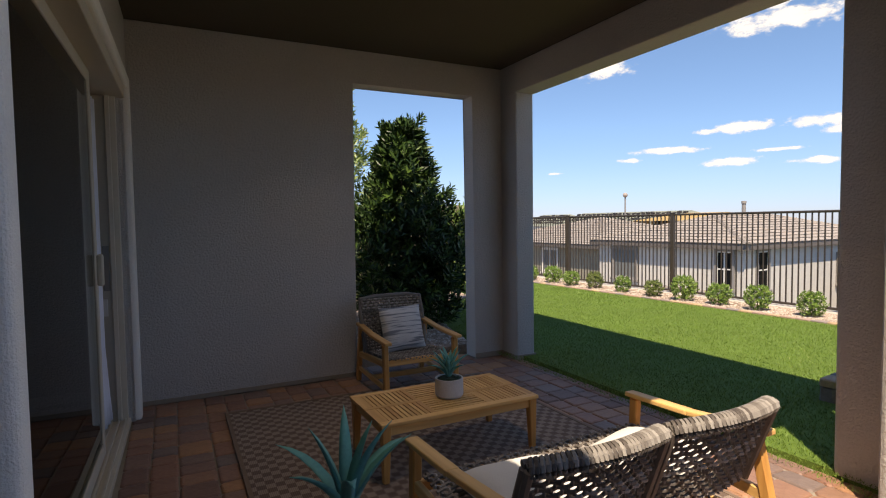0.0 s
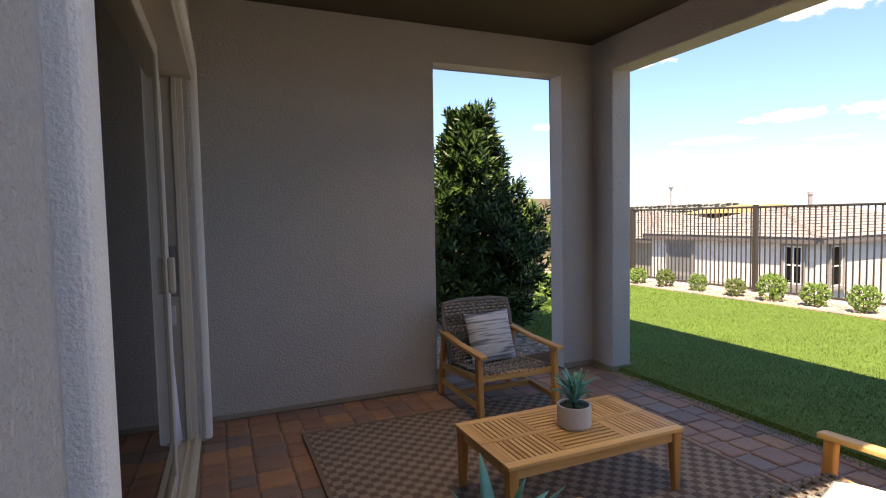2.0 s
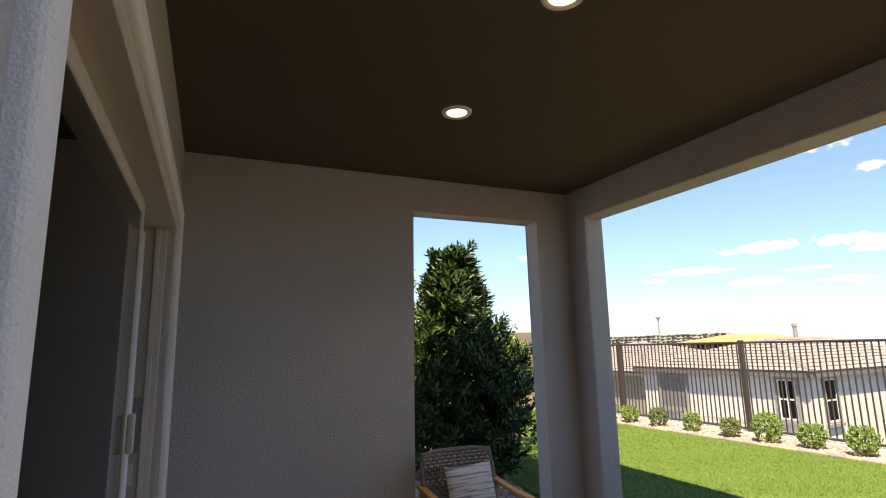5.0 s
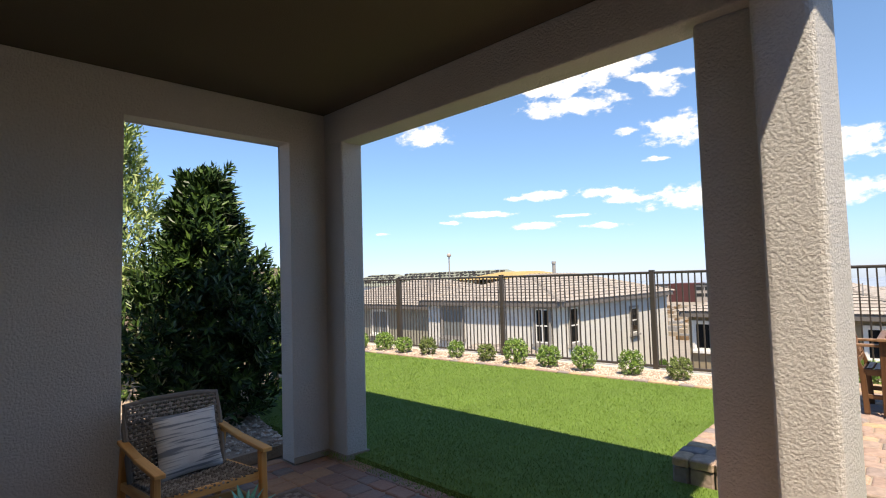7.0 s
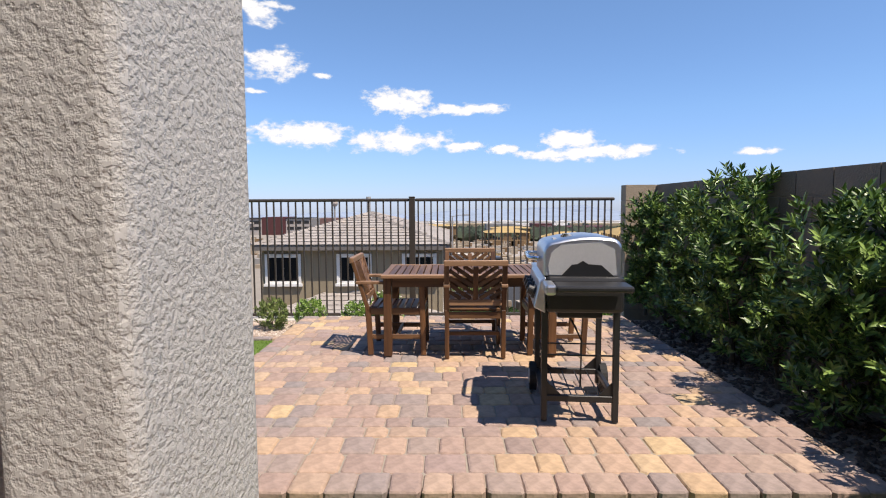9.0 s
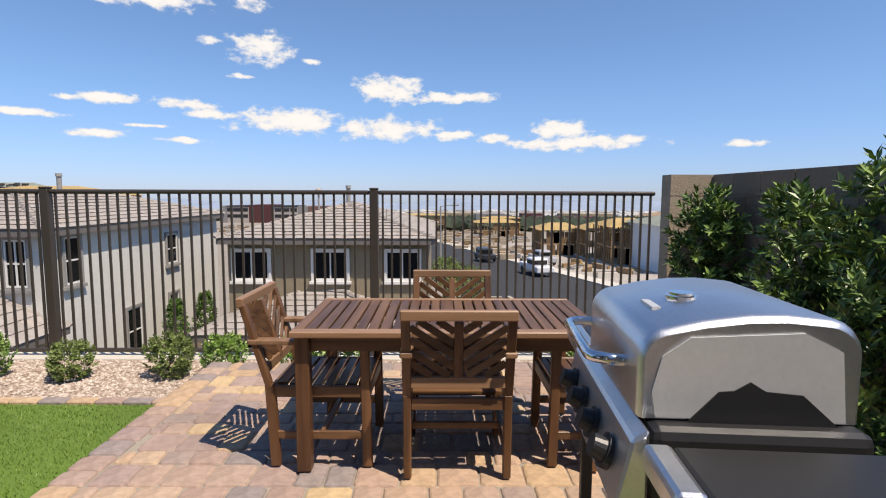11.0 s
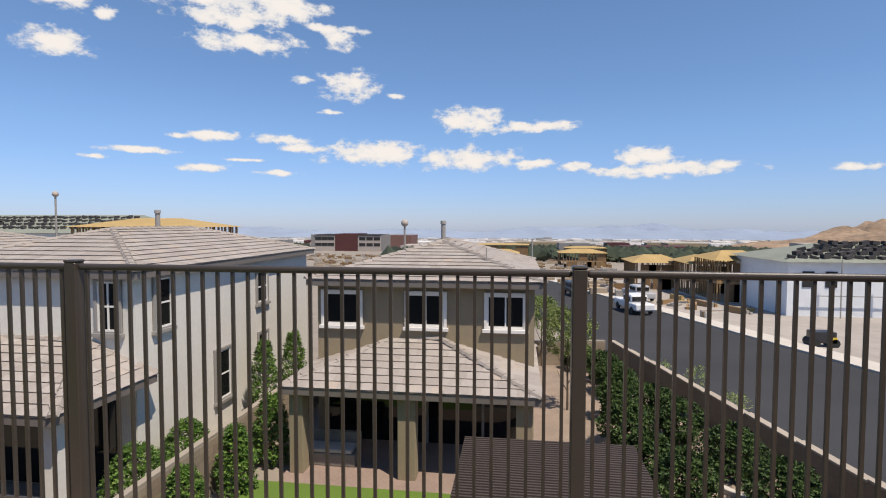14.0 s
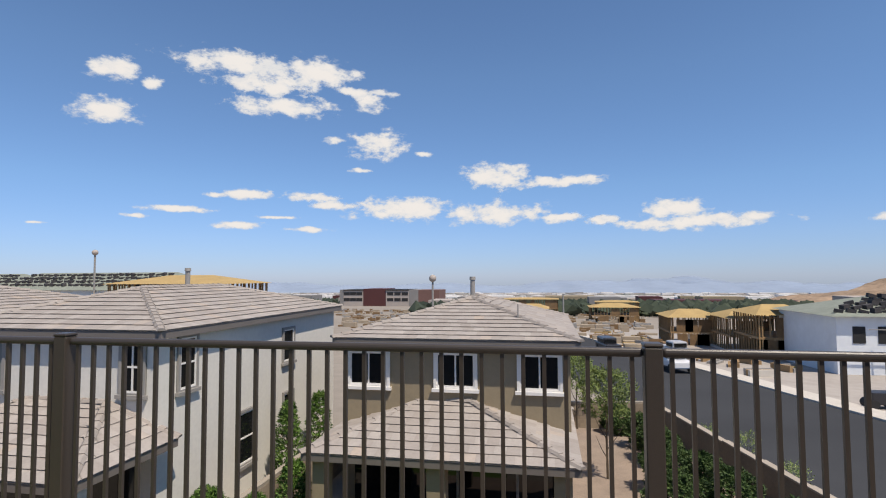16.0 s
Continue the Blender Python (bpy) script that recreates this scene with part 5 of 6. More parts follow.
for x0, x1 in ((-W, -W + 0.06), (-0.20, -0.17), (0.17, 0.20), (W - 0.06, W)):
    for y0, y1 in ((-D + 0.05, -0.02), (0.02, D - 0.05)):
        block("frame_rail", x0, y0, TZ - 0.022, x1, y1, TZ - 0.0005, ACACIA_Y, ct)
for y0, y1 in ((-D + 0.05, -0.02), (0.02, D - 0.05)):
    for xa, xb in ((-W + 0.06, -0.20), (0.20, W - 0.06)):
        k = 9
        for i in range(k):
            x = xa + (i + 0.5) * (xb - xa) / k
            block("slat", x - 0.0105, y0, TZ - 0.018, x + 0.0105, y1, TZ - 0.002, ACACIA_Y, ct)
    k = 6
    for i in range(k):
        y = y0 + (i + 0.5) * (y1 - y0) / k
        block("slat", -0.17, y - 0.012, TZ - 0.018, 0.17, y + 0.012, TZ - 0.002, ACACIA_X, ct)
for y in (-D + 0.035, D - 0.035):
    block("apron", -W + 0.05, y - 0.011, TZ - 0.075, W - 0.05, y + 0.011, TZ - 0.022, ACACIA_X, ct)
for x in (-W + 0.035, W - 0.035):
    block("apron", x - 0.011, -D + 0.05, TZ - 0.075, x + 0.011, D - 0.05, TZ - 0.022, ACACIA_Y, ct)
    for y in (-D + 0.035, D - 0.035):
        bm = bmesh.new()
        sx, sy = (1 if x > 0 else -1), (1 if y > 0 else -1)
        vsq = []
        for z, h in ((0.0, 0.017), (TZ - 0.022, 0.026)):
            c = (x + sx * (0.005 if z == 0 else 0), y + sy * (0.005 if z == 0 else 0))
            vsq.append([bm.verts.new((c[0] + a * h, c[1] + b * h, z)) for a, b in ((-1, -1), (1, -1), (1, 1), (-1, 1))])
        bm.faces.new(vsq[0][::-1]); bm.faces.new(vsq[1])
        for i in range(4):
            bm.faces.new((vsq[0][i], vsq[0][(i + 1) % 4], vsq[1][(i + 1) % 4], vsq[1][i]))
        bevelled(bm, 0.003, 1)
        part("leg", bm, ACACIA_Z, ct)

# ---- potted agaves ----
AGAVE = mat("agave_teal", (0.10, 0.37, 0.35), 0.5, 0.22, 40, 6, 0.001, 60)
POT = mat("cement_pot", (0.58, 0.57, 0.56), 0.85, 0.10, 60, 5, 0.002, 90)
MOSS = mat("dark_moss", (0.055, 0.07, 0.035), 0.95, 0.4, 60, 8, 0.01, 70)


def agave(name, m, label, leaves, ln, wd, pot_r, pot_h, seed, spread):
    r = random.Random(seed)
    t = thing(name, m, label, "potted plant")
    bm = bmesh.new()
    prof = [(0.0, 0.0), (pot_r * 0.90, 0.0), (pot_r, pot_h * 0.12), (pot_r, pot_h), (pot_r * 0.88, pot_h), (pot_r * 0.86, pot_h * 0.82), (0.0, pot_h * 0.80)]
    nseg = 36
    rings = [[bm.verts.new((pr * math.cos(a * 2 * math.pi / nseg), pr * math.sin(a * 2 * math.pi / nseg), z)) for a in range(nseg)] for pr, z in prof[1:-1]]
    for a, b in zip(rings, rings[1:]):
        for i in range(nseg):
            bm.faces.new((a[i], a[(i + 1) % nseg], b[(i + 1) % nseg], b[i]))
    bm.faces.new(rings[0][::-1]); bm.faces.new(rings[-1])
    part("pot", bm, POT, t, smooth=False)
    bm = bmesh.new(); bmesh.ops.create_uvsphere(bm, u_segments=20, v_segments=8, radius=pot_r * 0.84)
    for v in bm.verts:
        v.co.z = pot_h * 0.9 + v.co.z * 0.28 + 0.012 * noise.noise(v.co * 60)
    part("moss", bm, MOSS, t)
    for i in range(leaves):
        a = i * 2.39996 + r.uniform(-0.2, 0.2)
        tilt = spread * (0.25 + 0.75 * (i / leaves)) * r.uniform(0.85, 1.15)
        L = ln * r.uniform(0.75, 1.08)
        ca, sa = math.cos(a), math.sin(a)
        vs, fs = [], []
        seg = 7
        for k in range(seg + 1):
            s = k / seg
            ang = tilt * (0.45 + 0.75 * s)
            rad, z = L * s * math.sin(ang), L * s * math.cos(ang)
            w = wd * (0.65 + 1.0 * s) * (1 - s ** 2.2) + 0.0015 if s > 0.2 else wd * (0.65 + s) + 0.0
            th = wd * 0.22 * (1 - s) + 0.001
            for off, up in ((-w / 2, w * 0.30), (0, -th), (w / 2, w * 0.30), (0, th * 0.6)):
                vs.append(((rad - up * math.cos(ang)) * ca - off * sa, (rad - up * math.cos(ang)) * sa + off * ca, pot_h * 0.92 + z + up * math.sin(ang)))
        for k in range(seg):
            for j in range(4):
                q = k * 4
                fs.append((q + j, q + (j + 1) % 4, q + 4 + (j + 1) % 4, q + 4 + j))
        fs.append((seg * 4, seg * 4 + 1, seg * 4 + 2, seg * 4 + 3))
        mesh("leaf", vs, fs, AGAVE, t, smooth=True)
    return t


agave("potted_agave", pose(1.885, 3.17, TZ + 0.015), "small teal agave in a round pale cement pot on the table", 24, 0.20, 0.036, 0.088, 0.115, 3, 0.75)
agave("floor_agave", pose(0.93, 2.40, 0.0, 0, 0, 20), "large teal agave in a low cement pot on the pavers", 9, 0.54, 0.062, 0.16, 0.20, 8, 0.95)

# ---- wicker weave ----
WICKER = island_mat("wicker_strand", [(0.0, (0.085, 0.07, 0.06)), (0.5, (0.165, 0.145, 0.127)), (1.0, (0.33, 0.305, 0.275))], 0.65, 60, 0.001)


def weave(P, nu, nv, r, amp, skip=1):
    """Over-and-under strands on a surface P(u, v, lift); u and v from 0 to 1."""
    bm = bmesh.new()
    for i in range(nu):
        u = (i + 0.5) / nu
        tube(bm, [P(u, j / nv, amp * (1 if (i + j) % 2 else -1)) for j in range(nv + 1)], r, 5)
    for j in range(nv):
        v = (j + 0.5) / nv
        pts = []
        for i in range(nu + 1):
            pts.append(P(i / nu, v, amp * (1 if (i + j) % 2 else -1)))
        tube(bm, pts, r * 1.15, 5)
    return bm


def pillow(bm, w, h, t, n=14):
    g = [[], []]
    for side in (0, 1):
        for i in range(n + 1):
            row = []
            for j in range(n + 1):
                u, v = i / n * 2 - 1, j / n * 2 - 1
                puff = (max(0, 1 - abs(u) ** 2.6) * max(0, 1 - abs(v) ** 2.6)) ** 0.55
                pin = 1 - 0.06 * (1 - abs(u)) * abs(v) - 0.0
                row.append(bm.verts.new((u * w / 2 * (1 - 0.05 * (1 - v * v)), v * h / 2 * (1 - 0.05 * (1 - u * u)), (1 if side else -1) * (t / 2 * puff + 0.003) + 0.006 * noise.noise(Vector((u * 3, v * 3, side + w * 9))))))
            g[side].append(row)
    for side in (0, 1):
        for i in range(n):
            for j in range(n):
                q = (g[side][i][j], g[side][i + 1][j], g[side][i + 1][j + 1], g[side][i][j + 1])
                bm.faces.new(q if side else q[::-1])
    for i in range(n):
        bm.faces.new((g[0][i][0], g[0][i + 1][0], g[1][i + 1][0], g[1][i][0]))
        bm.faces.new((g[0][i + 1][n], g[0][i][n], g[1][i][n], g[1][i + 1][n]))
        bm.faces.new((g[0][0][i + 1], g[0][0][i], g[1][0][i], g[1][0][i + 1]))
        bm.faces.new((g[0][n][i], g[0][n][i + 1], g[1][n][i + 1], g[1][n][i]))
    return bm


STRIPE = mat("pillow_stripe", (1, 1, 1), 0.95, 0.12, 120, 6, 0.001, 200)
n, l = links_of(STRIPE)
co, mp, nz = n.new("ShaderNodeTexCoord"), n.new("ShaderNodeMapping"), n.new("ShaderNodeTexNoise")
mp.inputs["Scale"].default_value = (2.5, 46, 1)
l.new(co.outputs["Object"], mp.inputs["Vector"]); l.new(mp.outputs[0], nz.inputs["Vector"]); nz.inputs["Scale"].default_value = 1.0
r_ = ramp_by(STRIPE, nz.outputs["Fac"], [(0.40, (0.20, 0.22, 0.25)), (0.47, (0.55, 0.56, 0.57)), (0.62, (0.62, 0.62, 0.62)), (0.70, (0.30, 0.32, 0.35))])
mm = n.new("ShaderNodeVectorMath"); mm.operation = "MULTIPLY"
l.new(n["Principled BSDF"].inputs["Base Color"].links[0].from_socket, mm.inputs[0]); l.new(r_.outputs[0], mm.inputs[1]); l.new(mm.outputs[0], n["Principled BSDF"].inputs["Base Color"])
LINEN = mat("cream_linen", (0.70, 0.68, 0.63), 0.95, 0.06, 150, 3, 0.001, 220)


def lounge_frame(t, w, d, arm_z, seat_z, reach=0.58):
    """Wooden legs, arms and rails of a lounge seat that faces -y; the back is at +y."""
    hw = w / 2
    for s in (-1, 1):
        x = s * hw
        bar("front_leg", (x, -d * 0.5, 0), (x, -d * 0.47, arm_z - 0.02), 0.042, 0.05, ACACIA_Z, t, 0.006, (0, 1, 0))
        bar("back_leg", (x, d * 0.5, 0), (x, d * 0.36, arm_z + 0.02), 0.042, 0.05, ACACIA_Z, t, 0.006, (0, 1, 0))
        bm = bmesh.new()
        beam(bm, (x, -d * reach, arm_z - 0.004), (x, -d * 0.05, arm_z + 0.008), 0.062, 0.026)
        beam(bm, (x, -d * 0.05, arm_z + 0.008), (x, d * 0.45, arm_z + 0.045), 0.055, 0.026)
        bevelled(bm, 0.006, 2)
        part("arm", bm, ACACIA_Y, t)
        bar("side_rail", (x, -d * 0.47, seat_z - 0.03), (x, d * 0.40, seat_z - 0.08), 0.03, 0.05, ACACIA_Y, t, 0.004)
        bar("stretcher", (x, -d * 0.49, 0.10), (x, d * 0.48, 0.12), 0.025, 0.04, ACACIA_Y, t, 0.004)
    bar("front_rail", (-hw, -d * 0.45, seat_z - 0.03), (hw, -d * 0.45, seat_z - 0.03), 0.03, 0.05, ACACIA_X, t, 0.004)
    bar("cross_rail", (-hw, 0.0, 0.11), (hw, 0.0, 0.11), 0.025, 0.045, ACACIA_X, t, 0.004)


# armchair by the end wall
ac = thing("lounge_chair", pose(2.235, 4.51, 0.015, 0, 0, -3.5), "acacia lounge armchair with woven grey wicker seat and back", "armchair")
lounge_frame(ac, 0.62, 0.72, 0.475, 0.33)
part("wicker_seat", weave(lambda u, v, q: Vector((-0.285 + 0.57 * u, -0.34 + 0.60 * v, 0.335 - 0.06 * v - 0.02 * math.sin(math.pi * u) + q)), 22, 24, 0.0085, 0.006), WICKER, ac)
part("wicker_back", weave(lambda u, v, q: Vector((-0.285 + 0.57 * u, 0.20 + 0.13 * v + 0.02 * math.sin(math.pi * u) + q, 0.29 + 0.45 * v)), 22, 18, 0.0085, 0.006), WICKER, ac)
bm = bmesh.new()
tube(bm, [(-0.29, 0.20, 0.28), (-0.30, 0.30, 0.60), (-0.29, 0.335, 0.735), (-0.15, 0.35, 0.75), (0.15, 0.35, 0.75), (0.29, 0.335, 0.735), (0.30, 0.30, 0.60), (0.29, 0.20, 0.28)], 0.02, 8)
part("back_rim", bm, WICKER, ac)
bm = bmesh.new(); pillow(bm, 0.42, 0.40, 0.13)
pl = part("pillow", bm, STRIPE, smooth=True)
pl.matrix_world = pose(2.235, 4.51, 0.015, 0, 0, -3.5) @ pose(0.03, 0.125, 0.48, 72, 0, 7)
tagged(pl, "grey and white striped square cushion leaning on the chair", "cushion")

# loveseat facing the coffee table
ls = thing("loveseat", pose(1.85, 1.93, 0.015, 0, 0, 177.0), "acacia loveseat with woven wicker back and cream cushions", "sofa")
lounge_frame(ls, 1.30, 0.80, 0.475, 0.32, 0.53)
for k, cx in enumerate((-0.315, 0.315)):
    def back(u, v, q, cx=cx):
        top = 0.355 + 0.008 * math.sin(math.pi * u)
        return Vector((cx - 0.30 + 0.60 * u, 0.27 + 0.13 * v + 0.05 * math.cos(math.pi * (u - 0.5)) - 0.02 + q, 0.30 + top * v))
    part("wicker_back", weave(back, 20, 14, 0.007, 0.006), WICKER, ls)
    bm = bmesh.new()
    for e in (-0.018, 0.0, 0.018):
        tube(bm, [back(u, 0.95, e) + Vector((0, 0, 0.02 + 0.3 * abs(e))) for u in [i / 16 for i in range(17)]], 0.017, 7)
    for i in range(1, 34):
        c = back(i / 34, 0.95, 0.0) + Vector((0, 0, 0.02))
        d = (back(min(1, i / 34 + 0.02), 0.95, 0) - back(i / 34 - 0.02, 0.95, 0)).normalized()
        sd = Vector((0, 1, 0)) - d * d.y
        sd.normalize()
        up = d.cross(sd)
        lean = d * 0.012
        tube(bm, [c + sd * (0.036 * math.cos(a)) + up * (0.024 * math.sin(a)) + lean * math.cos(a) for a in [k * 2 * math.pi / 10 for k in range(10)]], 0.0085, 5, closed=True)
    part("back_rim", bm, WICKER, ls)
    for uu in (0.0, 1.0):
        bm = bmesh.new()
        for e in (-0.012, 0.012):
            tube(bm, [back(uu, v / 6, e) for v in range(7)], 0.017, 7)
        part("back_upright", bm, WICKER, ls)
part("wicker_seat", weave(lambda u, v, q: Vector((-0.62 + 1.24 * u, -0.37 + 0.62 * v, 0.325 - 0.04 * v + q)), 40, 20, 0.008, 0.005), WICKER, ls)
for cx, cy, turn in ((-0.30, 0.01, 15), (0.33, 0.0, -5)):
    bm = bmesh.new(); pillow(bm, 0.50, 0.45, 0.13)
    c = part("seat_cushion", bm, LINEN, ls, "plump cream linen cushion", smooth=True)
    c.matrix_local = pose(cx, cy, 0.372, 3, 0, turn)

# ---- garden behind the end wall ----
gb = [(-0.6, 5.42), (3.50, 5.42), (3.92, 6.8), (5.0, 8.4), (5.75, 8.8), (6.0, 12.8), (-0.6, 12.8)]
k = len(gb)
tagged(mesh("gravel_garden", [(x, y, 0.05) for x, y in gb] + [(x, y, -0.05) for x, y in gb], [tuple(range(k)), tuple(range(2 * k - 1, k - 1, -1))] + [(i, i + k, (i + 1) % k + k, (i + 1) % k) for i in range(k)], GRAVEL_BASE),
       "tan gravel bed round the trees", "gravel", kind="structure")
plant("laurel_tree", pose(3.50, 7.1, 0.04), "dense dark green cherry laurel beside the patio opening", "tree", 1, lobed(2.62, 0.96, 64, 1, cone_body), 2600, 10, 0.125, 0.040, LEAF_TREE, 2.6, 0.06, 12, 0.7, length=0.15, rise=0.6)
plant("laurel_tree", pose(3.32, 9.4, 0.04), "taller pale green laurel behind the dark one", "tree", 2, lobed(3.75, 1.1, 44, 2, cone_body, 4), 1100, 9, 0.12, 0.036, LEAF_GOLD, 3.4, 0.06, 10, 0.6, length=0.2, rise=0.7)
plant("garden_shrub", pose(4.98, 8.05, 0.03), "bright green upright shrub beyond the dark laurel", "shrub", 3, lobed(1.5, 0.45, 16, 3, column_body, 1), 420, 9, 0.085, 0.03, LEAF_BRIGHT, 1.2, 0.03, 6, 0.3, length=0.1, rise=0.6)

# ---- dining set ----
EUC_X = wood("eucalyptus_along", (0.070, 0.032, 0.015), (0.185, 0.094, 0.043), 0.42, 1, 0)
EUC_Y = wood("eucalyptus_across", (0.070, 0.032, 0.015), (0.185, 0.094, 0.043), 0.42, 1, 1)
EUC_Z = wood("eucalyptus_up", (0.072, 0.031, 0.014), (0.18, 0.086, 0.037), 0.42, 1, 2)
EUC_L = wood("eucalyptus_edge", (0.17, 0.092, 0.048), (0.31, 0.178, 0.098), 0.45, 1, 1)
dt = thing("dining_table", pose(7.17, 0.59, DZ), "dark oiled slatted wooden dining table with umbrella hole", "table")
TH, HX, HY = 0.69, 0.385, 0.72
for s in (-1, 1):
    block("edge_board", s * HX - 0.035 if s < 0 else HX - 0.035, -HY, TH - 0.028, -HX + 0.035 if s < 0 else HX + 0.0, HY, TH, EUC_L, dt, 0.004, 1)
    block("end_board", -HX + 0.035, HY - 0.05 if s > 0 else -HY, TH - 0.028, HX - 0.035, HY if s > 0 else -HY + 0.05, TH - 0.001, EUC_X, dt, 0.004, 1)
block("middle_board", -HX + 0.035, -0.035, TH - 0.028, -0.03, 0.035, TH - 0.001, EUC_X, dt, 0.003, 1)
block("middle_board", 0.03, -0.035, TH - 0.028, HX - 0.035, 0.035, TH - 0.001, EUC_X, dt, 0.003, 1)
for a, b in ((-HY + 0.05, -0.035), (0.035, HY - 0.05)):
    k = 11
    for i in range(k):
        y = a + (i + 0.5) * (b - a) / k
        block("slat", -HX + 0.035, y - 0.0235, TH - 0.022, HX - 0.035, y + 0.0235, TH - 0.002, EUC_X, dt, 0.003, 1)
bm = bmesh.new()
nseg = 24
rings = [[bm.verts.new((r * math.cos(a * 2 * math.pi / nseg), r * math.sin(a * 2 * math.pi / nseg), z)) for a in range(nseg)] for r, z in ((0.034, TH + 0.001), (0.034, TH + 0.004), (0.024, TH + 0.004), (0.022, TH - 0.03))]
for a, b in zip(rings, rings[1:]):
    for i in range(nseg):
        bm.faces.new((a[i], a[(i + 1) % nseg], b[(i + 1) % nseg], b[i]))
part("umbrella_ring", bm, mat("brass_dull", (0.45, 0.33, 0.2), 0.4, 0.1, 40, 3, metal=0.6), dt)
for s in (-1, 1):
    block("apron", s * (HX - 0.06) - 0.012, -HY + 0.08, TH - 0.11, s * (HX - 0.06) + 0.012, HY - 0.08, TH - 0.028, EUC_Y, dt)
    block("apron", -HX + 0.08, s * (HY - 0.06) - 0.012, TH - 0.11, HX - 0.08, s * (HY - 0.06) + 0.012, TH - 0.028, EUC_X, dt)
    for q in (-1, 1):
        block("leg", s * (HX - 0.045) - 0.033, q * (HY - 0.045) - 0.033, 0.008, s * (HX - 0.045) + 0.033, q * (HY - 0.045) + 0.033, TH - 0.028, EUC_Z, dt, 0.005, 1)


def dining_chair():
    """Armchair facing +x, its back rising from x = 0 and leaning to -x; herringbone slats."""
    t = thing("dining_chair", pose(0, 0, 0), "dark oiled wooden armchair with herringbone slatted back", "chair", "chairs round the dining table")
    H, sz, hw, dp = 0.82, 0.41, 0.25, 0.46
    lean = lambda z: -0.13 * max(0, (z - sz) / (H - sz))
    for s in (-1, 1):
        y = s * (hw - 0.022)
        bar("back_leg", (0.02, y, 0.008), (0.0, y, sz), 0.036, 0.045, EUC_Z, t, 0.004, (1, 0, 0))
        bar("back_stile", (0.0, y, sz - 0.02), (lean(H - 0.03), y, H - 0.03), 0.04, 0.03, EUC_Z, t, 0.004, (1, 0, 0))
        bar("front_leg", (dp, y, 0.008), (dp - 0.01, y, 0.60), 0.036, 0.045, EUC_Z, t, 0.004, (1, 0, 0))
        bar("arm", (lean(0.62) - 0.03, y, 0.615), (dp + 0.04, y, 0.615), 0.055, 0.025, EUC_L, t, 0.005)
        bar("side_rail", (0.0, y, sz - 0.035), (dp, y, sz - 0.035), 0.022, 0.055, EUC_X, t, 0.003)
        bar("side_stretcher", (0.02, y, 0.16), (dp, y, 0.16), 0.02, 0.04, EUC_X, t, 0.003)
    bar("top_rail", (lean(H), -hw, H - 0.02), (lean(H), hw, H - 0.02), 0.034, 0.045, EUC_L, t, 0.005)
    bar("lower_rail", (lean(0.50), -hw + 0.04, 0.475), (lean(0.50), hw - 0.04, 0.475), 0.024, 0.05, EUC_L, t, 0.003)
    bar("middle_stile", (lean(0.48), 0, 0.48), (lean(H - 0.05), 0, H - 0.05), 0.04, 0.022, EUC_Z, t, 0.003, (1, 0, 0))
    z_lo, z_hi = 0.505, H - 0.045
    for s in (-1, 1):
        for i in range(9):
            za = z_lo - 0.13 + i * 0.058            # at the middle stile
            zb = za + 0.135                          # at the outer stile
            ya, yb = s * 0.02, s * (hw - 0.042)
            f0, f1 = 0.0, 1.0
            if za < z_lo:
                f0 = (z_lo - za) / (zb - za)
            if zb > z_hi:
                f1 = (z_hi - za) / (zb - za)
            if f1 - f0 < 0.12:
                continue
            p = [(lean(za + (zb - za) * f), ya + (yb - ya) * f, za + (zb - za) * f) for f in (f0, f1)]
            bar("back_slat", p[0], p[1], 0.014, 0.031, EUC_Y, t, 0, (0, 0, 1))
    for i in range(8):
        x = 0.03 + i * (dp - 0.02) / 8
        block("seat_slat", x, -hw + 0.045, sz - 0.018 - 0.01 * math.sin(math.pi * i / 7), x + 0.042, hw - 0.045, sz - 0.010 * math.sin(math.pi * i / 7), EUC_Y, t)
    bar("front_rail", (dp, -hw + 0.04, sz - 0.045), (dp, hw - 0.04, sz - 0.045), 0.022, 0.055, EUC_Y, t, 0.003)
    bar("back_rail", (0.0, -hw + 0.04, sz - 0.045), (0.0, hw - 0.04, sz - 0.045), 0.022, 0.055, EUC_Y, t, 0.003)
    bar("cross_stretcher", (0.24, -hw + 0.03, 0.16), (0.24, hw - 0.03, 0.16), 0.02, 0.035, EUC_Y, t, 0.003)
    return t


ch = dining_chair()
ch.matrix_world = pose(6.74, 0.55, DZ)
copy_thing(ch, pose(7.69, 0.55, DZ, 0, 0, 180))
copy_thing(ch, pose(7.10, 1.43, DZ, 0, 0, -91))
copy_thing(ch, pose(7.09, -0.37, DZ, 0, 0, 90))

# ---- gas grill ----
STEEL = mat("brushed_steel", (0.70, 0.71, 0.72), 0.34, 0.10, 90, 3, 0.0004, 180, metal=1.0)
STEEL_D = mat("grey_enamel", (0.58, 0.58, 0.57), 0.38, 0.08, 60, 2, metal=0.35)
BLACK = mat("black_enamel", (0.018, 0.018, 0.019), 0.42, 0.15, 60, 3)
CHROME = mat("chrome", (0.72, 0.72, 0.73), 0.12, 0.04, 60, 3, metal=1.0)
gr = thing("gas_grill", pose(5.67, 0.0, DZ, 0, 0, -5) @ Matrix.Diagonal((1, 1, 1.09, 1)), "steel-lidded gas grill on a black wheeled cart", "grill")
x0, x1 = -0.31, 0.34
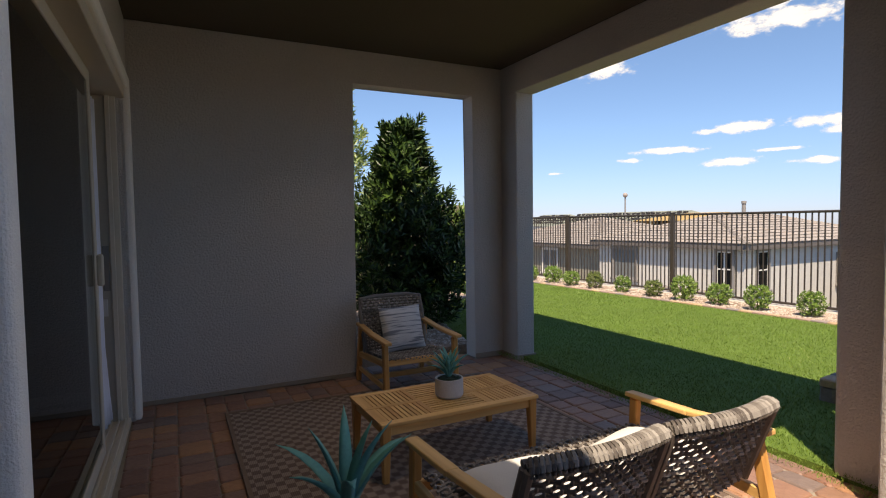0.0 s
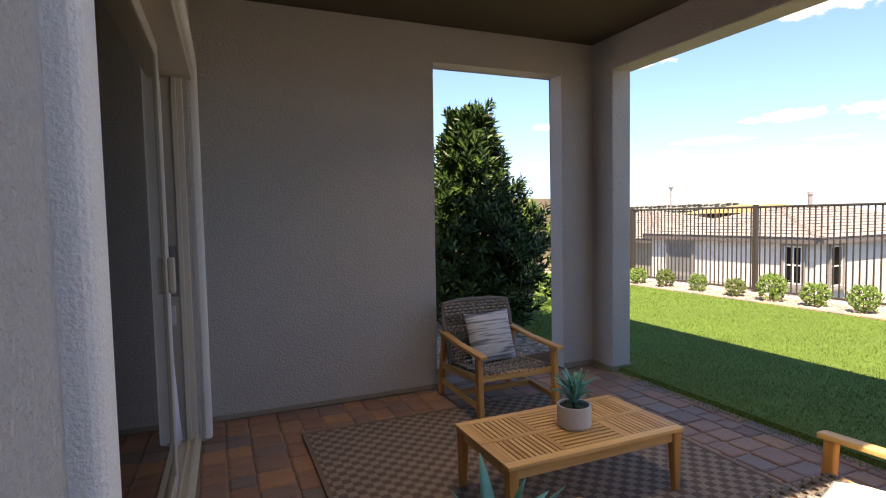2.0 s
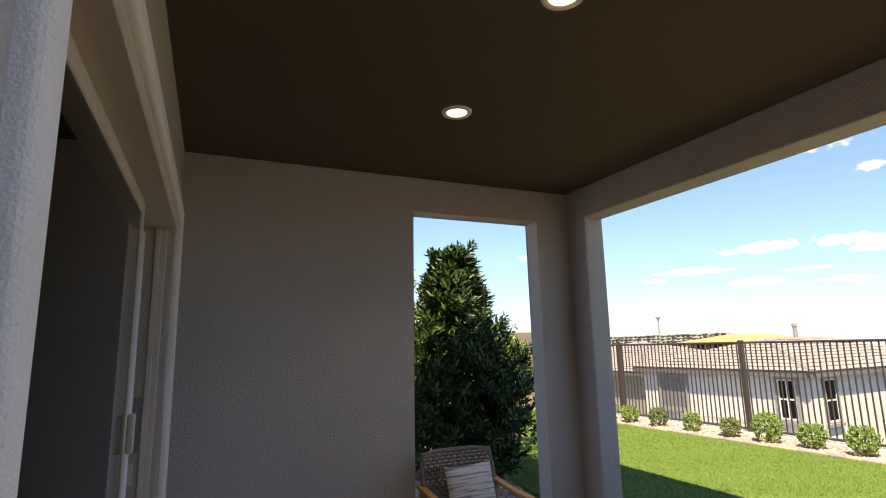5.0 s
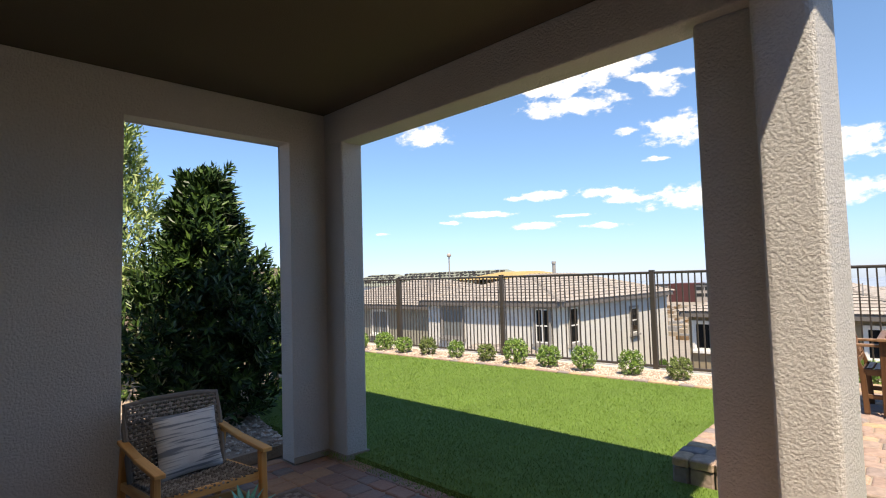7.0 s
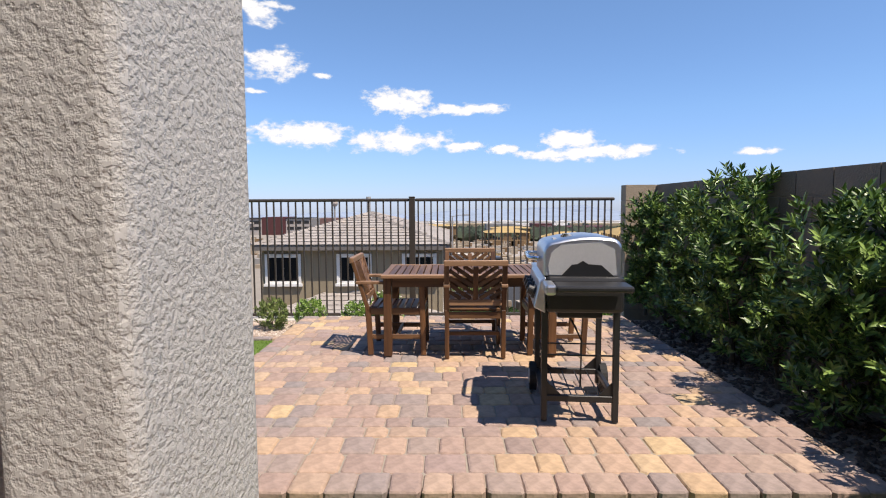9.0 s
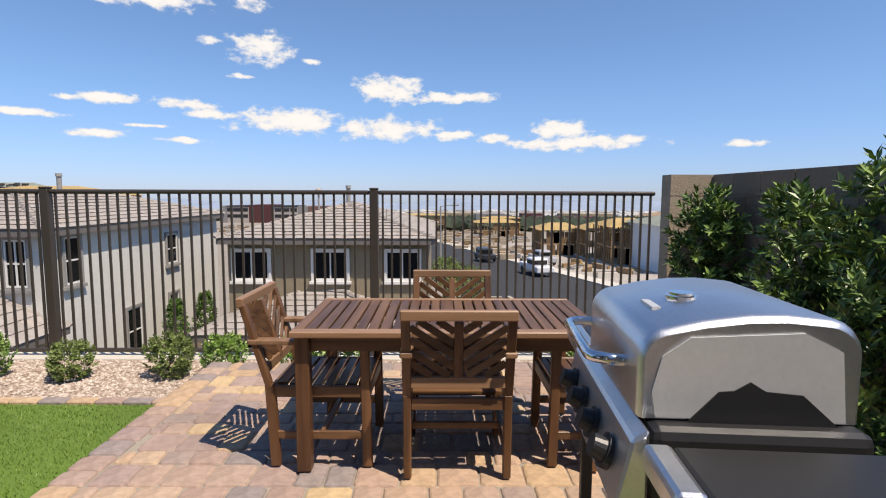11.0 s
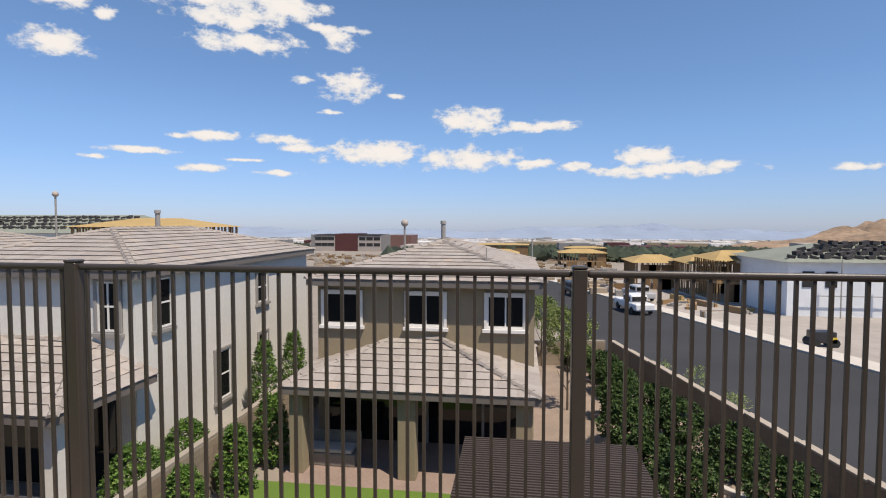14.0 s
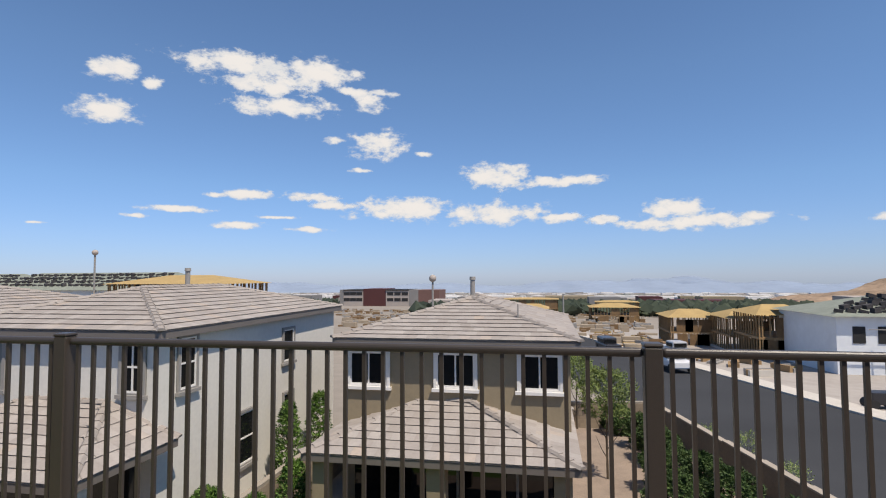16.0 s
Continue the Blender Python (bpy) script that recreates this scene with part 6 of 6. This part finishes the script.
# lid: a rounded hood drawn along x
def arc(cx, cz, r, a0, a1, k=7):
    return [(cx + r * math.cos(radians(a0 + (a1 - a0) * i / k)), cz + r * math.sin(radians(a0 + (a1 - a0) * i / k))) for i in range(k + 1)]


l0, l1 = -0.25, 0.26
prof = [(0.238, 0.785)] + arc(0.168, 0.925, 0.07, 0, 70) + [(0.10, 1.012), (0.0, 1.026), (-0.08, 1.028)] + arc(-0.165, 0.945, 0.075, 95, 180) + [(-0.24, 0.785)]
prof = [(y * 0.90, 0.785 + (z - 0.785) * 0.82) for y, z in prof]
bm = bmesh.new()
ends = [[bm.verts.new((x, y * (1 - inset), 0.785 + (z - 0.785) * (1 - inset * 1.4))) for y, z in prof] for x, inset in ((l0, 0.05), (l0 + 0.006, 0.018), (l0 + 0.02, 0.0), (l1 - 0.02, 0.0), (l1 - 0.006, 0.018), (l1, 0.05))]
for a, b in zip(ends, ends[1:]):
    for i in range(len(prof) - 1):
        bm.faces.new((a[i], a[i + 1], b[i + 1], b[i]))
for e in (ends[0], ends[-1]):
    bm.faces.new([bm.verts.new(v.co) for v in e])
part("lid", bm, STEEL, gr, "brushed steel hood", smooth=True)
for x in (l0 - 0.006, l1 + 0.001):
    bm = bmesh.new()
    pts = [(0.20, 0.79), (0.21, 0.85), (0.19, 0.93), (0.13, 0.975), (-0.11, 0.99), (-0.19, 0.95), (-0.205, 0.79), (-0.13, 0.79), (-0.09, 0.845), (0.05, 0.85), (0.10, 0.79)]
    pts = [(y * 0.90, 0.785 + (z - 0.785) * 0.82) for y, z in pts]
    va = [bm.verts.new((x, y, z)) for y, z in pts]; vb = [bm.verts.new((x + 0.005, y, z)) for y, z in pts]
    bm.faces.new(va); bm.faces.new(vb[::-1])
    for i in range(len(pts)):
        bm.faces.new((va[i], vb[i], vb[(i + 1) % len(pts)], va[(i + 1) % len(pts)]))
    part("lid_end", bm, STEEL_D, gr, "grey enamelled end plate")
    bm = bmesh.new()
    pts = [(-0.17, 0.782), (-0.10, 0.84), (-0.03, 0.845), (0.0, 0.862), (0.03, 0.845), (0.06, 0.842), (0.12, 0.782)]
    xx = x - 0.004 if x < 0 else x + 0.006
    va = [bm.verts.new((xx, y, z)) for y, z in pts]; vb = [bm.verts.new((xx + 0.003, y, z)) for y, z in pts]
    bm.faces.new(va); bm.faces.new(vb[::-1])
    for i in range(len(pts)):
        bm.faces.new((va[i], vb[i], vb[(i + 1) % len(pts)], va[(i + 1) % len(pts)]))
    part("end_gap", bm, BLACK, gr)
bm = bmesh.new()
tube(bm, [(-0.13, 0.20, 0.86), (-0.13, 0.25, 0.863), (-0.115, 0.275, 0.863), (-0.095, 0.285, 0.863), (0.205, 0.285, 0.863), (0.225, 0.275, 0.863), (0.24, 0.25, 0.863), (0.24, 0.20, 0.86)], 0.0125, 12)
part("lid_handle", bm, CHROME, gr, "chrome tube handle", smooth=True)
bm = bmesh.new(); tube(bm, [(-0.03, 0.06, 0.968), (-0.03, 0.06, 0.982)], 0.036, 24); tube(bm, [(-0.03, 0.06, 0.982), (-0.03, 0.06, 0.989)], 0.028, 24)
part("thermometer", bm, CHROME, gr)
bm = bmesh.new(); add_box(bm, -0.09, 0.125, 0.950, 0.0, 0.145, 0.966); part("badge", bm, STEEL_D, gr, "plain maker's badge")
block("firebox", x0 + 0.01, -0.22, 0.60, x1 - 0.01, 0.20, 0.783, BLACK, gr, 0.02)
bm = bmesh.new()
pts = [(0.205, 0.785), (0.238, 0.765), (0.272, 0.63), (0.205, 0.60)]
va = [bm.verts.new((x0, y, z)) for y, z in pts]; vb = [bm.verts.new((x1, y, z)) for y, z in pts]
bm.faces.new(va); bm.faces.new(vb[::-1])
for i in range(4):
    bm.faces.new((va[i], vb[i], vb[(i + 1) % 4], va[(i + 1) % 4]))
bevelled(bm, 0.006, 1)
part("control_panel", bm, STEEL, gr)
for i in range(4):
    xk = x0 + 0.11 + i * 0.145
    bm = bmesh.new()
    d = Vector((0, 0.13, 0.055)).normalized()
    p = Vector((xk, 0.258, 0.695))
    tube(bm, [p - d * 0.01, p + d * 0.012, p + d * 0.012, p + d * 0.04], 0.036, 18, taper=(1, 1, 0.75, 0.62))
    part("knob", bm, BLACK, gr)
for xa, xb in ((x0 - 0.20, x0 - 0.012), (x1 + 0.012, x1 + 0.28)):
    bm = bmesh.new(); add_box(bm, xa, -0.22, 0.735, xb, 0.17, 0.765); bevelled(bm, 0.01, 2); part("side_shelf", bm, BLACK, gr, "black side shelf")
    bm = bmesh.new(); add_box(bm, xa, 0.17, 0.72, xb, 0.225, 0.770); bevelled(bm, 0.012, 2); part("shelf_trim", bm, STEEL, gr)
for x in (-0.20, 0.32):
    for y in (0.20, -0.20):
        bar("cart_leg", (x, y, 0.008 if x < 0 else 0.06), (x, y, 0.735), 0.034, 0.034, BLACK, gr, 0.003, (1, 0, 0))
    bar("cart_bar", (x, -0.20, 0.13), (x, 0.20, 0.13), 0.028, 0.034, BLACK, gr, 0.003)
    bar("cart_bar", (x, -0.20, 0.30 if x > 0 else 0.36), (x, 0.20, 0.30 if x > 0 else 0.36), 0.008, 0.008, BLACK, gr, 0)
    for y in (-1, 1):
        bm = bmesh.new()
        vsq = [bm.verts.new(q) for q in ((x - 0.004, y * 0.185, 0.145), (x - 0.004, y * 0.10, 0.145), (x - 0.004, y * 0.185, 0.22), (x + 0.004, y * 0.185, 0.145), (x + 0.004, y * 0.10, 0.145), (x + 0.004, y * 0.185, 0.22))]
        for f in ((0, 1, 2), (5, 4, 3), (0, 3, 4, 1), (1, 4, 5, 2), (2, 5, 3, 0)):
            bm.faces.new([vsq[i] for i in f])
        part("gusset", bm, BLACK, gr)
for y in (0.20, -0.20):
    bar("cart_bar", (-0.20, y, 0.13), (0.32, y, 0.13), 0.028, 0.03, BLACK, gr, 0.003)
    bar("cart_brace", (-0.20, y, 0.62), (0.32, y, 0.62), 0.02, 0.03, BLACK, gr, 0.003)
    bm = bmesh.new(); tube(bm, [(0.32, y * 1.14 - 0.022, 0.095), (0.32, y * 1.14 + 0.022, 0.095)], 0.088, 22)
    w = part("wheel", bm, RUBBER, gr)
    bm = bmesh.new(); tube(bm, [(0.32, y * 1.14 - 0.026, 0.095), (0.32, y * 1.14 + 0.026, 0.095)], 0.045, 16); part("hub", bm, STEEL_D, w)
for k in range(4):
    y = -0.12 + k * 0.08
    bar("rack_wire", (-0.20, y, 0.135), (0.32, y, 0.135), 0.006, 0.006, BLACK, gr, 0)
block("grease_tray", -0.12, -0.14, 0.54, 0.16, 0.12, 0.60, BLACK, gr, 0.01)
bm = bmesh.new(); tube(bm, [(-0.05, 0.05, 0.55), (-0.12, 0.02, 0.50), (-0.13, -0.02, 0.42), (-0.10, -0.02, 0.16)], 0.006, 6); part("gas_hose", bm, BLACK, gr)

# ---- shrubs along the fence ----
proto = []
for i, (lf, fl, lab) in enumerate(((LEAF_BRIGHT, 12, "rounded light green shrub in gravel by the fence"), (LEAF_BRIGHT, 80, "green shrub with small white blossoms in gravel"), (LEAF_PALE, 0, "yellowish green shrub in gravel by the fence"))):
    p = plant("fence_shrub", pose(0, 0, -50), lab, "shrub", 100 + i, ellipsoid(0.175, 0.175, 0.04, 0.34, round_body, i + 5, 0.30), 230, 7, 0.042, 0.022, lf, 0.28, 0.012, 6, 0.12, "shrubs along the fence", 0.06, fl)
    proto.append(p)
rng = random.Random(21)
spots = [(8.75, 11.3), (8.74, 10.68), (8.78, 9.93), (8.74, 9.28), (8.75, 8.58), (8.76, 7.85), (8.75, 7.11), (8.73, 6.45), (8.75, 5.80), (8.72, 5.13), (8.76, 4.38), (8.74, 3.68), (8.80, 2.90), (8.82, 2.46), (8.86, 1.92), (8.86, 1.55), (8.90, 0.62), (8.88, -0.43), (8.88, -0.98)]
kinds = [0, 0, 0, 0, 2, 1, 2, 0, 0, 0, 1, 2, 2, 0, 1, 1, 0, 1, 0]
used = [False] * 3
for (x, y), k in zip(spots, kinds):
    s = rng.uniform(0.80, 1.02)
    m_ = pose(x - 0.06, y - 0.05, -0.035, 0, 0, rng.uniform(0, 360)) @ Matrix.Scale(s, 4)
    if not used[k]:
        used[k] = True
        proto[k].matrix_world = m_
    else:
        c = copy_thing(proto[k], m_)
        c.scale = (s, s, s * rng.uniform(0.9, 1.1))

# ---- hedge by the block wall ----
for i, (x, rx, h, n_) in enumerate(((8.86, 0.17, 1.25, 260), (8.25, 0.10, 0.4, 40), (7.62, 0.26, 1.25, 240), (6.88, 0.28, 1.45, 270), (6.25, 0.13, 0.55, 55), (5.62, 0.34, 1.16, 320), (4.95, 0.22, 0.55, 110), (4.35, 0.36, 0.95, 240))):
    plant("oleander_shrub", pose(x, -1.60, 0.12), "tall glossy green oleander shrub against the block wall", "shrub", 140 + i, lobed(h, rx * 0.95, max(7, n_ // 12), i + 2, hedge_body, 0), int(n_ * 1.5), 11, 0.078, 0.028, LEAF_HEDGE, h * 0.85, 0.025, 9, 0.25,
          "shrubs along the block wall", 0.085, 5 if i in (5, 6) else 0, 0.7)

# ---- turf blades ----
rng = np.random.default_rng(4)


def blades(name, n_, x0, x1, y0, y1, z, h, w, ok, material, label):
    x, y = rng.uniform(x0, x1, n_), rng.uniform(y0, y1, n_)
    keep = ok(x, y)
    x, y = x[keep], y[keep]
    c = len(x)
    a, t = rng.uniform(0, 6.283, c), rng.uniform(-0.8, 0.8, (2, c))
    hh = h * rng.uniform(0.6, 1.2, c)
    v = np.empty((c, 3, 3))
    v[:, 0] = np.stack([x - np.cos(a) * w, y - np.sin(a) * w, np.full(c, z)], 1)
    v[:, 1] = np.stack([x + np.cos(a) * w, y + np.sin(a) * w, np.full(c, z)], 1)
    v[:, 2] = np.stack([x + t[0] * hh, y + t[1] * hh, z + hh], 1)
    ob = mesh(name, v.reshape(-1, 3).tolist(), [(3 * i, 3 * i + 1, 3 * i + 2) for i in range(c)], material)
    return tagged(ob, label, "grass", kind="stuff")


TURF = island_mat("turf_blade", [(0.0, (0.115, 0.20, 0.024)), (0.55, (0.135, 0.23, 0.03)), (0.96, (0.16, 0.26, 0.038)), (1.0, (0.24, 0.28, 0.07))], 0.6, 3, 0, 0.25)
on_lawn = lambda x, y: ((x > 3.52 + (y - 4.7) * 0.061) & ((x < 4.70) | (y > DY1 + 0.03)) & (x < 8.08))
blades("grass", 150000, 3.3, 8.1, -1.2, 6.5, LZ, 0.019, 0.0028, on_lawn, TURF, "short bright green artificial turf blades")
blades("grass_far", 70000, 3.6, 8.1, 6.5, 12.5, LZ, 0.020, 0.0042, lambda x, y: on_lawn(x, y) & ((x > np.where(y < 8.4, 3.6 + np.maximum(y - 5.4, 0) * 0.46, 5.8))), TURF, "short bright green artificial turf blades")

# ---- gravel stones ----
STONE = island_mat("gravel_stone", [(0.0, (0.28, 0.205, 0.16)), (0.5, (0.43, 0.345, 0.28)), (1.0, (0.60, 0.53, 0.46))], 0.9, 40, 0.001)
OCT = np.array([(1, 0, 0), (0, 1, 0), (-1, 0, 0), (0, -1, 0), (0, 0, 1), (0, 0, -1)], float)
OCT_F = [(0, 1, 4), (1, 2, 4), (2, 3, 4), (3, 0, 4), (1, 0, 5), (2, 1, 5), (3, 2, 5), (0, 3, 5)]


def stones(name, n_, x0, x1, y0, y1, z, s, label, ok=None, material=None):
    vs, fs = [], []
    x, y = rng.uniform(x0, x1, n_), rng.uniform(y0, y1, n_)
    for i in range(n_):
        if ok and not ok(x[i], y[i]):
            continue
        r = s * rng.uniform(0.6, 1.4)
        q = OCT * (r * rng.uniform(0.7, 1.3, (6, 1))) * (1, 1, 0.6)
        a = rng.uniform(0, 6.28)
        ca, sa = math.cos(a), math.sin(a)
        k = len(vs)
        for p in q:
            vs.append((x[i] + p[0] * ca - p[1] * sa, y[i] + p[0] * sa + p[1] * ca, z + r * 0.25 + p[2]))
        fs += [tuple(j + k for j in f) for f in OCT_F]
    return tagged(mesh(name, vs, fs, material or STONE), label, "gravel", kind="stuff")


stones("gravel", 7500, 8.12, 9.18, 2.45, 5.2, -0.01, 0.0145, "pale pink and tan gravel stones")
stones("gravel_along_fence", 5000, 8.14, 9.18, 5.2, 12.5, -0.01, 0.019, "pale pink and tan gravel stones")
stones("gravel_behind_table", 3400, 8.52, 9.18, -1.5, 2.42, -0.01, 0.0145, "pale pink and tan gravel stones")
stones("gravel_by_tree", 2600, 1.6, 4.3, 5.45, 8.2, 0.05, 0.024, "grey-brown gravel stones under the tree", lambda x, y: x < 3.5 + (y - 5.42) * 0.3)
stones("mulch", 2200, 4.0, 8.5, -1.85, -1.22, 0.12, 0.02, "dark bark mulch under the shrubs", None, island_mat("mulch_chip", [(0.0, (0.05, 0.035, 0.025)), (1.0, (0.14, 0.10, 0.075))], 0.95, 40))

# ---- pavers ----
PAVER_STOPS = [(0.0, (0.27, 0.20, 0.175)), (0.18, (0.36, 0.25, 0.20)), (0.36, (0.24, 0.205, 0.195)), (0.52, (0.40, 0.275, 0.205)), (0.68, (0.45, 0.31, 0.19)), (0.82, (0.31, 0.225, 0.20)), (0.93, (0.42, 0.30, 0.22)), (1.0, (0.50, 0.36, 0.20))]
PAVER = object_mat("paver", PAVER_STOPS, 0.88, 22, 0.006, 0.30)
PAVER_I = island_mat("paver_joined", PAVER_STOPS, 0.88, 22, 0.006, 0.30)
prand = random.Random(77)
paver_cache = {}


def paver_shape(w, d, h, var):
    """Tumbled paver: worn corners and a slightly uneven, rounded top edge."""
    r = random.Random(int(w * 1e4) * 31 + int(d * 1e4) + var * 7)
    b = 0.012
    hw, hd = w / 2 - 0.002, d / 2 - 0.002
    cut = [r.uniform(0.008, 0.022) for _ in range(4)]
    wob = [(r.uniform(-0.004, 0.003), r.uniform(-0.004, 0.003)) for _ in range(8)]
    pts = []
    for inset, z in ((0.0, -h), (0.0, -b), (b * 0.45, -b * 0.3), (b * 1.2, 0.0)):
        x, y = hw - inset, hd - inset
        ring = []
        for q, (sx, sy) in enumerate(((-1, -1), (1, -1), (1, 1), (-1, 1))):
            c = cut[q]
            pair = [(sx * x, sy * (y - c)), (sx * (x - c), sy * y)]
            ring += pair if sx * sy > 0 else pair[::-1]
        for (px_, py_), (jx, jy) in zip(ring, wob):
            pts.append((px_ + jx * (z > -h), py_ + jy * (z > -h), z + (r.uniform(-0.002, 0.001) if z == 0 else 0)))
    fs = [tuple(range(24, 32))]
    for k in (0, 8, 16):
        fs += [(k + i, k + (i + 1) % 8, k + 8 + (i + 1) % 8, k + 8 + i) for i in range(8)]
    return pts, fs


def lay(parent, x0, x1, y0, y1, z, limit, near, ok=lambda x, y: True, h=0.05, one=PAVER, joined=PAVER_I, tag=0, deep=(0.135, 0.135, 0.20), wide=(0.135, 0.15, 0.17, 0.20, 0.21)):
    """Courses of mixed pavers over a rectangle in the parent's frame; near(x, y) picks those that are single parts."""
    vs, fs = [], []
    made = 0
    x = x0
    while x < x1 - 0.03:
        d = min(prand.choice(deep), x1 - x)
        if x1 - x - d < 0.06:
            d = x1 - x
        y = y0 - prand.uniform(0, 0.1)
        while y < y1 - 0.01:
            w = prand.choice(wide)
            ya, yb = max(y, y0), min(y + w, y1)
            y += w
            if yb - ya < 0.04:
                continue
            cx, cy = x + d / 2, (ya + yb) / 2
            if not ok(cx, cy):
                continue
            key = (round(d, 3), round(yb - ya, 3), prand.randrange(3) + tag)
            dz = prand.uniform(-0.003, 0.002)
            if made < limit and near(cx, cy):
                if key not in paver_cache:
                    p, f = paver_shape(key[0], key[1], h, key[2])
                    me = bpy.data.meshes.new("paver")
                    me.from_pydata(p, [], f)
                    me.materials.append(one)
                    paver_cache[key] = me
                o = new("paver", paver_cache[key])
                o.parent = parent
                o.location = (cx, cy, z + dz)
                made += 1
            else:
                p, f = paver_shape(key[0], key[1], h, key[2])
                k = len(vs)
                vs += [(a + cx, b + cy, c + z + dz) for a, b, c in p]
                fs += [tuple(i + k for i in q) for q in f]
        x += d
    if vs:
        o = mesh("pavers_rest", vs, fs, joined, parent)
        o["kind"] = "stuff"


DARKS = [(0.0, (0.157, 0.104, 0.088)), (0.22, (0.319, 0.162, 0.106)), (0.4, (0.192, 0.151, 0.136)), (0.62, (0.29, 0.16, 0.113)), (0.82, (0.405, 0.211, 0.111)), (1.0, (0.249, 0.146, 0.113))]
SEALED, SEALED_I = object_mat("sealed_paver", DARKS, 0.6, 30, 0.004, 0.2), island_mat("sealed_paver_joined", DARKS, 0.6, 30, 0.004, 0.2)
floor_top = thing("paver_floor", HM, "tumbled brown, grey and rust pavers on the patio", "pavers", kind="structure")
lay(floor_top, -0.07, 3.46, -5.2, 0.24, 0.002, 300, lambda x, y: (x > 2.4 and y > -3.4) or (x < 0.75 and y > -2.2), lambda x, y: not (0.62 < x < 2.7 and -3.2 < y < -0.4), 0.05, SEALED, SEALED_I, 10, (0.15, 0.15, 0.20), (0.14, 0.16, 0.20, 0.22))
lay(floor_top, 1.77, 3.04, 0.24, 0.50, 0.002, 0, lambda x, y: False, lambda x, y: True, 0.05, SEALED, SEALED_I, 10, (0.15, 0.15, 0.20), (0.14, 0.16, 0.20, 0.22))
terrace_top = thing("terrace_pavers", pose(0, 0, 0), "tumbled tan, rust and mauve pavers on the raised terrace", "pavers", kind="structure")
lay(terrace_top, DX0 + 0.17, DX1, DY0, DY1 - 0.17, DZ, 300, lambda x, y: x < 7.0 and -1.1 < y < 2.3)
# soldier course and riser along the front edge and the side
vs, fs = [], []
y = DY0
made = 0
while y < DY1 - 0.02:
    w = min(prand.choice((0.135, 0.15, 0.165)), DY1 - y)
    for cx, dd, z, hh in ((DX0 + 0.08, 0.18, DZ + 0.004, 0.06), (DX0 + 0.045, 0.09, DZ - 0.062, 0.16)):
        key = (round(dd, 3), round(w, 3), int(hh * 1000))
        if key not in paver_cache:
            p, f = paver_shape(dd, w, hh, 1)
            me = bpy.data.meshes.new("edge_brick"); me.from_pydata(p, [], f); me.materials.append(PAVER)
            paver_cache[key] = me
        o = new("edge_brick", paver_cache[key]); o.parent = terrace_top; o.location = (cx, y + w / 2, z)
    y += w
x = DX0 + 0.18
while x < DX1 - 0.02:
    w = min(prand.choice((0.135, 0.15, 0.165)), DX1 - x)
    for cy, dd, z, hh in ((DY1 - 0.08, 0.17, DZ + 0.003, 0.06), (DY1 - 0.045, 0.09, DZ - 0.062, 0.16)):
        key = (round(w, 3), round(dd, 3), int(hh * 1000) + 1)
        if key not in paver_cache:
            p, f = paver_shape(w, dd, hh, 2)
            me = bpy.data.meshes.new("edge_brick"); me.from_pydata(p, [], f); me.materials.append(PAVER)
            paver_cache[key] = me
        o = new("edge_brick", paver_cache[key]); o.parent = terrace_top; o.location = (x + w / 2, cy, z)
    x += w
# mowing edge along the gravel
edge_top = thing("lawn_edging", pose(0, 0, 0), "row of flush pavers between turf and gravel", "pavers", kind="structure")
y = DY1 + 0.05
while y < 12.3:
    key = (0.1, 0.2, 5)
    if key not in paver_cache:
        p, f = paver_shape(0.1, 0.2, 0.06, 5)
        me = bpy.data.meshes.new("edge_brick"); me.from_pydata(p, [], f); me.materials.append(PAVER)
        paver_cache[key] = me
    o = new("edge_brick", paver_cache[key]); o.parent = edge_top; o.location = (8.09 + 0.0078 * (y - 2.4), y + 0.1, 0.056)
    y += 0.2
